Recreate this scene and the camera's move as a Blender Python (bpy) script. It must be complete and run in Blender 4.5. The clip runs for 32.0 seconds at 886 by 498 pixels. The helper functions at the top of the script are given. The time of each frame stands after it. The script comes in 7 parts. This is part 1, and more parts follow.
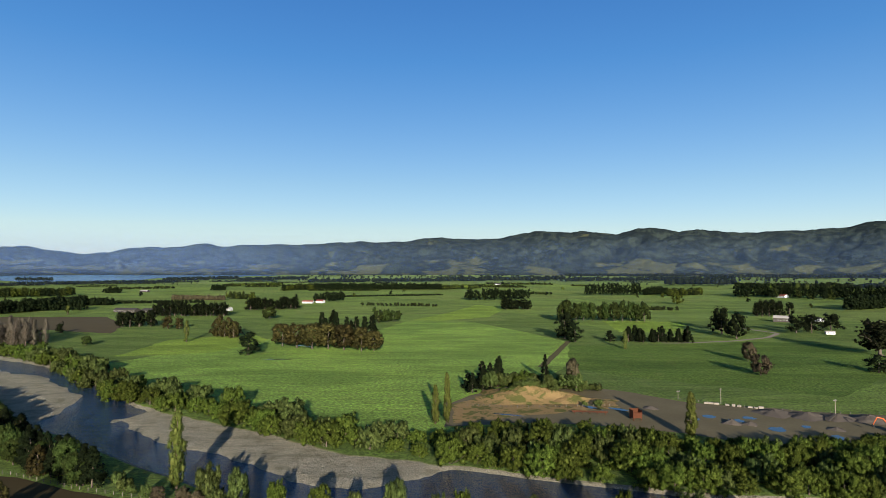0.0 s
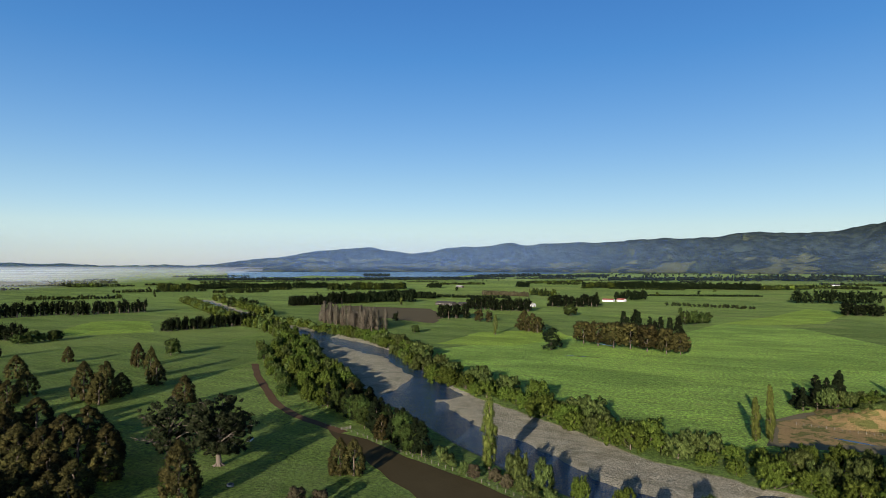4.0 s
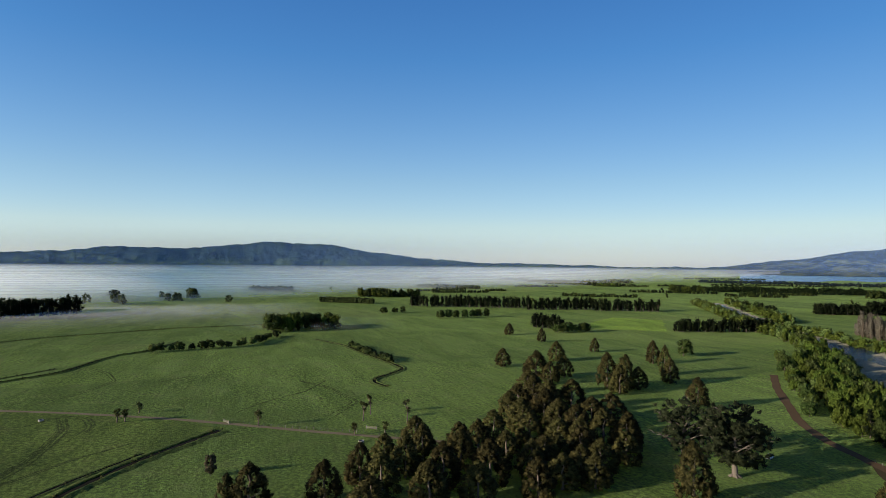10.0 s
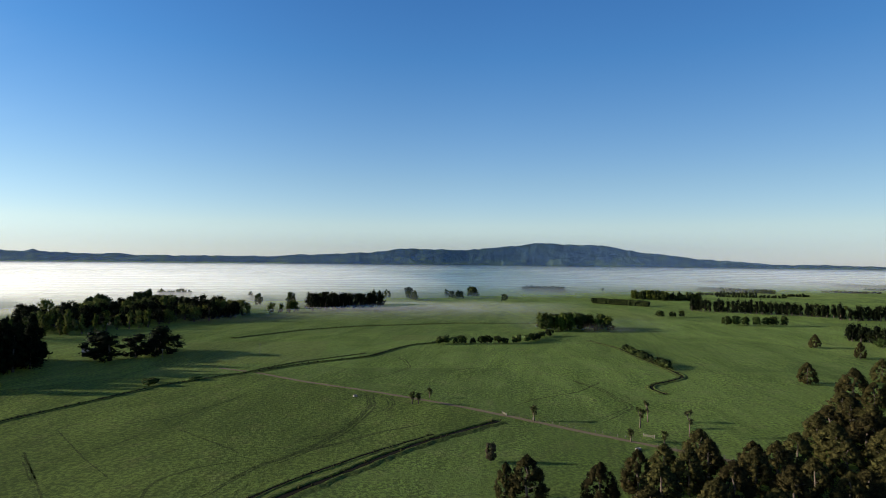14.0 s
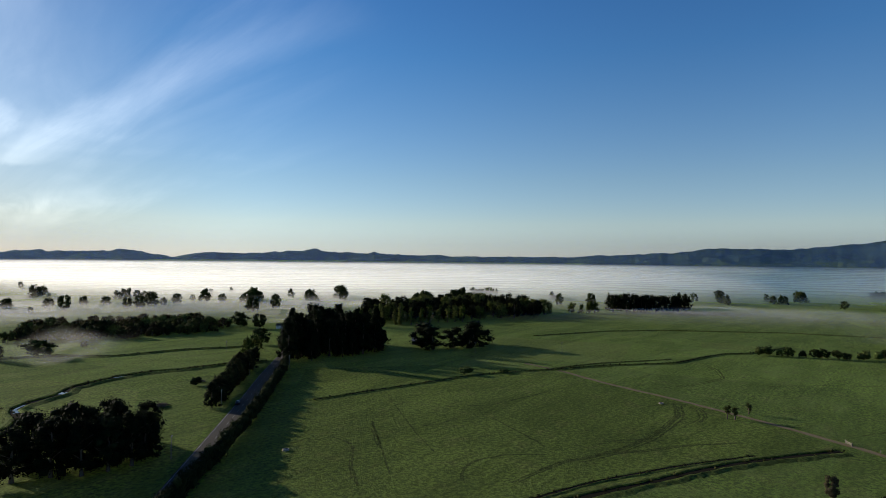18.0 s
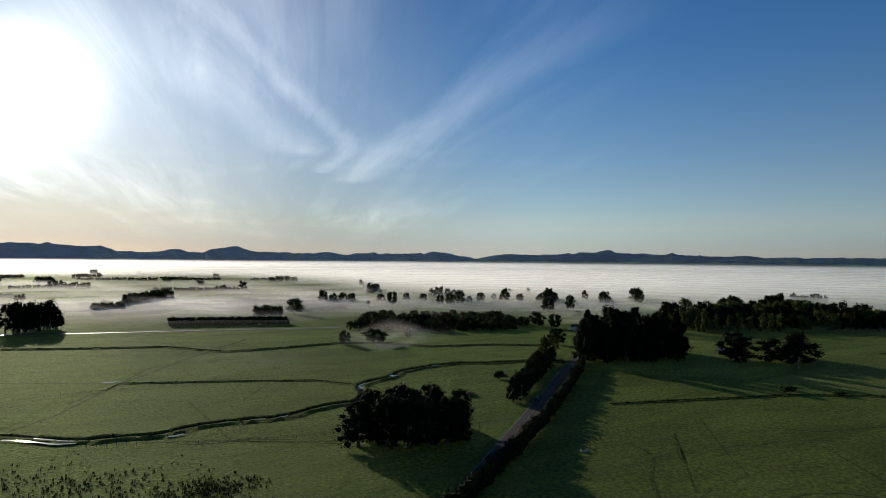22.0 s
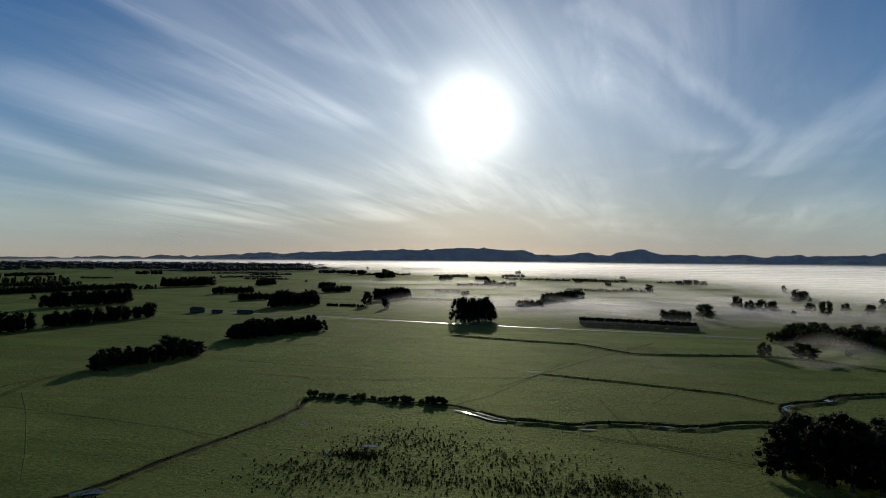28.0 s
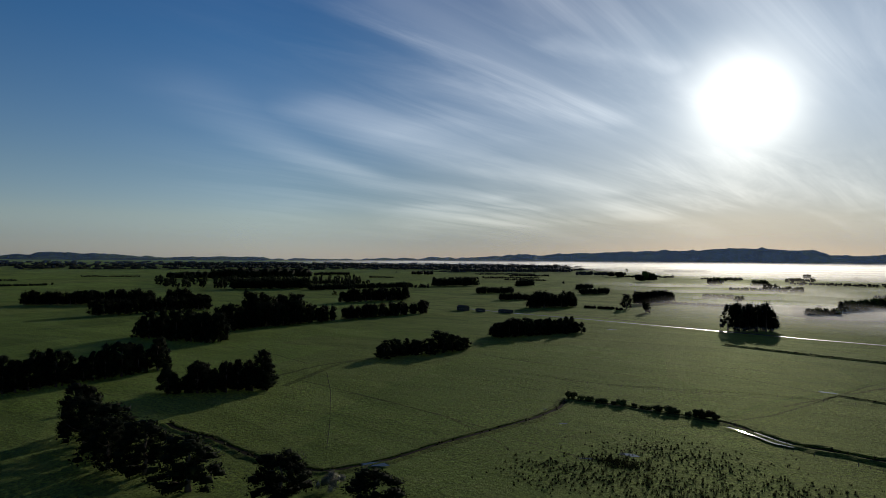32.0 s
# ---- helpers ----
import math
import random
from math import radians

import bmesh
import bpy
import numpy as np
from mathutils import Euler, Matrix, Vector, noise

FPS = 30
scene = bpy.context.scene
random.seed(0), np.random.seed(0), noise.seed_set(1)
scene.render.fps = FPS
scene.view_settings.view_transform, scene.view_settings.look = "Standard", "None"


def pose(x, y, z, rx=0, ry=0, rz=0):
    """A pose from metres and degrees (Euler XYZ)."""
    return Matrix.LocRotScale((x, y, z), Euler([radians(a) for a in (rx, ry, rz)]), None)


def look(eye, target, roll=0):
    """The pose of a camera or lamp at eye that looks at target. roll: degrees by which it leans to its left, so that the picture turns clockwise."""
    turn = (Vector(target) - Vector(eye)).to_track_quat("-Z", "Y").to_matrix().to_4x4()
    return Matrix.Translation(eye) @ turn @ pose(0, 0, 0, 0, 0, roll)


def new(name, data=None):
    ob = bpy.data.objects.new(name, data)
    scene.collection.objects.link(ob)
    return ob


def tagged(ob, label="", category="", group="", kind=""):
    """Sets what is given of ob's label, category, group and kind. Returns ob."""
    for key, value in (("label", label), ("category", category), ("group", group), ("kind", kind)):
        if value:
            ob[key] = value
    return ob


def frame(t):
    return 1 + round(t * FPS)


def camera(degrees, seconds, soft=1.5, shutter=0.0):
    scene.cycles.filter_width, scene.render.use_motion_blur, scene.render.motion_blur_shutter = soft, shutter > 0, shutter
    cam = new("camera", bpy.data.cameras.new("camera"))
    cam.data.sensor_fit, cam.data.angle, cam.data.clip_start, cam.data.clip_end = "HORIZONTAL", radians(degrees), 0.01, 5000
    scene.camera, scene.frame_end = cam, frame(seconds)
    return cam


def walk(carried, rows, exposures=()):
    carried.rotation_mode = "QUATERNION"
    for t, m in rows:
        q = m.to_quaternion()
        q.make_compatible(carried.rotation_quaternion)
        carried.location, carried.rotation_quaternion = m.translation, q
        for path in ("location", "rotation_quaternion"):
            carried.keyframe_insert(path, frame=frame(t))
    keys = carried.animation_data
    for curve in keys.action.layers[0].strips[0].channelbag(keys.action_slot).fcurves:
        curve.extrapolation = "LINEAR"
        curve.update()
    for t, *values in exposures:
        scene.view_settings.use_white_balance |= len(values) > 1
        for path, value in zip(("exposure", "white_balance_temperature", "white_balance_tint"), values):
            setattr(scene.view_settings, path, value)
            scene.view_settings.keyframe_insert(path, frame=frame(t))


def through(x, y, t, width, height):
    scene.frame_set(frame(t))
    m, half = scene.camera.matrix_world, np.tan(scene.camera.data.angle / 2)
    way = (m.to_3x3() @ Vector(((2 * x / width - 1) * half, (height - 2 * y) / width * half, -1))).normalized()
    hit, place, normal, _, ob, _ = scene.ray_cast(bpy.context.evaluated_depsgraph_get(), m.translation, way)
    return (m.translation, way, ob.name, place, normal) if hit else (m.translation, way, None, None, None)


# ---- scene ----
cam = camera(71.9, 32.0, soft=0.5)
# seconds, eye x y z, yaw, pitch, roll: a drone hovering at 68 m and turning to its left
ROWS = [
    (0.0, 0.00, 0.00, 68.00, -0.00, 1.62, -0.16),
    (0.5, -0.01, 0.00, 68.00, 3.94, 1.55, -0.09),
    (1.0, -0.02, 0.00, 68.01, 7.43, 1.50, -0.07),
    (1.5, -0.05, 0.00, 68.02, 10.36, 1.45, 0.01),
    (2.0, -0.09, 0.01, 68.04, 13.72, 1.42, -0.05),
    (2.5, -0.14, 0.02, 68.06, 17.24, 1.41, -0.07),
    (3.0, -0.20, 0.03, 68.08, 20.71, 1.40, -0.06),
    (3.5, -0.27, 0.05, 68.10, 24.16, 1.37, -0.08),
    (5.5, -0.59, 0.21, 68.15, 38.33, 1.36, -0.10),
    (6.0, -0.68, 0.27, 68.14, 42.44, 1.36, -0.06),
    (6.5, -0.78, 0.33, 68.13, 46.78, 1.36, -0.11),
    (7.0, -0.88, 0.39, 68.10, 51.17, 1.37, -0.17),
    (7.5, -0.99, 0.45, 68.07, 55.67, 1.35, -0.15),
    (8.0, -1.10, 0.51, 68.03, 60.10, 1.34, -0.16),
    (8.5, -1.22, 0.55, 67.98, 63.95, 1.35, -0.20),
    (9.0, -1.34, 0.59, 67.92, 67.06, 1.35, -0.30),
    (9.5, -1.47, 0.60, 67.85, 69.95, 1.36, -0.36),
    (10.0, -1.60, 0.60, 67.78, 72.89, 1.36, -0.39),
    (10.5, -1.73, 0.57, 67.71, 75.85, 1.33, -0.36),
    (11.0, -1.86, 0.52, 67.63, 78.82, 1.30, -0.41),
    (11.5, -1.99, 0.45, 67.56, 81.83, 1.32, -0.47),
    (12.0, -2.11, 0.36, 67.48, 84.97, 1.30, -0.57),
    (12.5, -2.23, 0.25, 67.41, 88.04, 1.28, -0.47),
    (13.0, -2.33, 0.12, 67.34, 91.16, 1.28, -0.51),
    (13.5, -2.41, -0.03, 67.27, 94.43, 1.28, -0.56),
    (14.0, -2.48, -0.18, 67.22, 97.89, 1.26, -0.56),
    (14.5, -2.53, -0.34, 67.17, 101.32, 1.22, -0.53),
    (16.5, -2.49, -1.00, 67.03, 115.07, 1.13, -0.55),
    (17.0, -2.42, -1.15, 67.02, 118.52, 1.10, -0.55),
    (17.5, -2.34, -1.30, 67.01, 121.93, 1.09, -0.55),
    (18.0, -2.24, -1.44, 67.00, 125.36, 1.08, -0.58),
    (18.5, -2.13, -1.58, 67.00, 128.79, 1.07, -0.62),
    (19.0, -2.01, -1.71, 67.01, 132.19, 1.05, -0.62),
    (19.5, -1.90, -1.83, 67.01, 135.55, 1.04, -0.54),
    (20.0, -1.78, -1.95, 67.02, 138.90, 1.02, -0.58),
    (20.5, -1.67, -2.07, 67.04, 142.30, 0.98, -0.60),
    (21.0, -1.56, -2.19, 67.05, 145.66, 0.99, -0.55),
    (21.5, -1.47, -2.30, 67.07, 149.03, 0.97, -0.56),
    (22.0, -1.38, -2.41, 67.08, 152.31, 0.96, -0.57),
    (22.5, -1.31, -2.52, 67.10, 155.44, 0.96, -0.57),
    (23.0, -1.26, -2.62, 67.12, 158.49, 0.96, -0.58),
    (23.5, -1.21, -2.71, 67.14, 161.54, 0.95, -0.58),
    (24.0, -1.17, -2.79, 67.17, 164.60, 0.93, -0.59),
    (24.5, -1.15, -2.86, 67.19, 167.66, 0.93, -0.58),
    (25.0, -1.13, -2.91, 67.22, 170.71, 0.93, -0.57),
    (25.5, -1.11, -2.95, 67.25, 173.76, 0.90, -0.55),
    (27.5, -1.07, -2.95, 67.37, 186.02, 0.85, -0.61),
    (28.0, -1.06, -2.91, 67.40, 189.07, 0.85, -0.61),
    (28.5, -1.04, -2.87, 67.43, 192.06, 0.83, -0.53),
    (29.0, -1.03, -2.82, 67.45, 195.07, 0.83, -0.51),
    (29.5, -1.01, -2.77, 67.48, 198.07, 0.82, -0.52),
    (30.0, -1.00, -2.72, 67.50, 201.07, 0.79, -0.57),
    (30.5, -0.98, -2.68, 67.51, 204.05, 0.77, -0.53),
    (31.0, -0.97, -2.65, 67.53, 207.05, 0.76, -0.51),
    (31.5, -0.97, -2.63, 67.53, 210.04, 0.75, -0.49),
    (32.0, -0.96, -2.63, 67.54, 212.82, 0.77, -0.48),
]
EXPOSURES = [(0.0, 0.46), (3.0, 0.44), (8.0, 0.38), (12.0, 0.4), (15.0, 0.22), (18.0, -0.1), (21.0, -0.46), (24.0, -0.86), (28.0, -1.0), (32.0, -1.02)]
walk(cam, [(t, pose(x, y, z, 90 + pitch, roll, yaw)) for t, x, y, z, yaw, pitch, roll in ROWS], EXPOSURES)

# ---- sky and sun ----
SUN_AZ, SUN_EL = 173.5, 13.3
SUN_DIR = Vector((math.sin(radians(SUN_AZ)) * math.cos(radians(SUN_EL)), math.cos(radians(SUN_AZ)) * math.cos(radians(SUN_EL)), math.sin(radians(SUN_EL))))


class Net:
    """Short-hand for node trees."""

    def __init__(self, tree):
        self.tree = tree
        tree.nodes.clear()

    def add(self, kind, links=None, operation="", use_clamp=False, data_type="", interpolation_type="", attribute_name=""):
        n = self.tree.nodes.new(kind)
        if data_type:
            n.data_type = data_type
        if operation:
            n.operation = operation
        if use_clamp:
            n.use_clamp = True
        if interpolation_type:
            n.interpolation_type = interpolation_type
        if attribute_name:
            n.attribute_name = attribute_name
        for key, value in (links or {}).items():
            if isinstance(value, bpy.types.NodeSocket):
                self.tree.links.new(value, n.inputs[key])
            else:
                n.inputs[key].default_value = value
        return n

    def math(self, op, a, b=0.0, clamp=False):
        return self.add("ShaderNodeMath", {0: a, 1: b}, operation=op, use_clamp=clamp).outputs[0]

    def vec(self, op, a, b=(0, 0, 0)):
        return self.add("ShaderNodeVectorMath", {0: a, 1: b}, operation=op).outputs[0]

    def noise(self, vector, scale, detail=4.0, rough=0.55, dist=0.0):
        return self.add("ShaderNodeTexNoise", {"Vector": vector, "Scale": scale, "Detail": detail, "Roughness": rough, "Distortion": dist}).outputs[0]

    def ramp(self, fac, stops):
        n = self.add("ShaderNodeValToRGB", {"Fac": fac})
        els = n.color_ramp.elements
        while len(els) < len(stops):
            els.new(0.5)
        for e, (p, c) in zip(els, stops):
            e.position = p
            e.color = (*c, 1) if len(c) == 3 else c
        return n.outputs[0]

    def step(self, value, low, high):
        return self.add("ShaderNodeMapRange", {0: value, 1: low, 2: high, 3: 0.0, 4: 1.0}, interpolation_type="SMOOTHSTEP").outputs[0]

    def mix(self, fac, a, b):
        return self.add("ShaderNodeMix", {0: fac, 6: a, 7: b}, data_type="RGBA").outputs[2]


def build_world():
    world = bpy.data.worlds.new("sky")
    scene.world = world
    world.use_nodes = True
    n = Net(world.node_tree)
    sky = n.add("ShaderNodeTexSky")
    sky.sky_type, sky.sun_disc, sky.sun_elevation, sky.sun_rotation = "NISHITA", False, radians(SUN_EL), radians(SUN_AZ)
    sky.altitude, sky.air_density, sky.dust_density, sky.ozone_density = 100.0, 1.0, 0.2, 3.0
    way = n.add("ShaderNodeTexCoord").outputs["Generated"]
    sep = n.add("ShaderNodeSeparateXYZ", {0: way})
    up = n.math("ADD", n.math("MAXIMUM", sep.outputs[2], 0.0), 0.09)
    flat = n.add("ShaderNodeCombineXYZ", {0: n.math("DIVIDE", sep.outputs[0], up), 1: n.math("DIVIDE", sep.outputs[1], up)}).outputs[0]
    dot = n.add("ShaderNodeVectorMath", {0: way, 1: tuple(SUN_DIR)}, operation="DOT_PRODUCT").outputs["Value"]
    dot = n.math("MAXIMUM", dot, 0.0)
    # cirrus: long combed streaks that run towards the south, thickest round the sun
    spun = n.add("ShaderNodeMapping", {0: flat, 2: (0, 0, radians(12))}).outputs[0]
    drawn = n.add("ShaderNodeMapping", {0: spun, 3: (1.0, 0.16, 1.0)}).outputs[0]
    wave = n.noise(drawn, 0.55, 5.0, 0.5, 0.9)
    fine = n.noise(drawn, 2.6, 6.0, 0.62, 0.7)
    body = n.step(n.math("ADD", n.math("MULTIPLY", wave, 0.62), n.math("MULTIPLY", fine, 0.46)), 0.44, 0.74)
    sunward = n.step(dot, 0.55, 0.95)
    patch = n.step(n.noise(flat, 0.42, 3.0, 0.5, 0.5), 0.36, 0.62)
    body = n.math("MULTIPLY", body, n.math("ADD", n.math("MULTIPLY", patch, 0.8), 0.2))
    # the long single streaks of cirrus, each along its own line high up, frayed by the wind
    fray = n.add("ShaderNodeTexNoise", {"Vector": drawn, "Scale": 2.2, "Detail": 6.0, "Roughness": 0.65}).outputs["Color"]
    bent = n.vec("ADD", flat, n.vec("MULTIPLY", n.vec("SUBTRACT", fray, (0.5, 0.5, 0.5)), (0.20, 0.45, 0.0)))
    lines = None
    for wide, power, streak in (
            (0.05, 0.30, ((-0.12, -1.99), (-0.39, -2.3), (-0.81, -2.87), (-1.11, -3.27), (-1.22, -3.63), (-1.22, -4.13))),
            (0.14, 0.29, ((0.16, -2.09), (-0.39, -2.9), (-0.89, -3.62))),
            (0.10, 0.34, ((-1.45, -1.4), (-1.40, -2.11), (-1.45, -2.78), (-1.47, -3.59), (-1.51, -4.3))),
            (0.12, 0.34, ((1.2, -1.5), (1.15, -1.95), (1.10, -2.49), (0.97, -2.97))),
            (0.17, 0.42, ((2.45, -1.6), (2.61, -2.0), (2.95, -3.04), (2.99, -3.71), (2.55, -4.69))),
            (0.20, 0.42, ((2.18, -2.24), (2.14, -3.53), (1.56, -4.81))),
            (0.25, 0.35, ((3.28, -5.01), (2.92, -9.04))),
            (0.06, 0.25, ((0.89, -2.07), (0.56, -2.55))),
            (0.12, 0.30, ((0.28, -1.99), (-0.06, -2.52), (-0.52, -3.1)))):
        for (ax, ay), (bx, by) in zip(streak, streak[1:]):
            b = (bx - ax, by - ay, 0.0)
            q = n.vec("SUBTRACT", bent, (ax, ay, 0.0))
            along = n.math("DIVIDE", n.add("ShaderNodeVectorMath", {0: q, 1: b}, operation="DOT_PRODUCT").outputs["Value"], b[0] ** 2 + b[1] ** 2, clamp=True)
            rest = n.vec("SUBTRACT", q, n.add("ShaderNodeVectorMath", {0: b, 3: along}, operation="SCALE").outputs[0])
            off = n.add("ShaderNodeVectorMath", {0: rest}, operation="LENGTH").outputs["Value"]
            one = n.math("MULTIPLY", n.math("SUBTRACT", 1.0, n.step(off, 0.0, wide * 2.0)), power)
            lines = one if lines is None else n.math("MAXIMUM", lines, one)
    # a thin milky sheet round the sun, edged by the streaks
    sheet = n.math("MULTIPLY", n.step(dot, 0.78, 0.985), n.math("ADD", 0.15, n.math("MULTIPLY", body, 0.8)))
    body = n.math("ADD", n.math("ADD", n.math("MULTIPLY", body, 0.42), sheet), n.math("MULTIPLY", lines, n.math("ADD", 0.35, n.math("MULTIPLY", fine, 1.2))))
    veil = n.math("MULTIPLY", n.math("MULTIPLY", body, sunward), n.step(sep.outputs[2], 0.0, 0.10), clamp=True)
    low = n.math("ADD", 0.35, n.math("MULTIPLY", n.step(sep.outputs[2], 0.02, 0.20), 0.65))
    halo = n.math("ADD", n.math("MULTIPLY", n.math("POWER", dot, 430.0), 22.0), n.math("ADD", n.math("MULTIPLY", n.math("POWER", dot, 50.0), 2.2), n.math("MULTIPLY", n.math("POWER", dot, 14.0), 3.3)))
    tint = n.add("ShaderNodeVectorMath", {0: (1.0, 0.95, 0.82), 3: n.math("MULTIPLY", halo, low)}, operation="SCALE").outputs[0]
    cloud = n.add("ShaderNodeVectorMath", {0: (1.0, 0.98, 0.91), 3: n.math("MULTIPLY", veil, 6.5)}, operation="SCALE").outputs[0]
    rise = n.ramp(sep.outputs[2], [(0.0, (0.88, 0.98, 1.36)), (0.06, (1.02, 1.01, 1.13)), (0.13, (0.91, 0.965, 1.06)), (0.32, (0.48, 0.83, 1.12)), (0.45, (0.38, 0.75, 1.12)), (0.60, (0.20, 0.37, 0.58)), (1.0, (0.11, 0.20, 0.35))])
    across = n.add("ShaderNodeVectorMath", {0: way, 1: tuple(SUN_DIR)}, operation="DOT_PRODUCT").outputs["Value"]
    side = n.math("ADD", 1.0, n.math("MULTIPLY", n.math("SUBTRACT", 1.0, n.math("POWER", n.math("ABSOLUTE", across), 1.2)), 0.36))
    side = n.math("SUBTRACT", side, n.math("MULTIPLY", n.math("POWER", n.math("MAXIMUM", n.math("MULTIPLY", across, -1.0), 0.0), 2.0), 0.26))
    base = n.add("ShaderNodeVectorMath", {0: n.vec("MULTIPLY", sky.outputs[0], rise), 3: side}, operation="SCALE").outputs[0]
    dusk = n.math("SUBTRACT", 1.0, n.math("MULTIPLY", n.step(dot, 0.7, 1.0), n.math("ADD", 0.25, n.math("MULTIPLY", n.math("SUBTRACT", 1.0, n.step(sep.outputs[2], 0.0, 0.22)), 0.25))))
    dusk = n.math("MULTIPLY", dusk, n.math("ADD", 1.0, n.math("MULTIPLY", n.step(dot, 0.1, 0.75), 0.14)))
    base = n.add("ShaderNodeVectorMath", {0: base, 3: dusk}, operation="SCALE").outputs[0]
    total = n.vec("ADD", n.vec("ADD", base, tint), cloud)
    back = n.add("ShaderNodeBackground", {"Color": total, "Strength": SKY})
    n.add("ShaderNodeOutputWorld", {0: back.outputs[0]})


SKY = 0.098
build_world()
sun = new("sun", bpy.data.lights.new("sun", "SUN"))
sun.data.energy, sun.data.angle, sun.data.color = 5.0, radians(0.53), (1.0, 0.90, 0.76)
sun.matrix_world = look(SUN_DIR * 100, (0, 0, 0))

# ---- materials ----
def material(name):
    m = bpy.data.materials.new(name)
    m.use_nodes = True
    return m, Net(m.node_tree)


def surface(n, colour, rough=0.9, height=None, bump=0.3, dist=0.2, metal=0.0, spec=0.3, matte=0.0):
    links = {"Base Color": colour, "Roughness": rough, "Metallic": metal, "Specular IOR Level": spec, "Diffuse Roughness": matte}
    if height is not None:
        links["Normal"] = n.add("ShaderNodeBump", {"Height": height, "Strength": bump, "Distance": dist}).outputs[0]
    b = n.add("ShaderNodeBsdfPrincipled", links)
    n.add("ShaderNodeOutputMaterial", {0: b.outputs[0]})
    return b


def place(n):
    return n.add("ShaderNodeNewGeometry").outputs["Position"]


def plain(name, colour, rough=0.8, vary=0.25, scale=1.5, bump=0.2, metal=0.0):
    """A weathered surface of one colour: stains at one scale, grain at another."""
    m, n = material(name)
    p = n.add("ShaderNodeTexCoord").outputs["Object"]
    big, small = n.noise(p, scale * 0.3, 3.0), n.noise(p, scale * 5.0, 4.0)
    dark = tuple(c * (1 - vary) for c in colour)
    light = tuple(min(1.0, c * (1 + vary)) for c in colour)
    col = n.mix(n.math("ADD", n.math("MULTIPLY", big, 0.6), n.math("MULTIPLY", small, 0.4)), (*dark, 1), (*light, 1))
    surface(n, col, rough, small, bump, 0.05, metal, spec=0.4 if rough < 0.7 else 0.08 if rough < 0.88 else 0.02)
    return m


def pasture(name, dark, light, warm, rush=0.25):
    """Grazed grass: broad patches, mown and trodden streaks, tufts with their shading in the colour."""
    m, n = material(name)
    p = place(n)
    broad = n.noise(p, 0.012, 4.0, 0.6)
    mid = n.noise(p, 0.09, 5.0, 0.6, 0.4)
    tuft = n.noise(p, 0.9, 4.0, 0.65)
    turned = n.add("ShaderNodeMapping", {0: p, 2: (0, 0, radians(35)), 3: (0.02, 0.35, 1.0)}).outputs[0]
    comb = n.noise(turned, 1.0, 3.0)
    col = n.mix(n.step(broad, 0.3, 0.7), (*dark, 1), (*light, 1))
    col = n.mix(n.math("MULTIPLY", n.step(mid, 0.5, 0.75), 0.55), col, (*warm, 1))
    col = n.mix(n.math("MULTIPLY", n.step(comb, 0.48, 0.7), 0.22), col, tuple(c * 1.35 for c in light) + (1,))
    col = n.mix(n.math("MULTIPLY", n.step(tuft, 0.55, 0.75), rush), col, tuple(c * 0.45 for c in dark) + (1,))
    blade, clod = n.noise(p, 0.26, 6.0, 0.7, 0.8), n.noise(p, 0.62, 8.0, 0.75, 0.3)
    worn = n.noise(n.add("ShaderNodeMapping", {0: p, 2: (0, 0, radians(52)), 3: (0.05, 0.5, 1.0)}).outputs[0], 0.5, 6.0, 0.7, 0.6)
    damp = n.noise(n.add("ShaderNodeMapping", {0: p, 2: (0, 0, radians(-8)), 3: (0.3, 1.0, 1.0)}).outputs[0], 0.03, 7.0, 0.62, 0.8)
    col = n.mix(n.math("MULTIPLY", n.step(blade, 0.5, 0.68), 0.5), col, n.vec("MULTIPLY", col, (0.55, 0.56, 0.6)))
    # raised clods lighter, hollows darker: tuft shading put into the colour
    col = n.mix(n.step(clod, 0.42, 0.60), n.vec("MULTIPLY", col, (0.70, 0.72, 0.84)), n.vec("MULTIPLY", col, (1.5, 1.48, 1.6)))
    col = n.mix(n.math("MULTIPLY", n.step(worn, 0.52, 0.66), 0.5), col, n.vec("MULTIPLY", col, (0.66, 0.64, 0.68)))
    col = n.mix(n.step(damp, 0.40, 0.62), n.vec("MULTIPLY", col, (1.15, 1.14, 1.14)), n.vec("MULTIPLY", col, (0.82, 0.85, 0.82)))
    h = n.math("ADD", n.math("ADD", n.math("MULTIPLY", tuft, 0.7), n.math("MULTIPLY", clod, 1.3)), n.math("MULTIPLY", mid, 1.0))
    b = surface(n, col, 0.85, h, 1.0, 1.0, spec=0.012, matte=0.25)
    out = b.outputs[0].links[0].to_node
    bent = b.inputs["Normal"].links[0].from_socket
    lit = n.add("ShaderNodeBsdfTranslucent", {"Color": n.vec("MULTIPLY", col, (1.6, 1.5, 0.5)), "Normal": bent})
    dew = n.add("ShaderNodeBsdfGlossy", {"Color": (0.025, 0.031, 0.011, 1), "Roughness": 0.62, "Normal": bent})
    both = n.add("ShaderNodeAddShader", {0: b.outputs[0], 1: lit.outputs[0]})
    n.tree.links.new(n.add("ShaderNodeAddShader", {0: both.outputs[0], 1: dew.outputs[0]}).outputs[0], out.inputs[0])
    return m


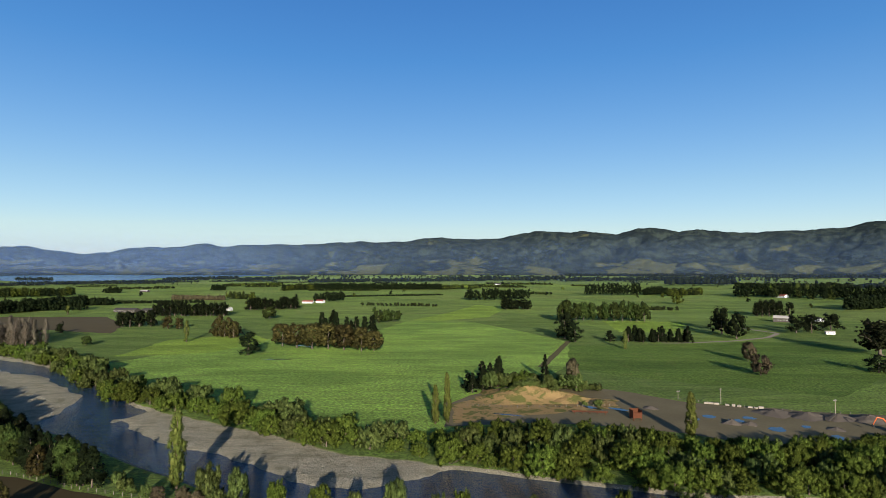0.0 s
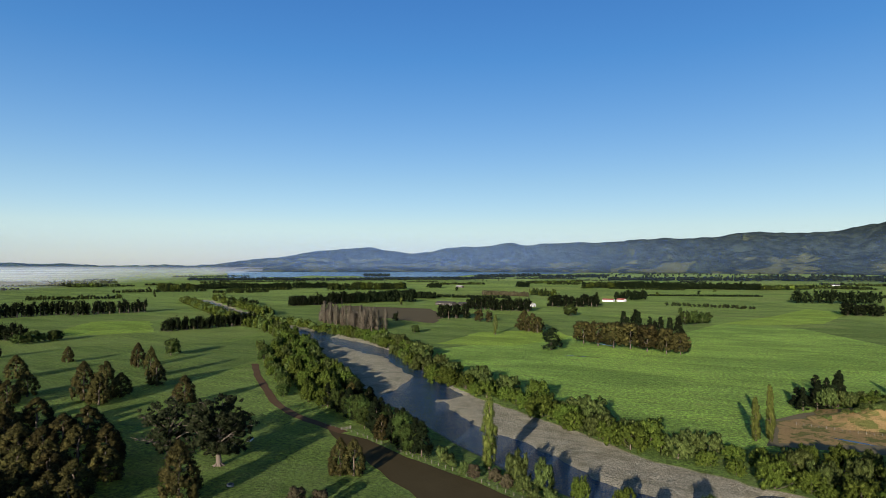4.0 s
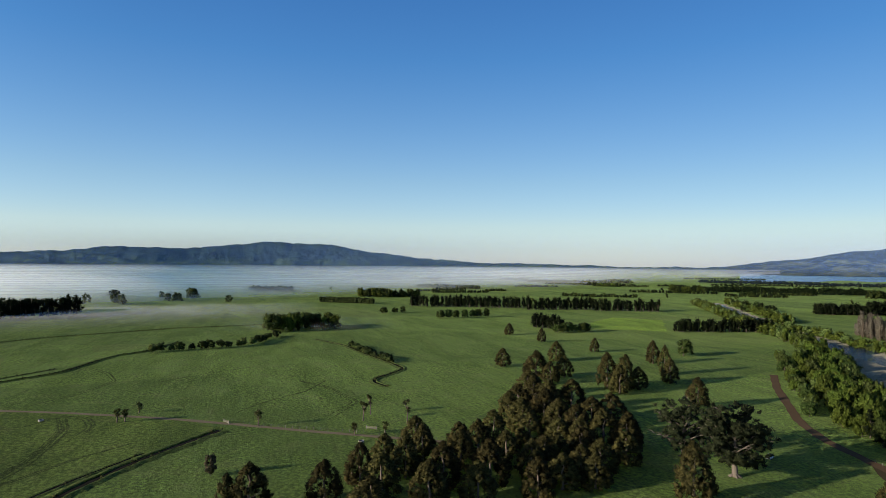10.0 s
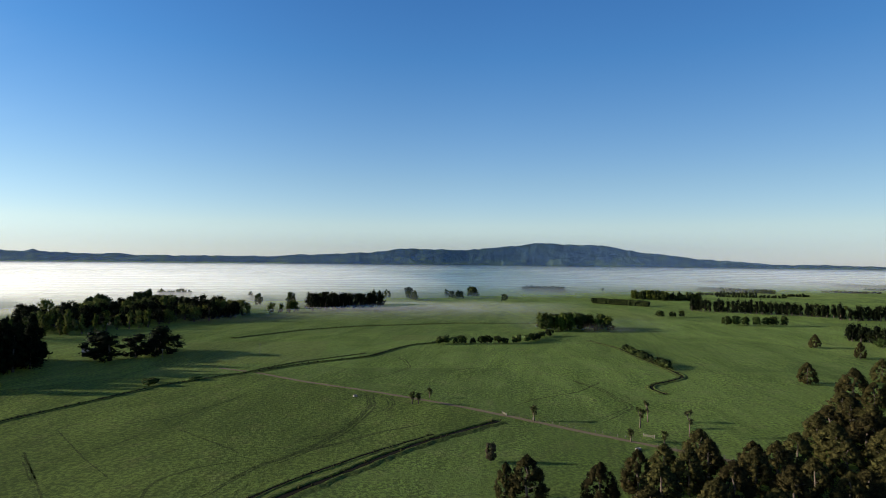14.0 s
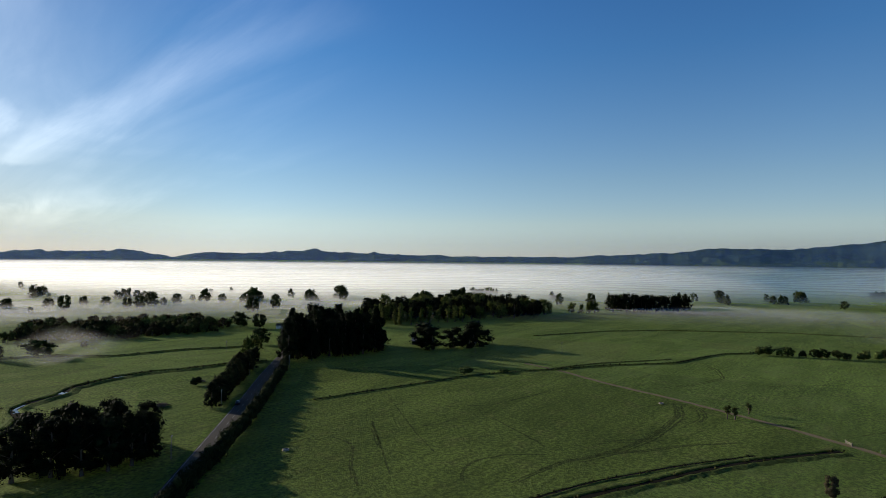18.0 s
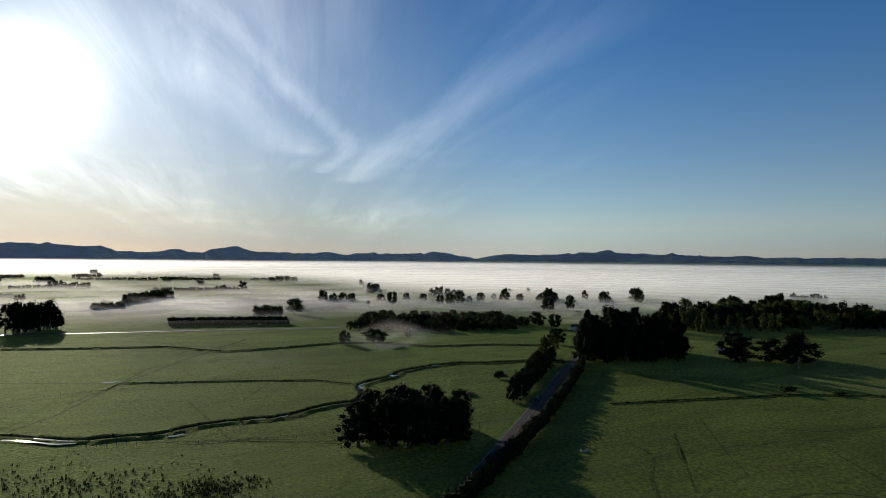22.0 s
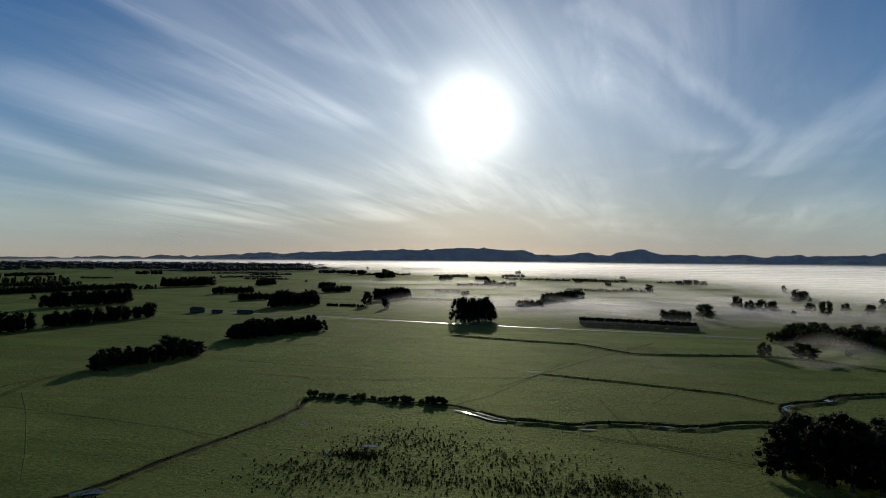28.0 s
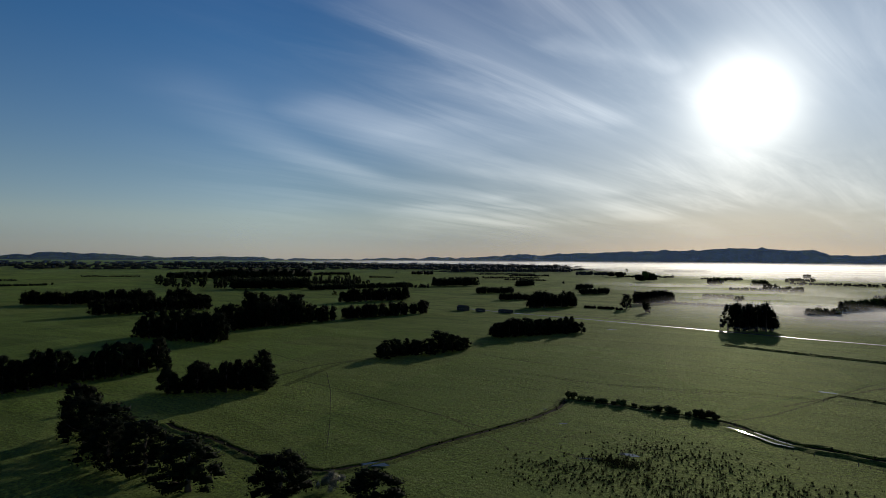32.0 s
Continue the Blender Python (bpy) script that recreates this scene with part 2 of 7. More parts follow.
def ground_material():
    m, n = material("ground")
    p = place(n)
    z = n.add("ShaderNodeSeparateXYZ", {0: p}).outputs[2]
    broad, mid, tuft = n.noise(p, 0.006, 4.0, 0.6), n.noise(p, 0.08, 5.0, 0.6, 0.5), n.noise(p, 0.9, 4.0, 0.65)
    turned = n.add("ShaderNodeMapping", {0: p, 2: (0, 0, radians(20)), 3: (0.02, 0.3, 1.0)}).outputs[0]
    comb = n.noise(turned, 1.0, 3.0)
    lots = n.add("ShaderNodeMapping", {0: p, 2: (0, 0, radians(-14))}).outputs[0]
    cells = n.add("ShaderNodeTexVoronoi", {"Vector": lots, "Scale": 0.0058, "Randomness": 0.75})
    cells.distance, cells.feature = "CHEBYCHEV", "F1"
    tone = n.add("ShaderNodeSeparateColor", {0: cells.outputs["Color"]})
    grass = n.mix(n.step(n.math("ADD", n.math("MULTIPLY", broad, 0.5), n.math("MULTIPLY", tone.outputs[0], 0.5)), 0.25, 0.75), (0.104, 0.150, 0.028, 1), (0.160, 0.222, 0.038, 1))
    grass = n.mix(n.math("MULTIPLY", n.step(tone.outputs[1], 0.72, 0.9), 0.5), grass, (0.185, 0.205, 0.046, 1))
    grass = n.mix(n.math("MULTIPLY", n.step(mid, 0.46, 0.74), 0.5), grass, (0.190, 0.200, 0.055, 1))
    grass = n.mix(n.math("MULTIPLY", n.step(comb, 0.48, 0.7), 0.3), grass, (0.170, 0.240, 0.045, 1))
    grass = n.mix(n.math("MULTIPLY", n.step(tuft, 0.48, 0.7), 0.7), grass, (0.045, 0.066, 0.012, 1))
    blade = n.noise(p, 0.26, 6.0, 0.7, 0.8)
    grass = n.mix(n.math("MULTIPLY", n.step(blade, 0.5, 0.68), 0.5), grass, (0.072, 0.104, 0.018, 1))
    clod = n.noise(p, 0.62, 8.0, 0.75, 0.3)
    worn = n.noise(n.add("ShaderNodeMapping", {0: p, 2: (0, 0, radians(52)), 3: (0.05, 0.5, 1.0)}).outputs[0], 0.5, 6.0, 0.7, 0.6)
    rank = n.step(n.noise(p, 0.028, 4.0, 0.6, 0.5), 0.36, 0.64)
    # light on clod tops and shade between them, painted as colour
    rough = n.mix(n.step(clod, 0.42, 0.60), n.vec("MULTIPLY", grass, (0.62, 0.64, 0.84)), n.vec("MULTIPLY", grass, (1.68, 1.66, 1.86)))
    grass = n.mix(n.math("ADD", 0.35, n.math("MULTIPLY", rank, 0.65)), n.vec("MULTIPLY", grass, (1.16, 1.14, 1.5)), rough)
    grass = n.mix(n.math("MULTIPLY", n.step(worn, 0.52, 0.66), 0.5), grass, n.vec("MULTIPLY", grass, (0.60, 0.59, 0.62)))
    damp = n.noise(n.add("ShaderNodeMapping", {0: p, 2: (0, 0, radians(-8)), 3: (0.3, 1.0, 1.0)}).outputs[0], 0.03, 7.0, 0.62, 0.8)
    grass = n.mix(n.step(damp, 0.40, 0.62), n.vec("MULTIPLY", grass, (1.16, 1.15, 1.15)), n.vec("MULTIPLY", grass, (0.80, 0.84, 0.80)))
    stone = n.noise(p, 2.2, 6.0, 0.75)
    drift = n.noise(p, 0.12, 4.0, 0.6)
    gravel = n.ramp(stone, [(0.32, (0.11, 0.095, 0.070)), (0.5, (0.31, 0.272, 0.206)), (0.68, (0.58, 0.520, 0.410))])
    silt = n.noise(n.add("ShaderNodeMapping", {0: p, 2: (0, 0, radians(38)), 3: (0.035, 0.3, 1.0)}).outputs[0], 1.0, 5.0, 0.65, 0.6)
    gravel = n.mix(n.math("MULTIPLY", n.step(silt, 0.5, 0.64), 0.5), gravel, n.vec("MULTIPLY", gravel, (0.52, 0.54, 0.50)))
    gravel = n.mix(n.math("MULTIPLY", n.step(drift, 0.45, 0.7), 0.55), gravel, (0.12, 0.105, 0.07, 1))
    low = n.step(n.math("ADD", z, n.math("MULTIPLY", n.math("SUBTRACT", mid, 0.5), 0.35)), -0.62, -0.42)
    col = n.mix(low, gravel, n.vec("MULTIPLY", grass, (0.645, 0.69, 0.86)))
    h = n.math("ADD", n.math("ADD", n.math("MULTIPLY", tuft, 0.7), n.math("MULTIPLY", clod, 1.3)), n.math("MULTIPLY", mid, 1.2))
    bent = n.add("ShaderNodeBump", {"Height": h, "Strength": 1.0, "Distance": 1.0}).outputs[0]
    b = n.add("ShaderNodeBsdfPrincipled", {"Base Color": col, "Roughness": 0.85, "Specular IOR Level": 0.012, "Diffuse Roughness": 0.25, "Sheen Weight": 0.1, "Sheen Roughness": 0.6, "Sheen Tint": (0.42, 0.55, 0.14, 1), "Normal": bent})
    blades = n.vec("MULTIPLY", n.mix(low, (0, 0, 0, 1), col), (2.1, 1.95, 0.65))
    lit = n.add("ShaderNodeBsdfTranslucent", {"Color": blades, "Normal": bent})
    dew = n.add("ShaderNodeBsdfGlossy", {"Color": n.mix(low, (0.01, 0.01, 0.01, 1), (0.025, 0.031, 0.011, 1)), "Roughness": 0.62, "Normal": bent})
    both = n.add("ShaderNodeAddShader", {0: b.outputs[0], 1: lit.outputs[0]})
    both = n.add("ShaderNodeAddShader", {0: both.outputs[0], 1: dew.outputs[0]})
    n.add("ShaderNodeOutputMaterial", {0: both.outputs[0]})
    return m


def foliage(name, dark, light, tip, through=0.15):
    """Leaves that differ from tree to tree and from spray to spray; their sprays round off towards the outside of the crown."""
    m, n = material(name)
    tree = n.add("ShaderNodeObjectInfo").outputs["Random"]
    geo = n.add("ShaderNodeNewGeometry")
    leaf = geo.outputs["Random Per Island"]
    patch = n.noise(n.add("ShaderNodeTexCoord").outputs["Object"], 0.35, 3.0)
    f = n.math("ADD", n.math("MULTIPLY", leaf, 0.5), n.math("MULTIPLY", patch, 0.5))
    col = n.mix(n.step(f, 0.1, 0.85), (*dark, 1), (*light, 1))
    col = n.mix(n.math("MULTIPLY", n.step(leaf, 0.72, 1.0), 0.42), col, (*tip, 1))
    col = n.add("ShaderNodeHueSaturation", {"Color": col, "Hue": n.math("ADD", 0.485, n.math("MULTIPLY", tree, 0.03)), "Saturation": 1.0,
                                            "Value": n.math("ADD", 0.72, n.math("MULTIPLY", tree, 0.56))}).outputs[0]
    turn = n.add("ShaderNodeVectorTransform", {0: n.add("ShaderNodeAttribute", attribute_name="puff").outputs["Vector"]})
    turn.vector_type, turn.convert_from, turn.convert_to = "VECTOR", "OBJECT", "WORLD"
    round_off = n.add("ShaderNodeVectorMath", {0: turn.outputs[0], 3: 1.9}, operation="SCALE").outputs[0]
    facing = n.vec("NORMALIZE", n.vec("ADD", geo.outputs["Normal"], round_off))
    d = n.add("ShaderNodeBsdfPrincipled", {"Base Color": col, "Roughness": 0.8, "Specular IOR Level": 0.06, "Normal": facing})
    t = n.add("ShaderNodeBsdfTranslucent", {"Color": col, "Normal": facing})
    mix = n.add("ShaderNodeMixShader", {0: through, 1: d.outputs[0], 2: t.outputs[0]})
    n.add("ShaderNodeOutputMaterial", {0: mix.outputs[0]})
    return m


def water_material(name, colour, ripple, rough=0.06, scale=0.5, spec=0.22, riffle=0.0):
    m, n = material(name)
    p = place(n)
    stretched = n.add("ShaderNodeMapping", {0: p, 2: (0, 0, radians(38)), 3: (1.0, 2.2, 1.0)}).outputs[0]
    fine = n.noise(stretched, scale, 5.0, 0.65, 0.6)
    h = n.math("ADD", fine, n.math("ADD", n.math("MULTIPLY", n.noise(p, scale * 0.12, 3.0), 0.8), n.math("MULTIPLY", n.noise(stretched, scale * 0.35, 4.0, 0.7), 1.3)))
    run = n.noise(n.add("ShaderNodeMapping", {0: p, 2: (0, 0, radians(38)), 3: (0.05, 0.22, 1.0)}).outputs[0], 1.0, 4.0, 0.6)
    broken = n.math("MULTIPLY", n.math("MULTIPLY", n.step(run, 0.46, 0.62), n.step(fine, 0.5, 0.68)), riffle)
    surface(n, n.mix(broken, (*colour, 1), (0.20, 0.24, 0.27, 1)), rough, h, ripple, 0.3, spec=spec)
    return m


def fog_material():
    """Droplets: they scatter the low sun onwards, so the bank is brightest towards it."""
    m, n = material("fog")
    p = place(n)
    fade = n.add("ShaderNodeAttribute", attribute_name="thickness").outputs["Fac"]
    big, small = n.noise(p, 0.0035, 5.0, 0.55, 0.8), n.noise(p, 0.016, 6.0, 0.62, 0.6)
    lump = n.math("ADD", n.math("MULTIPLY", big, 0.6), n.math("MULTIPLY", small, 0.4))
    gap = n.math("MULTIPLY", n.math("SUBTRACT", lump, 0.5), n.math("MAXIMUM", n.math("SUBTRACT", 0.4, fade), 0.02))
    alpha = n.math("MULTIPLY", fade, n.math("ADD", 1.0, n.math("MULTIPLY", gap, 8.0)), clamp=True)
    d = n.add("ShaderNodeBsdfDiffuse", {"Color": (0.42, 0.395, 0.385, 1)})
    t = n.add("ShaderNodeBsdfTranslucent", {"Color": (0.94, 0.92, 0.89, 1)})
    f = n.add("ShaderNodeBsdfRefraction", {"Color": (1.0, 1.0, 1.0, 1), "Roughness": 0.75, "IOR": 1.33})
    both = n.add("ShaderNodeAddShader", {0: d.outputs[0], 1: t.outputs[0]})
    both = n.add("ShaderNodeMixShader", {0: 0.3, 1: both.outputs[0], 2: f.outputs[0]})
    clear = n.add("ShaderNodeBsdfTransparent")
    mix = n.add("ShaderNodeMixShader", {0: alpha, 1: clear.outputs[0], 2: both.outputs[0]})
    n.add("ShaderNodeOutputMaterial", {0: mix.outputs[0]})
    return m


def fog_top_material():
    """The upper side of the fog: it throws the grazing sun onwards."""
    m, n = material("fog top")
    p = place(n)
    fade = n.add("ShaderNodeAttribute", attribute_name="thickness").outputs["Fac"]
    big, small = n.noise(p, 0.0028, 5.0, 0.55, 0.8), n.noise(p, 0.012, 6.0, 0.62, 0.6)
    lump = n.math("ADD", n.math("MULTIPLY", big, 0.6), n.math("MULTIPLY", small, 0.4))
    gap = n.math("MULTIPLY", n.math("SUBTRACT", lump, 0.5), n.math("MAXIMUM", n.math("SUBTRACT", 0.5, fade), 0.0))
    alpha = n.math("MULTIPLY", fade, n.math("ADD", 1.0, n.math("MULTIPLY", gap, 5.0)), clamp=True)
    d = n.add("ShaderNodeBsdfDiffuse", {"Color": (1.0, 1.0, 1.0, 1)})
    g = n.add("ShaderNodeBsdfGlossy", {"Color": (1.0, 0.98, 0.93, 1), "Roughness": 0.8})
    w = n.add("ShaderNodeBsdfGlossy", {"Color": (1.0, 0.98, 0.93, 1), "Roughness": 0.9})
    both = n.add("ShaderNodeMixShader", {0: 0.4, 1: g.outputs[0], 2: w.outputs[0]})
    both = n.add("ShaderNodeMixShader", {0: 0.16, 1: both.outputs[0], 2: d.outputs[0]})
    mix = n.add("ShaderNodeMixShader", {0: alpha, 1: n.add("ShaderNodeBsdfTransparent").outputs[0], 2: both.outputs[0]})
    n.add("ShaderNodeOutputMaterial", {0: mix.outputs[0]})
    return m


def hill_material(name, bush, grass, share):
    """Bush-clad slopes with clearings of grass; bush carries a bluish cast for distance haze."""
    m, n = material(name)
    p = place(n)
    patch, grain, canopy = n.noise(p, 0.0042, 5.0, 0.6, 0.7), n.noise(p, 0.03, 5.0, 0.65), n.noise(p, 0.09, 3.0, 0.7)
    stand = n.noise(p, 0.0095, 6.0, 0.68, 1.2)
    z = n.add("ShaderNodeSeparateXYZ", {0: p}).outputs[2]
    lower = n.math("SUBTRACT", 1.0, n.step(z, 60.0, 150.0))
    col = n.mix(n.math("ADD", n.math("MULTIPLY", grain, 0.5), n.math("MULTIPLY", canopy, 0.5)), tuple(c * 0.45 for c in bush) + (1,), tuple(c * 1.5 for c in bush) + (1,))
    # random dark and light colour stands in for gully shade lost to frontal sun
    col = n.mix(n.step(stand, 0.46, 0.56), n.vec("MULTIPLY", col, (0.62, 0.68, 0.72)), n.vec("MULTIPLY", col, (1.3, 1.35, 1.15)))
    clear = n.step(n.math("ADD", patch, n.math("MULTIPLY", lower, share)), 0.63, 0.66)
    col = n.mix(clear, col, n.mix(n.step(grain, 0.4, 0.6), (*grass, 1), tuple(c * 0.72 for c in grass) + (1,)))
    surface(n, col, 0.95, n.math("ADD", grain, n.math("MULTIPLY", canopy, 0.35)), 1.0, 14.0, spec=0.02)
    return m


M_GROUND = ground_material()
M_TOTARA = foliage("totara leaves", (0.011, 0.012, 0.004), (0.074, 0.064, 0.020), (0.108, 0.088, 0.028), 0.12)
M_WILLOW = foliage("willow leaves", (0.027, 0.042, 0.007), (0.110, 0.152, 0.023), (0.185, 0.220, 0.044), 0.2)
M_RIVERBUSH = foliage("river scrub leaves", (0.030, 0.044, 0.011), (0.112, 0.146, 0.038), (0.190, 0.215, 0.075), 0.16)
M_POPLAR = foliage("poplar leaves", (0.060, 0.085, 0.018), (0.150, 0.170, 0.038), (0.200, 0.210, 0.060), 0.2)
M_PINE = foliage("pine needles", (0.005, 0.009, 0.004), (0.018, 0.026, 0.009), (0.031, 0.041, 0.014), 0.3)
M_BROADLEAF = foliage("broadleaf leaves", (0.015, 0.026, 0.006), (0.052, 0.074, 0.017), (0.088, 0.110, 0.030), 0.12)
M_OLD = foliage("old conifer leaves", (0.008, 0.011, 0.005), (0.028, 0.033, 0.013), (0.050, 0.054, 0.025), 0.05)
M_HEDGE = foliage("hedge leaves", (0.011, 0.018, 0.006), (0.040, 0.054, 0.016), (0.066, 0.080, 0.026), 0.1)
M_RUSSET = foliage("russet buds", (0.055, 0.047, 0.026), (0.110, 0.090, 0.052), (0.145, 0.120, 0.074), 0.15)
M_BLOSSOM = foliage("pale blossom", (0.16, 0.17, 0.11), (0.42, 0.42, 0.34), (0.60, 0.60, 0.52), 0.15)
M_BARE = foliage("bare poplar twigs", (0.110, 0.096, 0.070), (0.200, 0.170, 0.124), (0.260, 0.222, 0.168), 0.1)
M_SPIKE = foliage("sword leaves", (0.050, 0.070, 0.020), (0.130, 0.130, 0.045), (0.200, 0.170, 0.080), 0.15)
M_TRAMPLED = pasture("trodden grass", (0.042, 0.056, 0.014), (0.066, 0.082, 0.022), (0.080, 0.076, 0.032), 0.7)
M_RUSH = foliage("rushes", (0.030, 0.032, 0.010), (0.070, 0.070, 0.022), (0.100, 0.095, 0.035), 0.1)
M_TWIG = plain("bare twigs", (0.22, 0.165, 0.120), 0.9, 0.3, 2.0)
M_BARK = plain("bark", (0.165, 0.130, 0.100), 0.9, 0.35, 1.2, 0.5)
M_PALEBARK = plain("pale bark", (0.15, 0.122, 0.096), 0.9, 0.3, 1.2, 0.4)
# the blue base colour stands in for part of the sky's reflection
M_WATER = water_material("river water", (0.012, 0.032, 0.070), 1.3, 0.06, 1.2, 0.32, 0.55)
M_LAKE = water_material("lake water", (0.10, 0.16, 0.20), 0.25, 0.25, 0.02)
M_PUDDLE = water_material("puddle water", (0.03, 0.035, 0.035), 0.03, 0.03, 0.6)
M_FOG = fog_material()
M_FOGTOP = fog_top_material()
# blue see-through sheet that lays a haze tint over what stands behind it
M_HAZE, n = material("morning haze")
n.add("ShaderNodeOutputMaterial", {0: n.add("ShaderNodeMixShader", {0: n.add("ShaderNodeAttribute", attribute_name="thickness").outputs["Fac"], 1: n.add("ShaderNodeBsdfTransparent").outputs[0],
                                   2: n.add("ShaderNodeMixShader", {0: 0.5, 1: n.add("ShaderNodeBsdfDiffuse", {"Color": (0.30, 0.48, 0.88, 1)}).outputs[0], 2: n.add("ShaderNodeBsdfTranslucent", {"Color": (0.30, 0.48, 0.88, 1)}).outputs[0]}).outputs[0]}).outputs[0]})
# the bush colours hold some distance haze as a bluish tint
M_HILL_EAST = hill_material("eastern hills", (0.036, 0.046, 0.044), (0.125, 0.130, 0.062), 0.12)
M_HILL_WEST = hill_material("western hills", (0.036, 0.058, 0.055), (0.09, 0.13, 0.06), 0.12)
M_LIGHTGRASS = pasture("bright grass", (0.140, 0.205, 0.034), (0.185, 0.250, 0.042), (0.23, 0.26, 0.055), 0.25)
M_ROUGH = pasture("rough grass", (0.078, 0.108, 0.024), (0.112, 0.148, 0.032), (0.135, 0.138, 0.046), 0.6)
M_MEADOW = pasture("meadow grass", (0.142, 0.216, 0.046), (0.185, 0.268, 0.054), (0.205, 0.250, 0.062), 0.25)
M_DARKGRASS = pasture("rank grass", (0.070, 0.115, 0.024), (0.100, 0.150, 0.030), (0.125, 0.140, 0.040), 0.4)
M_BROWN = plain("ploughed soil", (0.072, 0.056, 0.028), 0.95, 0.4, 0.25, 0.6)
M_FALLOW = plain("fallow field", (0.135, 0.108, 0.060), 0.95, 0.25, 0.12, 0.4)
M_TRACK = plain("earth track", (0.125, 0.080, 0.044), 0.95, 0.4, 0.4, 0.5)
M_GRITTRACK = plain("gravel track", (0.200, 0.162, 0.094), 0.95, 0.25, 0.5, 0.4)
M_LANE = plain("worn lane", (0.150, 0.130, 0.060), 0.95, 0.3, 0.5, 0.4)
M_PALETRACK = plain("pale limestone gravel", (0.400, 0.330, 0.230), 0.95, 0.2, 0.5, 0.4)
M_YARD = plain("gravel yard", (0.180, 0.150, 0.086), 0.9, 0.45, 0.16, 0.5)


def clay_material():
    """Eroded clay with grass creeping over it."""
    m, n = material("sandy clay")
    p = place(n)
    patch, grain = n.noise(p, 0.16, 5.0, 0.65, 0.6), n.noise(p, 1.1, 5.0, 0.7)
    col = n.mix(grain, (0.26, 0.165, 0.065, 1), (0.44, 0.30, 0.135, 1))
    col = n.mix(n.math("MULTIPLY", n.step(patch, 0.48, 0.6), 0.85), col, n.mix(grain, (0.07, 0.09, 0.02, 1), (0.15, 0.17, 0.045, 1)))
    surface(n, col, 0.95, grain, 0.9, 0.8, spec=0.05)
    return m


M_SAND = clay_material()
M_PILE = plain("gravel heap", (0.125, 0.105, 0.085), 0.95, 0.3, 0.8, 0.6)
M_ASPHALT = plain("asphalt", (0.088, 0.080, 0.068), 0.85, 0.3, 0.4, 0.2)
M_WETROAD = plain("wet asphalt", (0.088, 0.080, 0.068), 0.35, 0.3, 0.4, 0.1)
M_PAINT = plain("road paint", (0.55, 0.55, 0.52), 0.7, 0.2, 2.0, 0.1)
M_MUD_SHADE = plain("ditch mud and shade", (0.022, 0.019, 0.012), 0.95, 0.3, 0.8, 0.4)
M_BANK = pasture("rough bank grass", (0.054, 0.074, 0.019), (0.078, 0.102, 0.024), (0.100, 0.100, 0.036), 0.65)
M_POST = plain("weathered timber", (0.230, 0.200, 0.160), 0.85, 0.3, 3.0)
M_CONCRETE = plain("concrete", (0.330, 0.290, 0.230), 0.85, 0.2, 1.0)
M_RUST = plain("rusty steel", (0.120, 0.045, 0.024), 0.75, 0.4, 1.2, 0.3, 0.3)
M_ROOF_RED = plain("red iron roof", (0.330, 0.100, 0.070), 0.6, 0.2, 0.6)
M_ROOF_GREY = plain("grey iron roof", (0.070, 0.064, 0.058), 0.85, 0.2, 0.6)
M_ROOF_PALE = plain("pale iron roof", (0.480, 0.440, 0.390), 0.7, 0.15, 0.6)
M_WALL_WHITE = plain("white boards", (0.720, 0.710, 0.690), 0.7, 0.1, 0.8)
M_WALL_GREY = plain("grey boards", (0.085, 0.074, 0.062), 0.7, 0.15, 0.8)
M_GLASS = plain("dark glass", (0.040, 0.050, 0.060), 0.1, 0.1, 0.8, 0.0)
M_ORANGE = plain("orange machine paint", (0.600, 0.120, 0.020), 0.45, 0.15, 1.0)
M_RUBBER = plain("rubber", (0.030, 0.030, 0.030), 0.8, 0.2, 2.0)
M_CAR = plain("dark car paint", (0.040, 0.045, 0.055), 0.25, 0.1, 0.6, 0.0)
M_WHITECAR = plain("white car paint", (0.700, 0.700, 0.700), 0.3, 0.05, 0.6, 0.0)


# ---- helpers for meshes ----
def mesh_from(name, verts, faces, mats, smooth=False):
    me = bpy.data.meshes.new(name)
    me.from_pydata([tuple(v) for v in verts], [], [tuple(f) for f in faces])
    for m in mats if isinstance(mats, (list, tuple)) else [mats]:
        me.materials.append(m)
    if smooth:
        me.polygons.foreach_set("use_smooth", [True] * len(me.polygons))
    me.update()
    return me


def mesh_quads(name, verts, quads, mat, smooth=True):
    """A mesh from numpy arrays of points and quads."""
    me = bpy.data.meshes.new(name)
    me.vertices.add(len(verts))
    me.vertices.foreach_set("co", np.asarray(verts, np.float32).ravel())
    me.loops.add(quads.size)
    me.loops.foreach_set("vertex_index", np.asarray(quads, np.int32).ravel())
    me.polygons.add(len(quads))
    me.polygons.foreach_set("loop_start", np.arange(0, quads.size, quads.shape[1], dtype=np.int32))
    if smooth:
        me.polygons.foreach_set("use_smooth", np.ones(len(quads), bool))
    me.materials.append(mat)
    me.update(calc_edges=True)
    return me


def part(name, me, parent, label=""):
    ob = new(name, me)
    ob.parent = parent
    return tagged(ob, label)


def from_bm(name, bm, mat, smooth=False):
    me = bpy.data.meshes.new(name)
    bm.normal_update()
    bm.to_mesh(me)
    bm.free()
    me.materials.append(mat)
    if smooth:
        me.polygons.foreach_set("use_smooth", [True] * len(me.polygons))
    return me


def box_bm(sx, sy, sz, at=(0, 0, 0), bevel=0.0, bm=None):
    """A box with rounded edges, standing on its base."""
    made = bmesh.new()
    bmesh.ops.create_cube(made, size=1.0, matrix=Matrix.Translation((at[0], at[1], at[2] + sz / 2)) @ Matrix.Diagonal((sx, sy, sz, 1)))
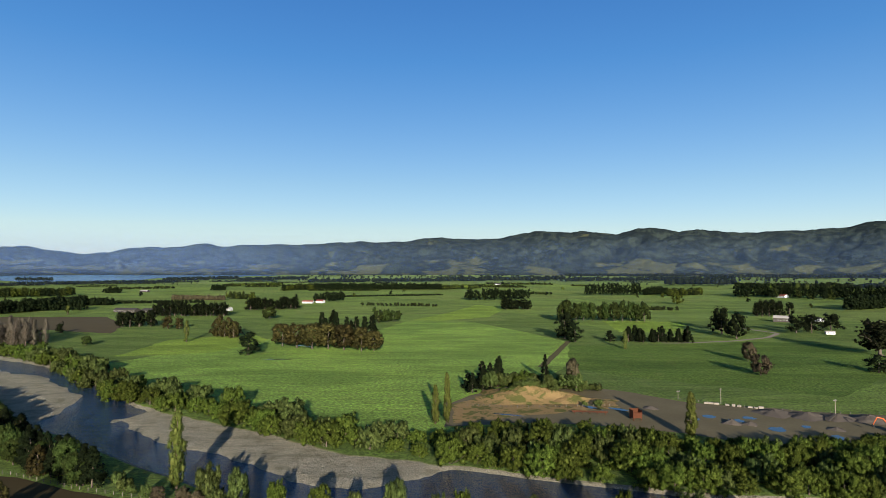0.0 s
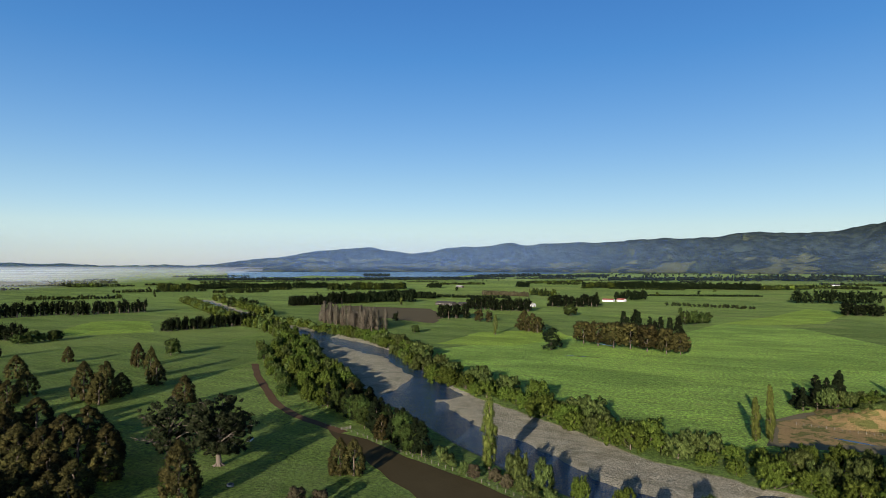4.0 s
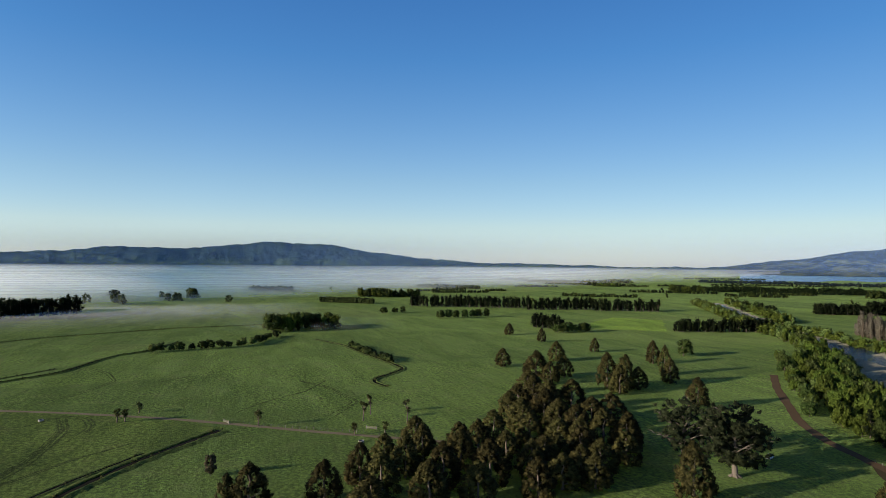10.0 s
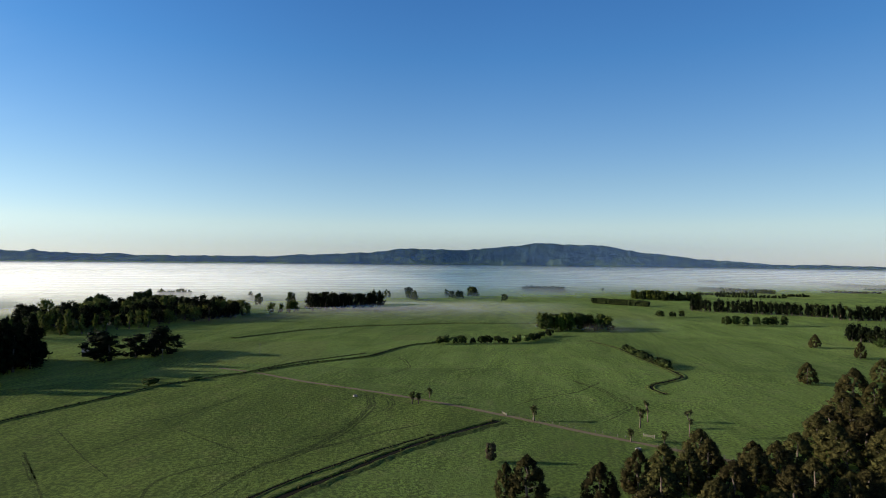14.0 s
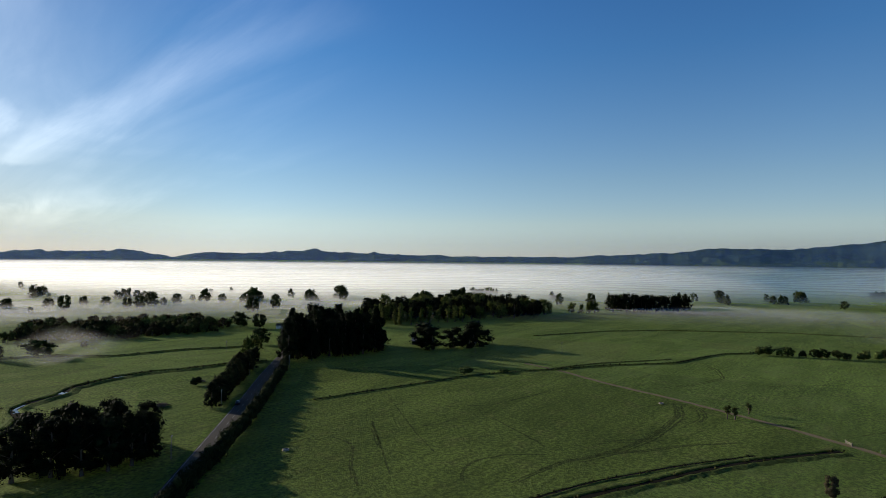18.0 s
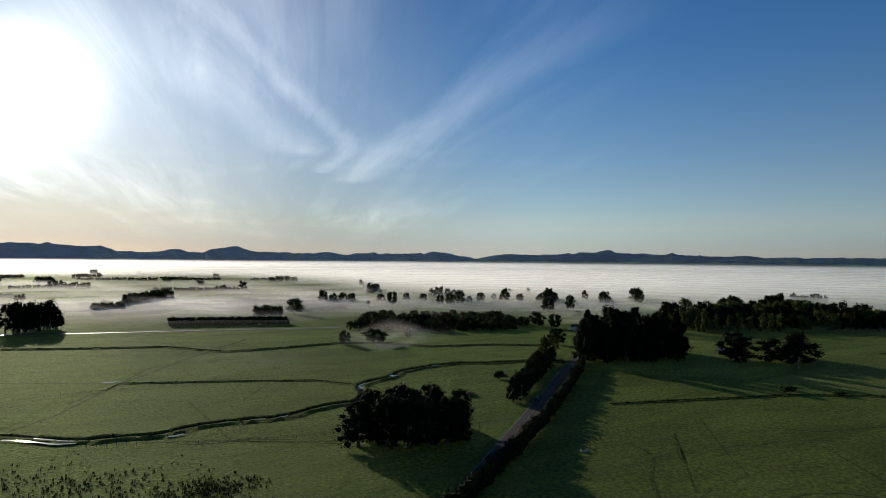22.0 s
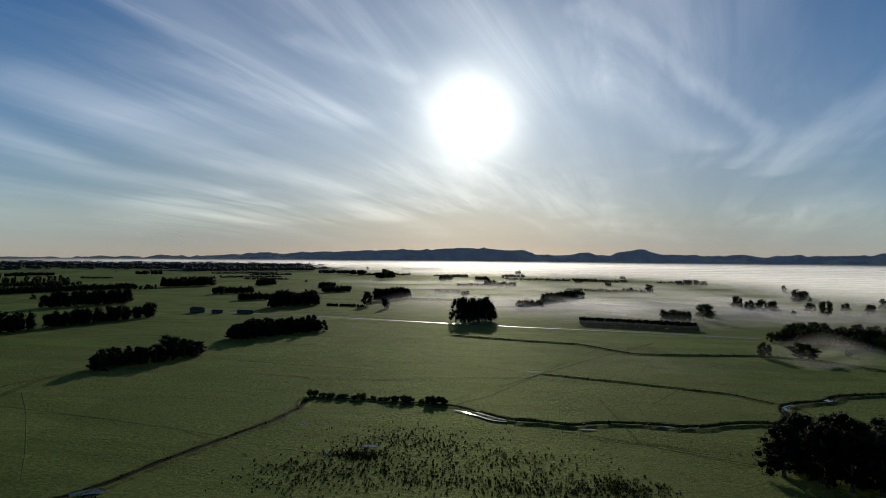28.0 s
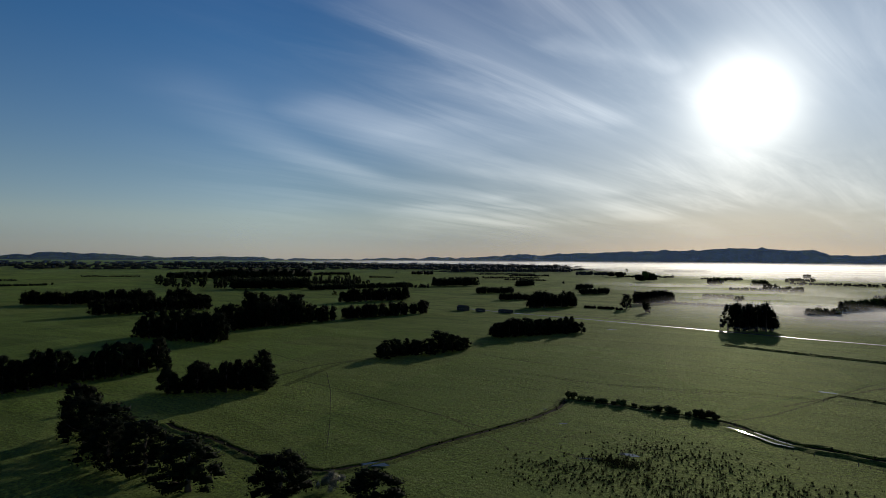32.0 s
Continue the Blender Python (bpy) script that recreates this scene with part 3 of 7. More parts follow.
    if bevel:
        bmesh.ops.bevel(made, geom=made.edges[:], offset=bevel, segments=1, affect="EDGES")
    if bm is None:
        return made
    me = bpy.data.meshes.new("piece")
    made.to_mesh(me)
    made.free()
    bm.from_mesh(me)
    bpy.data.meshes.remove(me)
    return bm


def tube(points, radii, sides=6):
    """Points and quads of a tapered tube along a line."""
    pts = [Vector(p) for p in points]
    verts, faces = [], []
    for i, p in enumerate(pts):
        way = (pts[min(i + 1, len(pts) - 1)] - pts[max(i - 1, 0)]).normalized()
        side = way.cross(Vector((0.31, 0.95, 0.1))).normalized()
        up = way.cross(side)
        for k in range(sides):
            a = 2 * math.pi * k / sides
            verts.append(p + (side * math.cos(a) + up * math.sin(a)) * radii[i])
    for i in range(len(pts) - 1):
        for k in range(sides):
            a, b = i * sides + k, i * sides + (k + 1) % sides
            faces.append((a, b, b + sides, a + sides))
    n = len(verts)
    verts += [pts[0], pts[-1]]
    for k in range(sides):
        faces.append((k, n, (k + 1) % sides))
        faces.append(((len(pts) - 1) * sides + k, (len(pts) - 1) * sides + (k + 1) % sides, n + 1))
    return verts, faces


def join(pieces):
    verts, faces = [], []
    for v, f in pieces:
        o = len(verts)
        verts += list(v)
        faces += [tuple(i + o for i in q) for q in f]
    return verts, faces


# ---- the lie of the land ----
RIVER = [(-900, 780, 14), (-640, 612, 14), (-560, 560, 14), (-480, 521, 16), (-405, 481, 19), (-330, 436, 27.5), (-266, 379, 32.5), (-202, 319, 30.5), (-163, 281, 23),
         (-116, 252, 26), (-71, 220, 27), (-51, 206, 26), (-24, 196, 27), (12, 187, 21), (47, 180, 15), (84, 172, 13), (150, 165, 13), (260, 160, 13), (420, 150, 13)]
BAR_UP = [(-395, 452), (-378, 450), (-336, 431), (-297, 409), (-274, 395), (-251, 385), (-223, 358), (-200, 335), (-191, 328), (-184, 308), (-178, 289), (-177, 266), (-204, 268), (-254, 302), (-302, 348), (-363, 400)]
BAR_MAIN = [(-145, 266), (-140, 290), (-112, 300), (-60, 262), (-25, 240), (20, 222), (-25, 189), (-37, 192), (-50, 198), (-65, 212), (-83, 225), (-98, 232), (-115, 242), (-133, 261), (-152, 287)]
BAR_SMALL = [(-372, 466), (-360, 486), (-318, 480), (-262, 432), (-259, 411), (-286, 426), (-307, 438), (-335, 449)]
BAR_FAR = [(-500, 530), (-491, 540), (-423, 510), (-397, 486), (-424, 487), (-466, 507)]


def polyline_distance(x, y, pts):
    """Distance to a line of (x, y, half-width) points, less the half-width there."""
    best = np.full(x.shape, 1e9)
    for (ax, ay, aw), (bx, by, bw) in zip(pts, pts[1:]):
        dx, dy = bx - ax, by - ay
        t = np.clip(((x - ax) * dx + (y - ay) * dy) / (dx * dx + dy * dy), 0, 1)
        best = np.minimum(best, np.hypot(x - ax - t * dx, y - ay - t * dy) - (aw + t * (bw - aw)))
    return best


def polygon_distance(x, y, pts):
    """Distance to a polygon's edge, negative inside."""
    best, inside = np.full(x.shape, 1e9), np.zeros(x.shape, bool)
    for (ax, ay), (bx, by) in zip(pts, pts[1:] + pts[:1]):
        dx, dy = bx - ax, by - ay
        t = np.clip(((x - ax) * dx + (y - ay) * dy) / (dx * dx + dy * dy), 0, 1)
        best = np.minimum(best, np.hypot(x - ax - t * dx, y - ay - t * dy))
        with np.errstate(divide="ignore", invalid="ignore"):
            inside ^= ((ay > y) != (by > y)) & (x < (bx - ax) * (y - ay) / (by - ay) + ax)
    return np.where(inside, -best, best)


def smooth(v, lo, hi):
    t = np.clip((v - lo) / (hi - lo), 0, 1)
    return t * t * (3 - 2 * t)


def ripple(x, y, size, seed):
    """Cheap smooth noise out of turned sines."""
    r = np.random.RandomState(seed)
    out = np.zeros_like(x)
    for k in range(6):
        a, ph, f = r.uniform(0, math.pi), r.uniform(0, 6.28), r.uniform(0.6, 2.2) / size
        out += np.sin((x * math.cos(a) + y * math.sin(a)) * f * 6.28 + ph) / 6
    return out


def land(x, y):
    """Height of the ground."""
    x, y = np.asarray(x, float), np.asarray(y, float)
    r = np.hypot(x, y)
    z = 35.0 * np.clip((r - 2500) / 2200, 0, 1.05) ** 1.2
    near = (r < 1400)
    d = np.where(near, polyline_distance(x, y, RIVER), 1e3)
    d = d + 2.0 * ripple(x, y, 45, 3)
    bed = -2.6 + 0.25 * ripple(x, y, 14, 5)
    for k, bar in enumerate((BAR_UP, BAR_MAIN, BAR_SMALL, BAR_FAR)):
        e = polygon_distance(x, y, bar) + 2.2 * ripple(x, y, 30, 11 + k) + 0.8 * ripple(x, y, 9, 21 + k)
        bed = np.maximum(bed, -2.6 + 1.85 * smooth(-e, -7.0, 5.0) + 0.12 * ripple(x, y, 11, 31))
    z = z + np.where(near, bed * (1 - smooth(d, -6.0, 3.0)), 0)
    return z


def land_z(x, y):
    r = math.hypot(x, y)
    if r > 1400:
        return 35.0 * min(1.05, max(0.0, (r - 2500) / 2200)) ** 1.2
    if y < 60:
        return 0.0
    return float(land(np.array([x]), np.array([y]))[0])


def build_ground():
    rings = np.concatenate([np.linspace(10, 150, 16)[:-1], np.arange(150, 470, 3.0), 470 * 1.028 ** np.arange(0, 100)])
    rings = rings[rings < 4960]
    rings = np.append(rings, 4960)
    n_az = 640
    az = np.linspace(0, 2 * math.pi, n_az, endpoint=False)
    x, y = np.outer(rings, np.sin(az)), np.outer(rings, np.cos(az))
    z = land(x.ravel(), y.ravel())
    verts = np.stack([x.ravel(), y.ravel(), z], -1)
    i, j = np.meshgrid(np.arange(len(rings) - 1), np.arange(n_az), indexing="ij")
    a, b = i * n_az + j, i * n_az + (j + 1) % n_az
    quads = np.stack([a, a + n_az, b + n_az, b], -1).reshape(-1, 4)
    tagged(new("ground", mesh_quads("ground", verts, quads, M_GROUND)), "flat green river-plain pasture with a gravel river bed", "ground", kind="structure")
    hub = mesh_from("ground", [(10 * math.sin(a), 10 * math.cos(a), 0) for a in np.linspace(0, 2 * math.pi, 40, endpoint=False)], [tuple(range(39, -1, -1))], M_GROUND)
    tagged(new("ground", hub), "green pasture under the drone", "ground", kind="structure")


def strip(name, pts, width, z, mat, label, category, kind="structure", wobble=0.0, seed=0, step=4.0, drape=False):
    """A flat band of that width along a line."""
    rnd = random.Random(seed)
    line = []
    for (ax, ay), (bx, by) in zip(pts, pts[1:]):
        n = max(1, int(math.hypot(bx - ax, by - ay) / step))
        line += [(ax + (bx - ax) * k / n, ay + (by - ay) * k / n) for k in range(n)]
    line.append(pts[-1])
    sm = line[:]
    for _ in range(3):
        sm = [sm[0]] + [((a[0] + b[0] * 2 + c[0]) / 4, (a[1] + b[1] * 2 + c[1]) / 4) for a, b, c in zip(sm, sm[1:], sm[2:])] + [sm[-1]]
    verts, faces = [], []
    for i, p in enumerate(sm):
        a, b = sm[max(i - 1, 0)], sm[min(i + 1, len(sm) - 1)]
        d = Vector((b[0] - a[0], b[1] - a[1])).normalized()
        for s in (-1, 1):
            w = width / 2 * (1 + rnd.uniform(-wobble, wobble))
            q = (p[0] - d.y * w * s, p[1] + d.x * w * s)
            verts.append((*q, z + (land_z(*q) if drape else 0)))
        if i:
            k = 2 * i
            faces.append((k - 2, k, k + 1, k - 1))
    ob = new(name, mesh_from(name, verts, faces, mat))
    return tagged(ob, label, category, kind=kind), sm


def field(name, pts, z, mat, label, category="field", seed=0, rough=2.0):
    """A flat patch of ground with an uneven outline."""
    rnd = random.Random(seed)
    bm = bmesh.new()
    ring = []
    for (ax, ay), (bx, by) in zip(pts, pts[1:] + pts[:1]):
        n = max(2, int(math.hypot(bx - ax, by - ay) / 8))
        for k in range(n):
            ring.append(bm.verts.new((ax + (bx - ax) * k / n + rnd.uniform(-rough, rough), ay + (by - ay) * k / n + rnd.uniform(-rough, rough), z)))
    f = bm.faces.new(ring)
    if f.normal.z < 0 or sum(a.co.x * b.co.y - b.co.x * a.co.y for a, b in zip(ring, ring[1:] + ring[:1])) < 0:
        f.normal_flip()
    bmesh.ops.triangulate(bm, faces=[f])
    return tagged(new(name, from_bm(name, bm, mat)), label, category, kind="structure")


build_ground()


def build_river():
    verts, faces = [], []
    for i, (x, y, w) in enumerate(RIVER):
        a, b = RIVER[max(i - 1, 0)], RIVER[min(i + 1, len(RIVER) - 1)]
        d = Vector((b[0] - a[0], b[1] - a[1])).normalized()
        for s in (-1, 1):
            verts.append((x - d.y * (w + 7) * s, y + d.x * (w + 7) * s, -1.25))
        if i:
            k = 2 * i
            faces.append((k - 2, k, k + 1, k - 1))
    tagged(new("river", mesh_from("river", verts, faces, M_WATER)), "dark rippled river between gravel bars", "river", kind="structure")


build_river()


def polar_sheet(name, az0, az1, n_az, rows, height, mat):
    """A sheet over a sector; rows(az) gives its distances, height(r, az) its heights."""
    azs = np.linspace(az0, az1, n_az)
    verts = []
    for a in azs:
        rr = rows(a)
        verts.append(np.stack([rr * math.sin(radians(a)), rr * math.cos(radians(a)), height(rr, a)], -1))
    m = len(verts[0])
    verts = np.concatenate(verts)
    i, j = np.meshgrid(np.arange(n_az - 1), np.arange(m - 1), indexing="ij")
    a = i * m + j
    return verts, np.stack([a, a + 1, a + m + 1, a + m], -1).reshape(-1, 4)


# ---- lake ----
def build_lake():
    rows = lambda a: np.linspace(2880 + 130 * math.sin(a * 0.45) + 60 * math.sin(a * 1.7) + 900 * max(0, (a + 26) / 13), 4800, 14)
    verts, quads = polar_sheet("lake", -47, -13, 80, rows, lambda r, a: land(r * math.sin(radians(a)), r * math.cos(radians(a))) + 0.8, M_LAKE)
    tagged(new("lake", mesh_quads("lake", verts, quads, M_LAKE)), "calm pale blue lake below distant hills", "lake", kind="structure")


build_lake()


# ---- hills round the plain ----
def value_noise(x, y, size, seed):
    """Smooth noise between 0 and 1 on a square lattice."""
    table = np.random.RandomState(seed).rand(89, 89)
    u, v = x / size, y / size
    i, j = np.floor(u).astype(int), np.floor(v).astype(int)
    f, g = u - i, v - j
    f, g = f * f * (3 - 2 * f), g * g * (3 - 2 * g)
    at = lambda a, b: table[a % 89, b % 89]
    return (at(i, j) * (1 - f) + at(i + 1, j) * f) * (1 - g) + (at(i, j + 1) * (1 - f) + at(i + 1, j + 1) * f) * g


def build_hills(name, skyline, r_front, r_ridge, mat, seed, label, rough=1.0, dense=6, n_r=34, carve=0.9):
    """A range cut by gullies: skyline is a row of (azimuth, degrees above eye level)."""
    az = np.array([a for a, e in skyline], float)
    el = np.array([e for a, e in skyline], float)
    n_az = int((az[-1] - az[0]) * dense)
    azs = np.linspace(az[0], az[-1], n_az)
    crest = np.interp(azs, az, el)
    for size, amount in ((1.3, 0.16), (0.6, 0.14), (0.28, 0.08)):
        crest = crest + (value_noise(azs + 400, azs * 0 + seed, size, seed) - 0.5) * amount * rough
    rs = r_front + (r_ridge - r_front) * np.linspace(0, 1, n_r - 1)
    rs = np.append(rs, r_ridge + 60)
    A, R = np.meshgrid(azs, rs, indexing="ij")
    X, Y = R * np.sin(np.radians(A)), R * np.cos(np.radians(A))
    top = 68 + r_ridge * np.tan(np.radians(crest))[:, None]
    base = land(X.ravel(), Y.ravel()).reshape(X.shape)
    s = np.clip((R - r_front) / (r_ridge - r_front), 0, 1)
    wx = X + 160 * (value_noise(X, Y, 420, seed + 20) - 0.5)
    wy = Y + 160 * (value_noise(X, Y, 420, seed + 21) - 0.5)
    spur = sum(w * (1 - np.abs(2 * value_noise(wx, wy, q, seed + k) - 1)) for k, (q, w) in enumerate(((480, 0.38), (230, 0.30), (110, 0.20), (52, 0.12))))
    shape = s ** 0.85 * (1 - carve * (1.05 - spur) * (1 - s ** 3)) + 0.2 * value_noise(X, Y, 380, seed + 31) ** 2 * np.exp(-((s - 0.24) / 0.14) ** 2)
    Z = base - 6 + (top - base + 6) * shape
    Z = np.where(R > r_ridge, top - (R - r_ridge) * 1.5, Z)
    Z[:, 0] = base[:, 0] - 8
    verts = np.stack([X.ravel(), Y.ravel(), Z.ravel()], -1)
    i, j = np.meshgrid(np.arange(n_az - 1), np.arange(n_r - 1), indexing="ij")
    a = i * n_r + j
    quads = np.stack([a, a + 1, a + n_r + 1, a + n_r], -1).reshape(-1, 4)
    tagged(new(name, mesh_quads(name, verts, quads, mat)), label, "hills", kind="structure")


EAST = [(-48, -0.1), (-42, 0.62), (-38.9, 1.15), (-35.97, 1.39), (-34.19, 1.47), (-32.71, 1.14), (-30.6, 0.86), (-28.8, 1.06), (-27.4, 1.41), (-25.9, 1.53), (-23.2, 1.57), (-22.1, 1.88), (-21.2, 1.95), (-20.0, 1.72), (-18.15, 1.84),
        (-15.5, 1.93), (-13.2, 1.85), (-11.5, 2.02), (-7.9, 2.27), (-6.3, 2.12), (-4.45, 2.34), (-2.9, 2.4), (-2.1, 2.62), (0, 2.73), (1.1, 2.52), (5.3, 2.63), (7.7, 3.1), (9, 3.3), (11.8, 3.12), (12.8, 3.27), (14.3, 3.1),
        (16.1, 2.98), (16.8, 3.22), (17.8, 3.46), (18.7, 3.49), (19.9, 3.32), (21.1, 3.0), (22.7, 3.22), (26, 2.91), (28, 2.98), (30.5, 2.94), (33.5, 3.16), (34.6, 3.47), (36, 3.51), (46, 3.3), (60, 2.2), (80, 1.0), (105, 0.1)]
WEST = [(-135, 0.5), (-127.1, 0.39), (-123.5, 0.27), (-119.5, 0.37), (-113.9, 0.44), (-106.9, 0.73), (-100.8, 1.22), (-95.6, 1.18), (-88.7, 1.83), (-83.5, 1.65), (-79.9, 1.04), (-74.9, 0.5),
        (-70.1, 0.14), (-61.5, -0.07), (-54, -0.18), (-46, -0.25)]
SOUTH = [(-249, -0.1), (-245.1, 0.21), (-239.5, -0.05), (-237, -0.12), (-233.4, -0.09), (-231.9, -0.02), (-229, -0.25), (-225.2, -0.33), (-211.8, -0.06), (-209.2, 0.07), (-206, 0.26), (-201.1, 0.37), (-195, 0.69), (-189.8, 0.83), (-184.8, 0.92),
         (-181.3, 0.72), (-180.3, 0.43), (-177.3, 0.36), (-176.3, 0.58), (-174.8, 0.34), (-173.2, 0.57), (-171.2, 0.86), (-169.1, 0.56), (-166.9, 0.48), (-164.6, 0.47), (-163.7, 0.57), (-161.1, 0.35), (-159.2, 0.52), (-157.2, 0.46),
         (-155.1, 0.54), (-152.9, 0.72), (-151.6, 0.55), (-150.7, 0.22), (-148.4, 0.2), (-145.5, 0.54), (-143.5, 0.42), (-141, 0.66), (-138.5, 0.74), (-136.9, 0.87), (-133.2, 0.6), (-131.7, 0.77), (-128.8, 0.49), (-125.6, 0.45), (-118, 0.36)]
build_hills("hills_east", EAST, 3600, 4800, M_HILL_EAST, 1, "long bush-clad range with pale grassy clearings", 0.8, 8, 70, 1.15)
build_hills("hills_west", WEST, 4150, 4850, M_HILL_WEST, 5, "ridge rising behind the fog, tinted blue-green for haze", 0.8, 8, 34, 1.1)
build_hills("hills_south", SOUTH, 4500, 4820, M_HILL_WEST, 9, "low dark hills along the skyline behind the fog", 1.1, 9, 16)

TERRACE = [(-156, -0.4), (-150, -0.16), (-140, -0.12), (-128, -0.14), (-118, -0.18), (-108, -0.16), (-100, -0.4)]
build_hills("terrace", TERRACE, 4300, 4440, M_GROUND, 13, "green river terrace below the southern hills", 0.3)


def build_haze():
    """Thin upright blue sheets that stand in for the air between the plain and the hills."""
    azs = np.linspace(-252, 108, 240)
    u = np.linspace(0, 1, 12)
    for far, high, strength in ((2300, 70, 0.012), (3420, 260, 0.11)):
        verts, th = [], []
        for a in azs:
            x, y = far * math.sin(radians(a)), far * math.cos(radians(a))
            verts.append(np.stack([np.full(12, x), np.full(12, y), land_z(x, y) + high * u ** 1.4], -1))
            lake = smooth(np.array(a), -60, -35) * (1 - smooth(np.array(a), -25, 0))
            # strength by azimuth is tuned to how blue each range looks from the camera
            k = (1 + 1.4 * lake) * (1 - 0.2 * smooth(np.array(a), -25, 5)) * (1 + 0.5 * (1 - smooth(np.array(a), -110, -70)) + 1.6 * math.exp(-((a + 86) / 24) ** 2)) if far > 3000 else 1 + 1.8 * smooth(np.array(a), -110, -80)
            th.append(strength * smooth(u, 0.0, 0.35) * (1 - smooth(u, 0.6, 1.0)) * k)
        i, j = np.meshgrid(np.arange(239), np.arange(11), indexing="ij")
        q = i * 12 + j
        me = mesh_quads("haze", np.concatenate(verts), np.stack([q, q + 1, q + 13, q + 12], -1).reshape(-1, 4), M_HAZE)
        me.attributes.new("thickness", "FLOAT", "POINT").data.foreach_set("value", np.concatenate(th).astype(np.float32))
        tagged(new("haze", me), "thin blue sheet standing in for haze over the plain", "haze", kind="stuff")


build_haze()

# ---- morning fog ----
FOG_EDGE = [(-252, 4150), (-225, 4150), (-206, 4000), (-201, 3600), (-196, 2650), (-190, 2350), (-180, 2250), (-172, 2150), (-165, 1650), (-158, 1150), (-150, 980), (-142, 950), (-136, 900), (-122, 930), (-112, 980), (-100, 1080), (-90, 1200), (-80, 1420),
            (-70, 1650), (-61, 1950), (-52, 2700), (-44, 3900)]


def fog_veil(azs, dist, tops, dens, label, lifted=False):
    """One thin upright layer of fog, dense at its foot and fading out upwards."""
    n, m = len(azs), 9
    u = np.linspace(0, 1, m)[None]
    x, y = dist * np.sin(np.radians(azs)), dist * np.cos(np.radians(azs))
    base = land(x, y)
    Z = base[:, None] - 0.5 + (tops[:, None] + 0.5) * u
    X, Y = np.repeat(x[:, None], m, 1), np.repeat(y[:, None], m, 1)
    i, j = np.meshgrid(np.arange(n - 1), np.arange(m - 1), indexing="ij")
    q = i * m + j
    me = mesh_quads("fog_bank", np.stack([X.ravel(), Y.ravel(), Z.ravel()], -1), np.stack([q, q + 1, q + m + 1, q + m], -1).reshape(-1, 4), M_FOG)
    me.attributes.new("thickness", "FLOAT", "POINT").data.foreach_set("value", (dens[:, None] * (1 - smooth(u, 0.25 if lifted else 0.38, 1.0)) * (smooth(u, 0.0, 0.5) if lifted else 1.0)).astype(np.float32).ravel())
    tagged(new("fog_bank", me), label, "fog", kind="stuff")


def build_fog():
    ea, er = np.array([a for a, r in FOG_EDGE], float), np.array([r for a, r in FOG_EDGE], float)
    azs = np.linspace(-252, -44, 260)
    edge = np.interp(azs, ea, er)
    for k in range(24):
        r = 740 * 1.077 ** k * (1 + 0.001 * np.sin(azs * 0.37 + k * 0.5))
        deep = np.log(np.maximum(r / (0.93 * edge), 1e-3)) / math.log(1.077)
        top = np.interp(r, [0, 900, 1500, 2300, 3200, 4000, 4690], [13, 17, 22, 26, 28, 29, 29]) * (0.82 + 0.012 * np.clip(deep, 0, 20) + 0.08 * value_noise(azs + 300, azs * 0 + k * 0.55, 5.0, 61) + 0.08 * value_noise(azs + 300, azs * 0 + k * 0.9, 1.6, 62))
        lump = 1 + (0.5 - 0.3 * smooth(deep, 2, 7)) * (value_noise(azs + 300, azs * 0 + k * 0.6, 7.0, 63) - 0.5)
        dens = np.clip((0.07 + 0.075 * deep + 0.5 * smooth(edge, 2500, 3800)) * lump, 0, 0.85) * smooth(deep, -1.0, 1.0) * (1 - 0.6 * smooth(azs, -66, -46)) * (1 - smooth(-azs, 212, 232))
        inside = (r < 4400) & (dens > 0.005)
        runs = np.split(np.arange(len(azs)), np.nonzero(np.diff(inside.astype(int)))[0] + 1)
        for run in runs:
            if inside[run[0]] and len(run) > 3:
                fog_veil(azs[run], r[run], top[run], dens[run], "low white morning fog lying over the plain")
    # its thin foot, creeping out between the field trees
    for k, (az0, az1, r, dens) in enumerate(((-182, -118, 690, 0.08), (-186, -122, 760, 0.12), (-190, -120, 830, 0.16), (-192, -124, 905, 0.2), (-194, -150, 1010, 0.24), (-196, -154, 1150, 0.28), (-198, -158, 1350, 0.28), (-200, -162, 1600, 0.28))):
        az = np.linspace(az0, az1, 90)
        w = np.linspace(-1, 1, 90)
        lump = 0.35 + 1.3 * value_noise(az + 300, az * 0 + k * 0.7, 6.0, 67)
        fog_veil(az, r + 25 * np.sin(az * 0.5 + k), 11 + 5 * value_noise(az + 300, az * 0 + k, 3.0, 68), dens * lump * (1 - w ** 4), "thin foot of the morning fog between field trees")
    # thin ground mist drifting out over the pasture
    for az, half, r0, r1, z, thick in ((-176, 20, 560, 1080, 5.0, 0.34), (-150, 16, 640, 1000, 5.0, 0.22), (-104, 20, 620, 1020, 5.0, 0.16)):
        A, R = np.meshgrid(np.linspace(az - half, az + half, 60), np.linspace(r0, r1, 40), indexing="ij")
        X, Y = R * np.sin(np.radians(A)), R * np.cos(np.radians(A))
        i, j = np.meshgrid(np.arange(59), np.arange(39), indexing="ij")
        q = i * 40 + j
        me = mesh_quads("mist", np.stack([X.ravel(), Y.ravel(), (z + 1.2 * ripple(X, Y, 220, 91)).ravel()], -1), np.stack([q, q + 1, q + 41, q + 40], -1).reshape(-1, 4), M_FOGTOP)
        fall = (1 - ((A - az) / half) ** 2) * smooth((R - r0) / (r1 - r0), 0.0, 0.6) * (1 - smooth((R - r0) / (r1 - r0), 0.75, 1.0))
        me.attributes.new("thickness", "FLOAT", "POINT").data.foreach_set("value", (thick * np.clip(fall, 0, 1)).astype(np.float32).ravel())
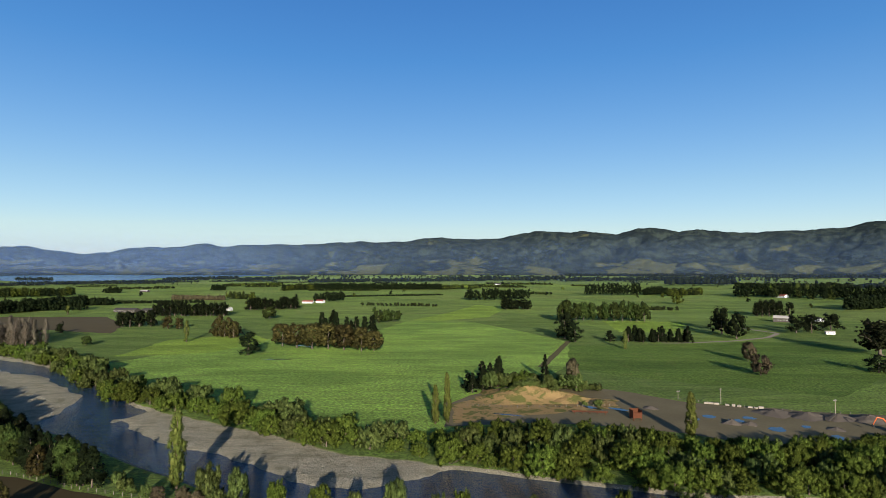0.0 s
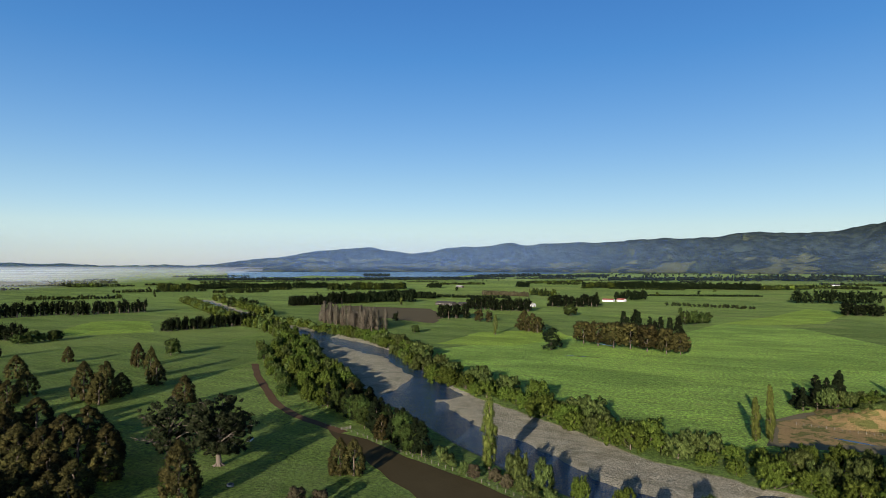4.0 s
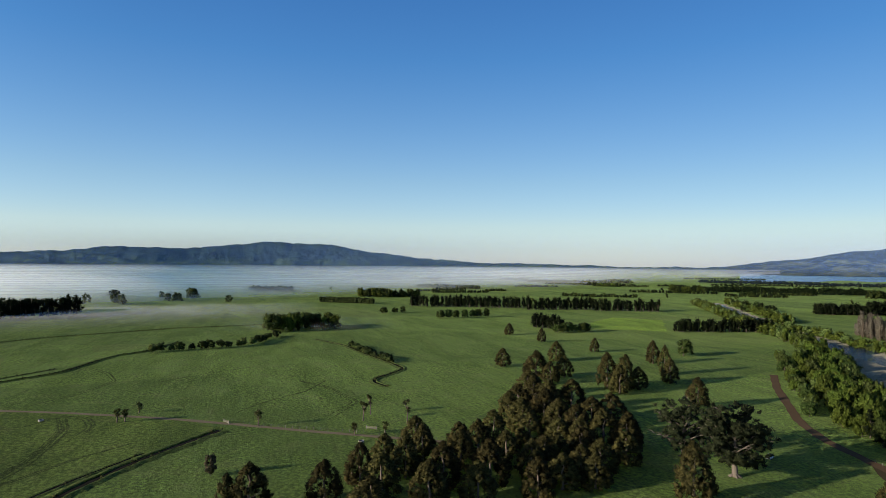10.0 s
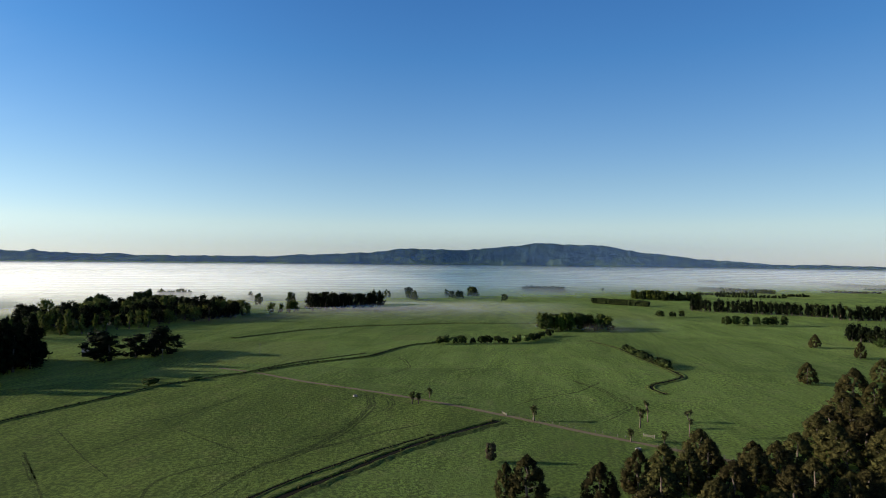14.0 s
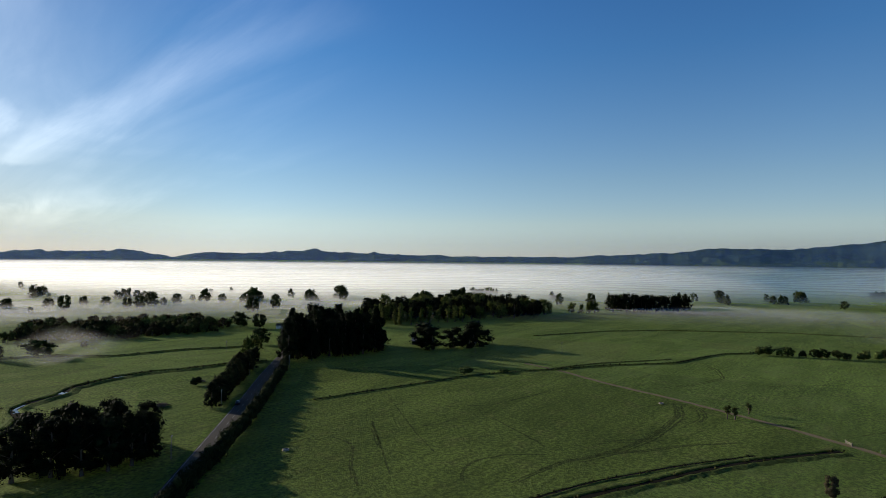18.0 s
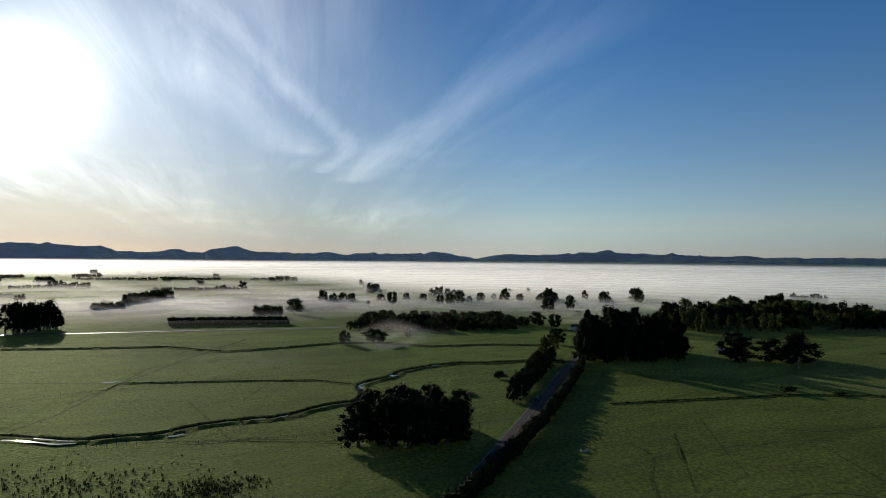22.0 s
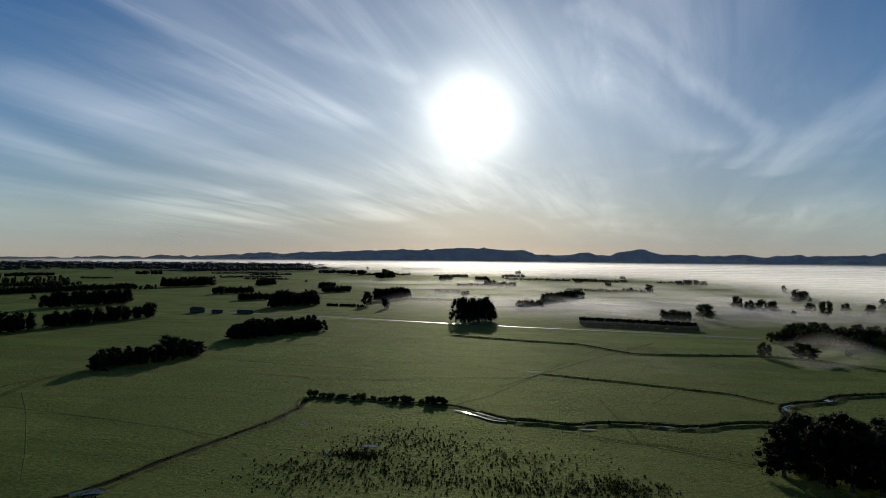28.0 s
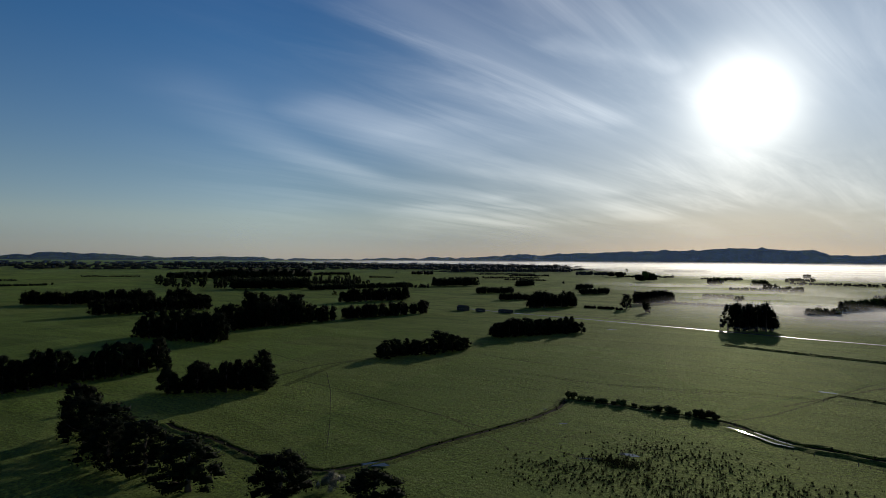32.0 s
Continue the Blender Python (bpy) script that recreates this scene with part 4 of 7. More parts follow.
        tagged(new("mist", me), "thin ground mist drifting over pasture", "fog", kind="stuff")
    for k, (az, d, half, deep, top, thick) in enumerate(((-157, 500, 6, 70, 12, 0.2), (-170, 405, 8, 40, 5, 0.07), (177, 900, 14, 160, 14, 0.2), (-172, 800, 11, 120, 13, 0.15), (-85, 660, 9, 60, 9, 0.1), (-97, 880, 14, 90, 11, 0.14), (-178, 1350, 12, 200, 13, 0.14), (-166, 1100, 9, 150, 13, 0.18), (174, 1650, 9, 240, 14, 0.14))):
        for step in (-0.6, 0.0, 0.6):
            w = np.linspace(-half, half, 40)
            r = d + deep * step + 12 * np.sin(w * 0.8 + k + step)
            fog_veil(az + w, r, top * (1 + 0.3 * np.sin(w * 0.9 + k * 2 + step * 3)), 0.75 * thick * (1 - (w / half) ** 2) ** 2, "thin wisp of mist drifting over pasture", True)


build_fog()


# ---- trees ----
HEART = (np.array([(0.85 * math.cos(k * 2.0944 + s), 0.85 * math.sin(k * 2.0944 + s), z) for s, z in ((0.0, 0.6), (1.0472, -0.6)) for k in range(3)]),
         np.array([(0, 1, 2), (3, 5, 4), (0, 3, 1), (1, 4, 2), (2, 5, 0), (3, 4, 1), (4, 5, 2), (5, 3, 0)]))


def crown_mesh(name, clumps, cards, size, mat, seed, core=0.6, lift=0.3, slim=0.5, out=0.7, whole=True):
    """Foliage: pointed sprays round each clump, over a small rough heart. clumps: rows of x, y, z, radius, flatness."""
    r = np.random.RandomState(seed)
    c = np.asarray(clumps, float)
    n = len(c)
    d = r.normal(size=(n, cards, 3))
    d[:, :, 2] += 0.15
    d /= np.linalg.norm(d, axis=2, keepdims=True)
    rad = c[:, None, 3:4] * r.uniform(0.45, 1.0, (n, cards, 1)) ** 0.6
    flat = np.ones((n, 1, 3))
    flat[:, 0, 2] = c[:, 4]
    pos = (c[:, None, :3] + d * rad * flat).reshape(-1, 3)
    d = d.reshape(-1, 3)
    # each spray points outwards and up, its face turned half to the outside
    b = d * out + r.normal(size=d.shape) * 0.6 + np.array([0, 0, lift])
    b /= np.linalg.norm(b, axis=1, keepdims=True)
    t = np.cross(b, d + r.normal(size=d.shape) * 0.5)
    t /= np.linalg.norm(t, axis=1, keepdims=True) + 1e-9
    s = size * r.uniform(0.6, 1.4, (len(pos), 1))
    p0 = pos - b * s * r.uniform(0.3, 0.8, s.shape) + t * s * slim * r.uniform(0.6, 1.2, s.shape)
    p1 = pos + b * s * r.uniform(0.8, 1.4, s.shape)
    p2 = pos - b * s * r.uniform(0.1, 0.9, s.shape) - t * s * slim * r.uniform(0.6, 1.2, s.shape)
    verts = np.stack([p0, p1, p2], 1).reshape(-1, 3)
    quads = np.arange(len(verts)).reshape(-1, 3)
    me = bpy.data.meshes.new(name)
    iv, jf = HEART
    wob = 1.15 + r.uniform(-0.35, 0.35, (n, len(iv), 1))
    cv = (c[:, None, :3] + iv[None] * wob * c[:, None, 3:4] * core * flat).reshape(-1, 3)
    cf = (jf[None] + (np.arange(n) * len(iv))[:, None, None]).reshape(-1, 3) + len(verts)
    allv = np.concatenate([verts, cv])
    loops = np.concatenate([quads.ravel(), cf.ravel()])
    starts = np.concatenate([np.arange(0, quads.size, 3), quads.size + np.arange(0, cf.size, 3)])
    me.vertices.add(len(allv))
    me.vertices.foreach_set("co", allv.astype(np.float32).ravel())
    me.loops.add(len(loops))
    me.loops.foreach_set("vertex_index", loops.astype(np.int32))
    me.polygons.add(len(starts))
    me.polygons.foreach_set("loop_start", starts.astype(np.int32))
    me.materials.append(mat)
    me.update(calc_edges=True)
    # the way out of clump and crown at each point
    puff = np.concatenate([np.repeat(d, 3, axis=0), np.tile(iv, (n, 1))])
    if whole:
        away = (allv - c[:, :3].mean(axis=0)) / (c[:, :3].std(axis=0) + 0.5)
        puff = puff * 0.6 + away / (np.linalg.norm(away, axis=1, keepdims=True) + 1e-6) * 0.7
    me.attributes.new("puff", "FLOAT_VECTOR", "POINT").data.foreach_set("vector", puff.astype(np.float32).ravel())
    return me


def old_tree(h, w, limbs, bare, seed):
    """An old spreading conifer: stout trunk with root flare, long crooked limbs, foliage in tufts along them; bare: share of naked limbs."""
    r = random.Random(seed)
    trunk = [tube([(0, 0, -0.5), (0.1, 0, 0.9), (0.2, 0.2, h * 0.2), (-0.3, 0.3, h * 0.45), (0.2, 0.1, h * 0.75)], [1.5, 1.0, 0.85, 0.6, 0.25], 9)]
    for k in range(7):
        a = k * 0.9 + r.uniform(-0.2, 0.2)
        trunk.append(tube([(0, 0, 1.3), (math.cos(a) * 1.2, math.sin(a) * 1.2, 0.35), (math.cos(a) * 2.6, math.sin(a) * 2.6, -0.15)], [0.5, 0.35, 0.1], 5))
    tufts = []
    for k in range(limbs):
        u = 0.16 + 0.66 * ((k + r.random()) / limbs)
        a = k * 2.4 + r.uniform(-0.4, 0.4)
        naked = r.random() < bare
        reach = w * 0.5 * r.uniform(0.72, 1.08) * math.sin(math.pi * min(1, 0.3 + 0.75 * u)) ** 0.5
        rise = reach * r.uniform(0.05, 0.5) + h * 0.34 * u
        line, p = [], Vector((0, 0, h * u * 0.8))
        for i in range(6):
            line.append(p.copy())
            a += r.uniform(-0.35, 0.35)
            p = p + Vector((math.cos(a) * reach / 5, math.sin(a) * reach / 5, rise / 5 * r.uniform(0.4, 1.5)))
        thick = 0.42 * (1.1 - 0.5 * u)
        trunk.append(tube(line, [thick * (1 - i / 6.5) for i in range(6)], 6))
        for i in range(2, 6):
            for j in range(2 if naked else 1):
                b = a + r.choice((-1, 1)) * r.uniform(0.5, 1.2)
                q = line[i] + Vector((math.cos(b), math.sin(b), r.uniform(0.1, 0.9))) * reach * r.uniform(0.15, 0.34)
                trunk.append(tube([line[i], line[i].lerp(q, 0.5) + Vector((0, 0, 0.3)), q], [thick * 0.4, thick * 0.25, 0.05], 4))
            if naked and r.random() < 0.8:
                continue
            for j in range(9 if i > 2 else 4):
                spread = w * 0.085
                tufts.append((line[i].x + r.gauss(0, spread), line[i].y + r.gauss(0, spread), line[i].z + r.gauss(0.3, spread * 0.62), w * r.uniform(0.034, 0.066), r.uniform(0.5, 0.85)))
    v, f = join(trunk)
    return mesh_from("trunk", v, f, M_PALEBARK, smooth=True), crown_mesh("crown", tufts, 34, 0.46, M_OLD, seed + 1, core=0.6, lift=0.2)


def trunk_mesh(name, height, radius, limbs, spread, mat, seed, start=0.25, lean=0.0, top=0.3):
    """A tapered trunk with limbs reaching into the crown."""
    r = random.Random(seed)
    line = [(lean * k * k * 0.04 + r.uniform(-0.12, 0.12) * k, r.uniform(-0.12, 0.12) * k, height * k / 5 - 0.4) for k in range(6)]
    rad = [radius * (1.35 if k == 0 else 1 - k * (1 - top) / 5) for k in range(6)]
    pieces = [tube(line, rad, 7)]
    for i in range(limbs):
        u = start + (0.95 - start) * (i + r.random()) / max(1, limbs)
        a = r.uniform(0, 6.28)
        base = Vector(line[min(5, int(u * 5))])
        reach = spread * r.uniform(0.5, 1.0) * (1.15 - u * 0.6)
        mid = base + Vector((math.cos(a) * reach * 0.5, math.sin(a) * reach * 0.5, reach * 0.32))
        tip = base + Vector((math.cos(a + 0.2) * reach, math.sin(a + 0.2) * reach, reach * r.uniform(0.35, 0.8)))
        w = radius * 0.42 * (1.2 - u)
        pieces.append(tube([base, mid, tip], [w, w * 0.65, w * 0.2], 5))
    v, f = join(pieces)
    return mesh_from(name, v, f, mat, smooth=True)


def clumps_for(kind, h, w, n, seed):
    """Where the foliage of one tree sits."""
    r = random.Random(seed)
    out = []
    for i in range(n):
        u = (i + r.random()) / n
        a = r.uniform(0, 6.283)
        if kind == "totara":
            prof = (math.sin(math.pi * min(1, (0.17 + 0.83 * u)) ** 0.85) ** 0.6) * (1.12 - 0.30 * u)
            z, R, c = h * (0.07 + 0.86 * u), w * 0.5 * prof, w * r.uniform(0.085, 0.140) * (1.1 - 0.4 * u)
            q = r.uniform(0.80, 1.0) * max(0.0, R - c * 0.55)
            out.append((q * math.cos(a), q * math.sin(a), z, c, r.uniform(1.0, 1.5)))
        elif kind == "poplar":
            prof = math.sin(math.pi * (0.10 + 0.86 * u) ** 0.75) ** 0.55
            z, c = h * (0.06 + 0.9 * u), w * r.uniform(0.10, 0.16)
            q = r.uniform(0.2, 0.9) * w * 0.5 * prof * 0.75
            out.append((q * math.cos(a), q * math.sin(a), z, c * (0.6 + 0.5 * prof), r.uniform(1.6, 2.4)))
        elif kind == "willow":
            z = h * (0.12 + 0.72 * u ** 0.8)
            R = w * 0.5 * math.sqrt(max(0.06, 1 - (z / h - 0.22) ** 2 / 0.66))
            c = w * r.uniform(0.055, 0.100)
            q = R * r.uniform(0.35, 0.97)
            out.append((q * math.cos(a), q * math.sin(a), z * r.uniform(0.85, 1.1), c, r.uniform(0.9, 1.6)))
        elif kind == "macrocarpa":
            z = h * (0.09 + 0.83 * u)
            R = w * 0.5 * (0.80 + 0.32 * math.sin(math.pi * u) - 0.42 * u)
            c = w * r.uniform(0.10, 0.17)
            q = R * r.uniform(0.3, 1.0)
            out.append((q * math.cos(a), q * math.sin(a), z + r.uniform(-0.6, 0.6), c, r.uniform(0.55, 0.9)))
        elif kind == "pine":
            z = h * (0.1 + 0.87 * u)
            R = w * 0.5 * (1 - 0.86 * u ** 1.3)
            c = w * r.uniform(0.11, 0.17) * (1.2 - 0.7 * u)
            q = max(0, R - c * 0.4) * r.uniform(0.5, 1.0)
            out.append((q * math.cos(a), q * math.sin(a), z, c, r.uniform(0.7, 1.2)))
        elif kind == "broadleaf":
            z = h * (0.17 + 0.74 * u)
            R = w * 0.5 * math.sin(math.pi * (0.20 + 0.70 * u)) ** 0.6
            c = w * r.uniform(0.10, 0.16)
            q = R * r.uniform(0.4, 0.95)
            out.append((q * math.cos(a), q * math.sin(a), z, c, r.uniform(0.75, 1.0)))
        elif kind == "shrub":
            R = w * 0.5 * r.uniform(0.1, 0.85)
            c = w * r.uniform(0.11, 0.2)
            out.append((R * math.cos(a), R * math.sin(a), h * r.uniform(0.25, 0.75), c, min(1.3, h / w * r.uniform(0.9, 1.5))))
    return out


# kind: crown form, height, width, leaf size, leaf material, bark, trunk share of height, trunk radius, limbs, bare-stem look
KINDS = {
    "totara_tree": ("totara", 18.0, 11.0, 0.50, M_TOTARA, M_BARK, 0.8, 0.45, 5),
    "stand_totara": ("broadleaf", 20.0, 16.0, 0.55, M_TOTARA, M_PALEBARK, 0.7, 0.45, 6),
    "poplar_tree": ("poplar", 24.0, 6.5, 0.48, M_POPLAR, M_BARK, 0.9, 0.38, 6),
    "willow_tree": ("willow", 9.0, 10.0, 0.46, M_WILLOW, M_BARK, 0.6, 0.24, 6),
    "river_bush": ("willow", 7.0, 9.0, 0.44, M_RIVERBUSH, M_BARK, 0.55, 0.18, 6),
    "macrocarpa_tree": ("macrocarpa", 17.0, 15.0, 0.55, M_PINE, M_BARK, 0.75, 0.6, 8),
    "old_conifer": ("broadleaf", 21.0, 21.0, 0.5, M_OLD, M_PALEBARK, 0.72, 0.95, 14),
    "pine_tree": ("pine", 16.0, 8.5, 0.50, M_PINE, M_BARK, 0.85, 0.3, 4),
    "broadleaf_tree": ("broadleaf", 12.0, 11.0, 0.50, M_BROADLEAF, M_BARK, 0.6, 0.3, 6),
    "shrub": ("shrub", 3.0, 5.0, 0.36, M_RIVERBUSH, M_BARK, 0.4, 0.1, 3),
    "dark_shrub": ("shrub", 3.0, 5.0, 0.36, M_HEDGE, M_BARK, 0.4, 0.1, 3),
    "russet_bush": ("broadleaf", 6.0, 5.0, 0.32, M_RUSSET, M_BARK, 0.6, 0.14, 5),
    "bare_poplar": ("poplar", 18.0, 5.0, 0.9, M_BARE, M_TWIG, 0.92, 0.22, 16),
    "blossom_bush": ("shrub", 5.0, 8.0, 0.34, M_BLOSSOM, M_BARK, 0.4, 0.14, 4),
}
# level of detail: clumps, sprays on each, leaf size factor, variants
DETAIL = {"near": (64, 46, 0.82, 4), "mid": (40, 36, 1.15, 3), "far": (12, 11, 3.2, 3)}
CLUMPS = {"stand_totara": 100, "totara_tree": 100, "macrocarpa_tree": 64, "pine_tree": 60, "poplar_tree": 110, "willow_tree": 92, "river_bush": 84}
STOCK = {}


def stock(kind, detail):
    """The shared meshes of one kind of tree at one level of detail."""
    if (kind, detail) not in STOCK:
        form, h, w, leaf, mat, bark, share, rad, limbs = KINDS[kind]
        n, cards, grow, variants = DETAIL[detail]
        if detail == "near":
            n = CLUMPS.get(kind, n)
        if form == "shrub":
            n = max(8, n // 3)
        made = []
        if kind == "old_conifer":
            STOCK[(kind, detail)] = [old_tree(h, w, 20, 0.12, 71), old_tree(h, w, 16, 0.62, 83)]
            return STOCK[(kind, detail)]
        for k in range(variants):
            seed = sum(ord(ch) for ch in kind + detail) * 7 + k
            cl = clumps_for(form, h, w, n, seed)
            if detail != "near":
                cl = [(x, y, z, c * (1.2 if detail == "mid" else 1.5), f) for x, y, z, c, f in cl]
            feathery = form in ("willow", "poplar")
            made.append((trunk_mesh("trunk", h * share, rad, limbs if detail == "near" else 2, w * 0.45, bark, seed, 0.3 if form != "willow" else 0.05),
                         crown_mesh("crown", cl, int(cards * (0.85 if form == "totara" else 1)), leaf * grow, mat, seed + 1, core=0.1 if kind == "bare_poplar" else 0.55 if detail != "far" else 0.72,
                                    lift=1.2 if feathery else 0.35, slim=0.05 if kind == "bare_poplar" else 0.36 if feathery else 0.5)))
        STOCK[(kind, detail)] = made
    return STOCK[(kind, detail)]


LABELS = {
    "totara_tree": "dense olive-brown conical totara tree on pasture",
    "stand_totara": "broad brown-green totara tree in a stand",
    "poplar_tree": "tall narrow yellow-green poplar tree",
    "willow_tree": "fresh green spreading willow on the river bank",
    "river_bush": "grey-green scrubby bush on the river bank",
    "macrocarpa_tree": "dark wide-spreading macrocarpa tree with layered branches",
    "old_conifer": "huge old conifer with pale bare limbs",
    "pine_tree": "dark green pine tree in a shelter row",
    "broadleaf_tree": "round green broadleaf tree on pasture",
    "shrub": "low grey-green shrub on rough grass",
    "dark_shrub": "low dark green shrub beside a ditch",
    "russet_bush": "small russet budding tree on grass",
    "bare_poplar": "leafless grey-brown poplar in a thicket",
    "blossom_bush": "round bush covered in pale blossom",
}
rng = random.Random(11)


FAR_CLUMPS = {}
FAR_TRUNKS = []


def far_tree(kind, x, y, h, w):
    """Trees too far off to count: their clumps go into one mass of each kind."""
    z = land_z(x, y) + (31.0 if math.hypot(x, y) > 4370 else 0.0)
    r = math.hypot(x, y)
    out = FAR_CLUMPS.setdefault((KINDS[kind][4], 0 if r < 1050 else 1 if r < 1800 else 2), [])
    if r < 1800:
        n = int((8 if r < 1050 else 5) * min(5.0, max(1.0, w / 9.5) ** 2))
        few = 8 if r < 1050 else 5
        if r < 1050:
            a = h * 0.028
            FAR_TRUNKS.append(([(x - a, y - a, z - 0.3), (x + a, y - a, z - 0.3), (x + a, y + a, z - 0.3), (x - a, y + a, z - 0.3), (x, y, z + h * 0.7)], [(0, 1, 4), (1, 2, 4), (2, 3, 4), (3, 0, 4)]))
        for k in range(n):
            u, a = (k + rng.random()) / n, rng.uniform(0, 6.28)
            c = w * rng.uniform(0.25, 0.36) * (few / n) ** 0.5
            q = (w * 0.5 - c * 0.8) * rng.uniform(0.35, 1.0) * (1.15 - 0.5 * u)
            out.append((x + math.cos(a) * q, y + math.sin(a) * q, z + h * (0.12 + 0.66 * u), c, max(0.7, min(1.25, h * 0.27 / c * (few / n) ** 0.5)) * rng.uniform(0.85, 1.2)))
        return
    n = 2 if w > 9 else 1
    for k in range(n):
        a = rng.uniform(0, 6.28)
        c = w * rng.uniform(0.36, 0.54)
        out.append((x + math.cos(a) * w * 0.2 * (n - 1), y + math.sin(a) * w * 0.2 * (n - 1), z + h * rng.uniform(0.42, 0.56), c, h * 0.5 / c * rng.uniform(0.85, 1.05)))


def build_far_trees():
    tagged(new("far_trunks", mesh_from("far_trunks", *join(FAR_TRUNKS), M_BARK)), "dark trunks of distant shelter trees", "trees", kind="stuff")
    for k, ((mat, level), rows) in enumerate(FAR_CLUMPS.items()):
        ob = new("far_trees", crown_mesh("far_trees", rows, (22, 13, 9)[level], (0.95, 1.25, 1.9)[level], mat, 900 + k, core=(0.52, 0.6, 0.75)[level], whole=False))
        tagged(ob, "distant dark shelter trees across the plain", "trees", kind="stuff")


def plant(kind, x, y, h=None, w=None, group="", label="", z=None, pick=None):
    form, h0, w0 = KINDS[kind][:3]
    r = math.hypot(x, y)
    if r > (1050 if kind in ("broadleaf_tree", "bare_poplar") else 640):
        far_tree(kind, x, y, h or h0, w or w0)
        return None
    detail = "near" if r < (600 if "totara" in kind else 430) else "mid" if r < 1100 else "far"
    trunk, crown = rng.choice(stock(kind, detail)) if pick is None else stock(kind, detail)[pick]
    h, w = h or h0, w or w0
    root = new(kind)
    root.matrix_basis = pose(x, y, (land_z(x, y) if z is None else z) - 0.05, 0, 0, rng.uniform(0, 360)) @ Matrix.Diagonal((w / w0, w / w0 * rng.uniform(0.88, 1.12), h / h0, 1))
    part("trunk", trunk, root)
    part("crown", crown, root)
    return tagged(root, label or LABELS[kind], "bush" if "bush" in kind or "shrub" in kind else "tree", group or kind.replace("_", " ") + "s")


def row(kind, pts, gap, h, w, jitter=2.0, group="", vary=0.2, label="", lines=1, apart=8.0):
    """Trees along a line; lines: how many rows, one behind the other."""
    for k in range(lines):
        for (ax, ay), (bx, by) in zip(pts, pts[1:]):
            d = math.hypot(bx - ax, by - ay)
            n = max(1, int(d / gap))
            nx, ny = -(by - ay) / d, (bx - ax) / d
            for i in range(n):
                t = (i + rng.uniform(0.2, 0.8)) / n
                o = k * apart + rng.uniform(-jitter, jitter)
                s = rng.uniform(1 - vary, 1 + vary)
                kd = rng.choice(kind) if isinstance(kind, (list, tuple)) else kind
                plant(kd, ax + (bx - ax) * t + nx * o, ay + (by - ay) * t + ny * o, h * s, w * s * rng.uniform(0.9, 1.15), group, label)


def grove(kind, poly, gap, h, w, group="", vary=0.2, label=""):
    """Trees filling an outline."""
    xs, ys = [p[0] for p in poly], [p[1] for p in poly]
    y = min(ys)
    while y < max(ys):
        x = min(xs)
        while x < max(xs):
            px, py = x + rng.uniform(-0.4, 0.4) * gap, y + rng.uniform(-0.4, 0.4) * gap
            if polygon_distance(np.array([px]), np.array([py]), list(poly))[0] < 0:
                s = rng.uniform(1 - vary, 1 + vary)
                kd = rng.choice(kind) if isinstance(kind, (list, tuple)) else kind
                plant(kd, px, py, h * s, w * s * rng.uniform(0.9, 1.15), group, label)
            x += gap
        y += gap


# ---- fields, tracks, roads ----
field("bright_paddock", [(-40, 770), (10, 900), (60, 1080), (105, 1010), (62, 820), (0, 765)], 0.05, M_LIGHTGRASS, "bright yellow-green paddock", seed=1, rough=0.6)
field("bright_paddock", [(-245, 456), (-250, 560), (-190, 612), (-160, 560), (-180, 480)], 0.05, M_LIGHTGRASS, "bright green paddock by the river", seed=2)
field("bright_paddock", [(-530, 402), (-570, 345), (-600, 340), (-690, 440), (-640, 480)], 0.05, M_LIGHTGRASS, "bright green paddock before a shelter belt", seed=3)
field("bright_paddock", [(185, 640), (250, 640), (300, 760), (200, 765)], 0.05, M_LIGHTGRASS, "bright green paddock behind trees", seed=4)
field("fallow_field", [(-600, 800), (-440, 805), (-365, 700), (-330, 612), (-385, 630), (-490, 670)], 0.05, M_FALLOW, "brown fallow field", seed=5)
field("ploughed_strip", [(-160, 202), (-136, 197), (-112, 186), (-88, 178), (-60, 166), (-40, 150), (-70, 140), (-95, 158), (-112, 170), (-134, 184)], 0.06, M_BROWN, "bare brown ploughed strip beside the river trees", seed=6, rough=1.0)
field("river_meadow", [(-236, 412), (-180, 358), (-130, 312), (-66, 268), (-10, 250), (20, 262), (20, 330), (64, 380), (90, 430), (110, 530), (112, 556), (84, 640), (40, 740), (-44, 762), (-70, 640), (-160, 570), (-215, 470)], 0.03, M_MEADOW, "smooth green meadow across the river", seed=8, rough=1.0)
field("dark_paddock", [(85, 412), (125, 372), (210, 322), (330, 430), (347, 541), (289, 560), (164, 529), (108, 528)], 0.035, M_DARKGRASS, "dark green paddock beyond the gravel yard", seed=7, rough=1.0)
field("rough_paddock", [(-75, -122), (-130, -170), (-200, -232), (-258, -284), (-318, -236), (-350, -172), (-332, -128), (-311, -80), (-289, -38), (-268, -9), (-236, -32), (-190, -56), (-150, -76), (-100, -98)], 0.02, M_ROUGH, "rough trodden green paddock beside the road", seed=9, rough=0.8)
ROAD = [(-40, -118), (-88, -159), (-129, -197), (-182, -246), (-232, -294), (-291, -347), (-451, -499), (-588, -636), (-1000, -1030)]
ROAD_C = [(x - 2.6, y + 2.7) for x, y in ROAD]
strip("road", ROAD_C, 7.4, 0.12, M_ASPHALT, "straight two-lane country road with worn asphalt", "road")
strip("road_verge", ROAD_C, 12.5, 0.05, M_DARKGRASS, "mown grass verge along the road", "verge", wobble=0.1, seed=3)


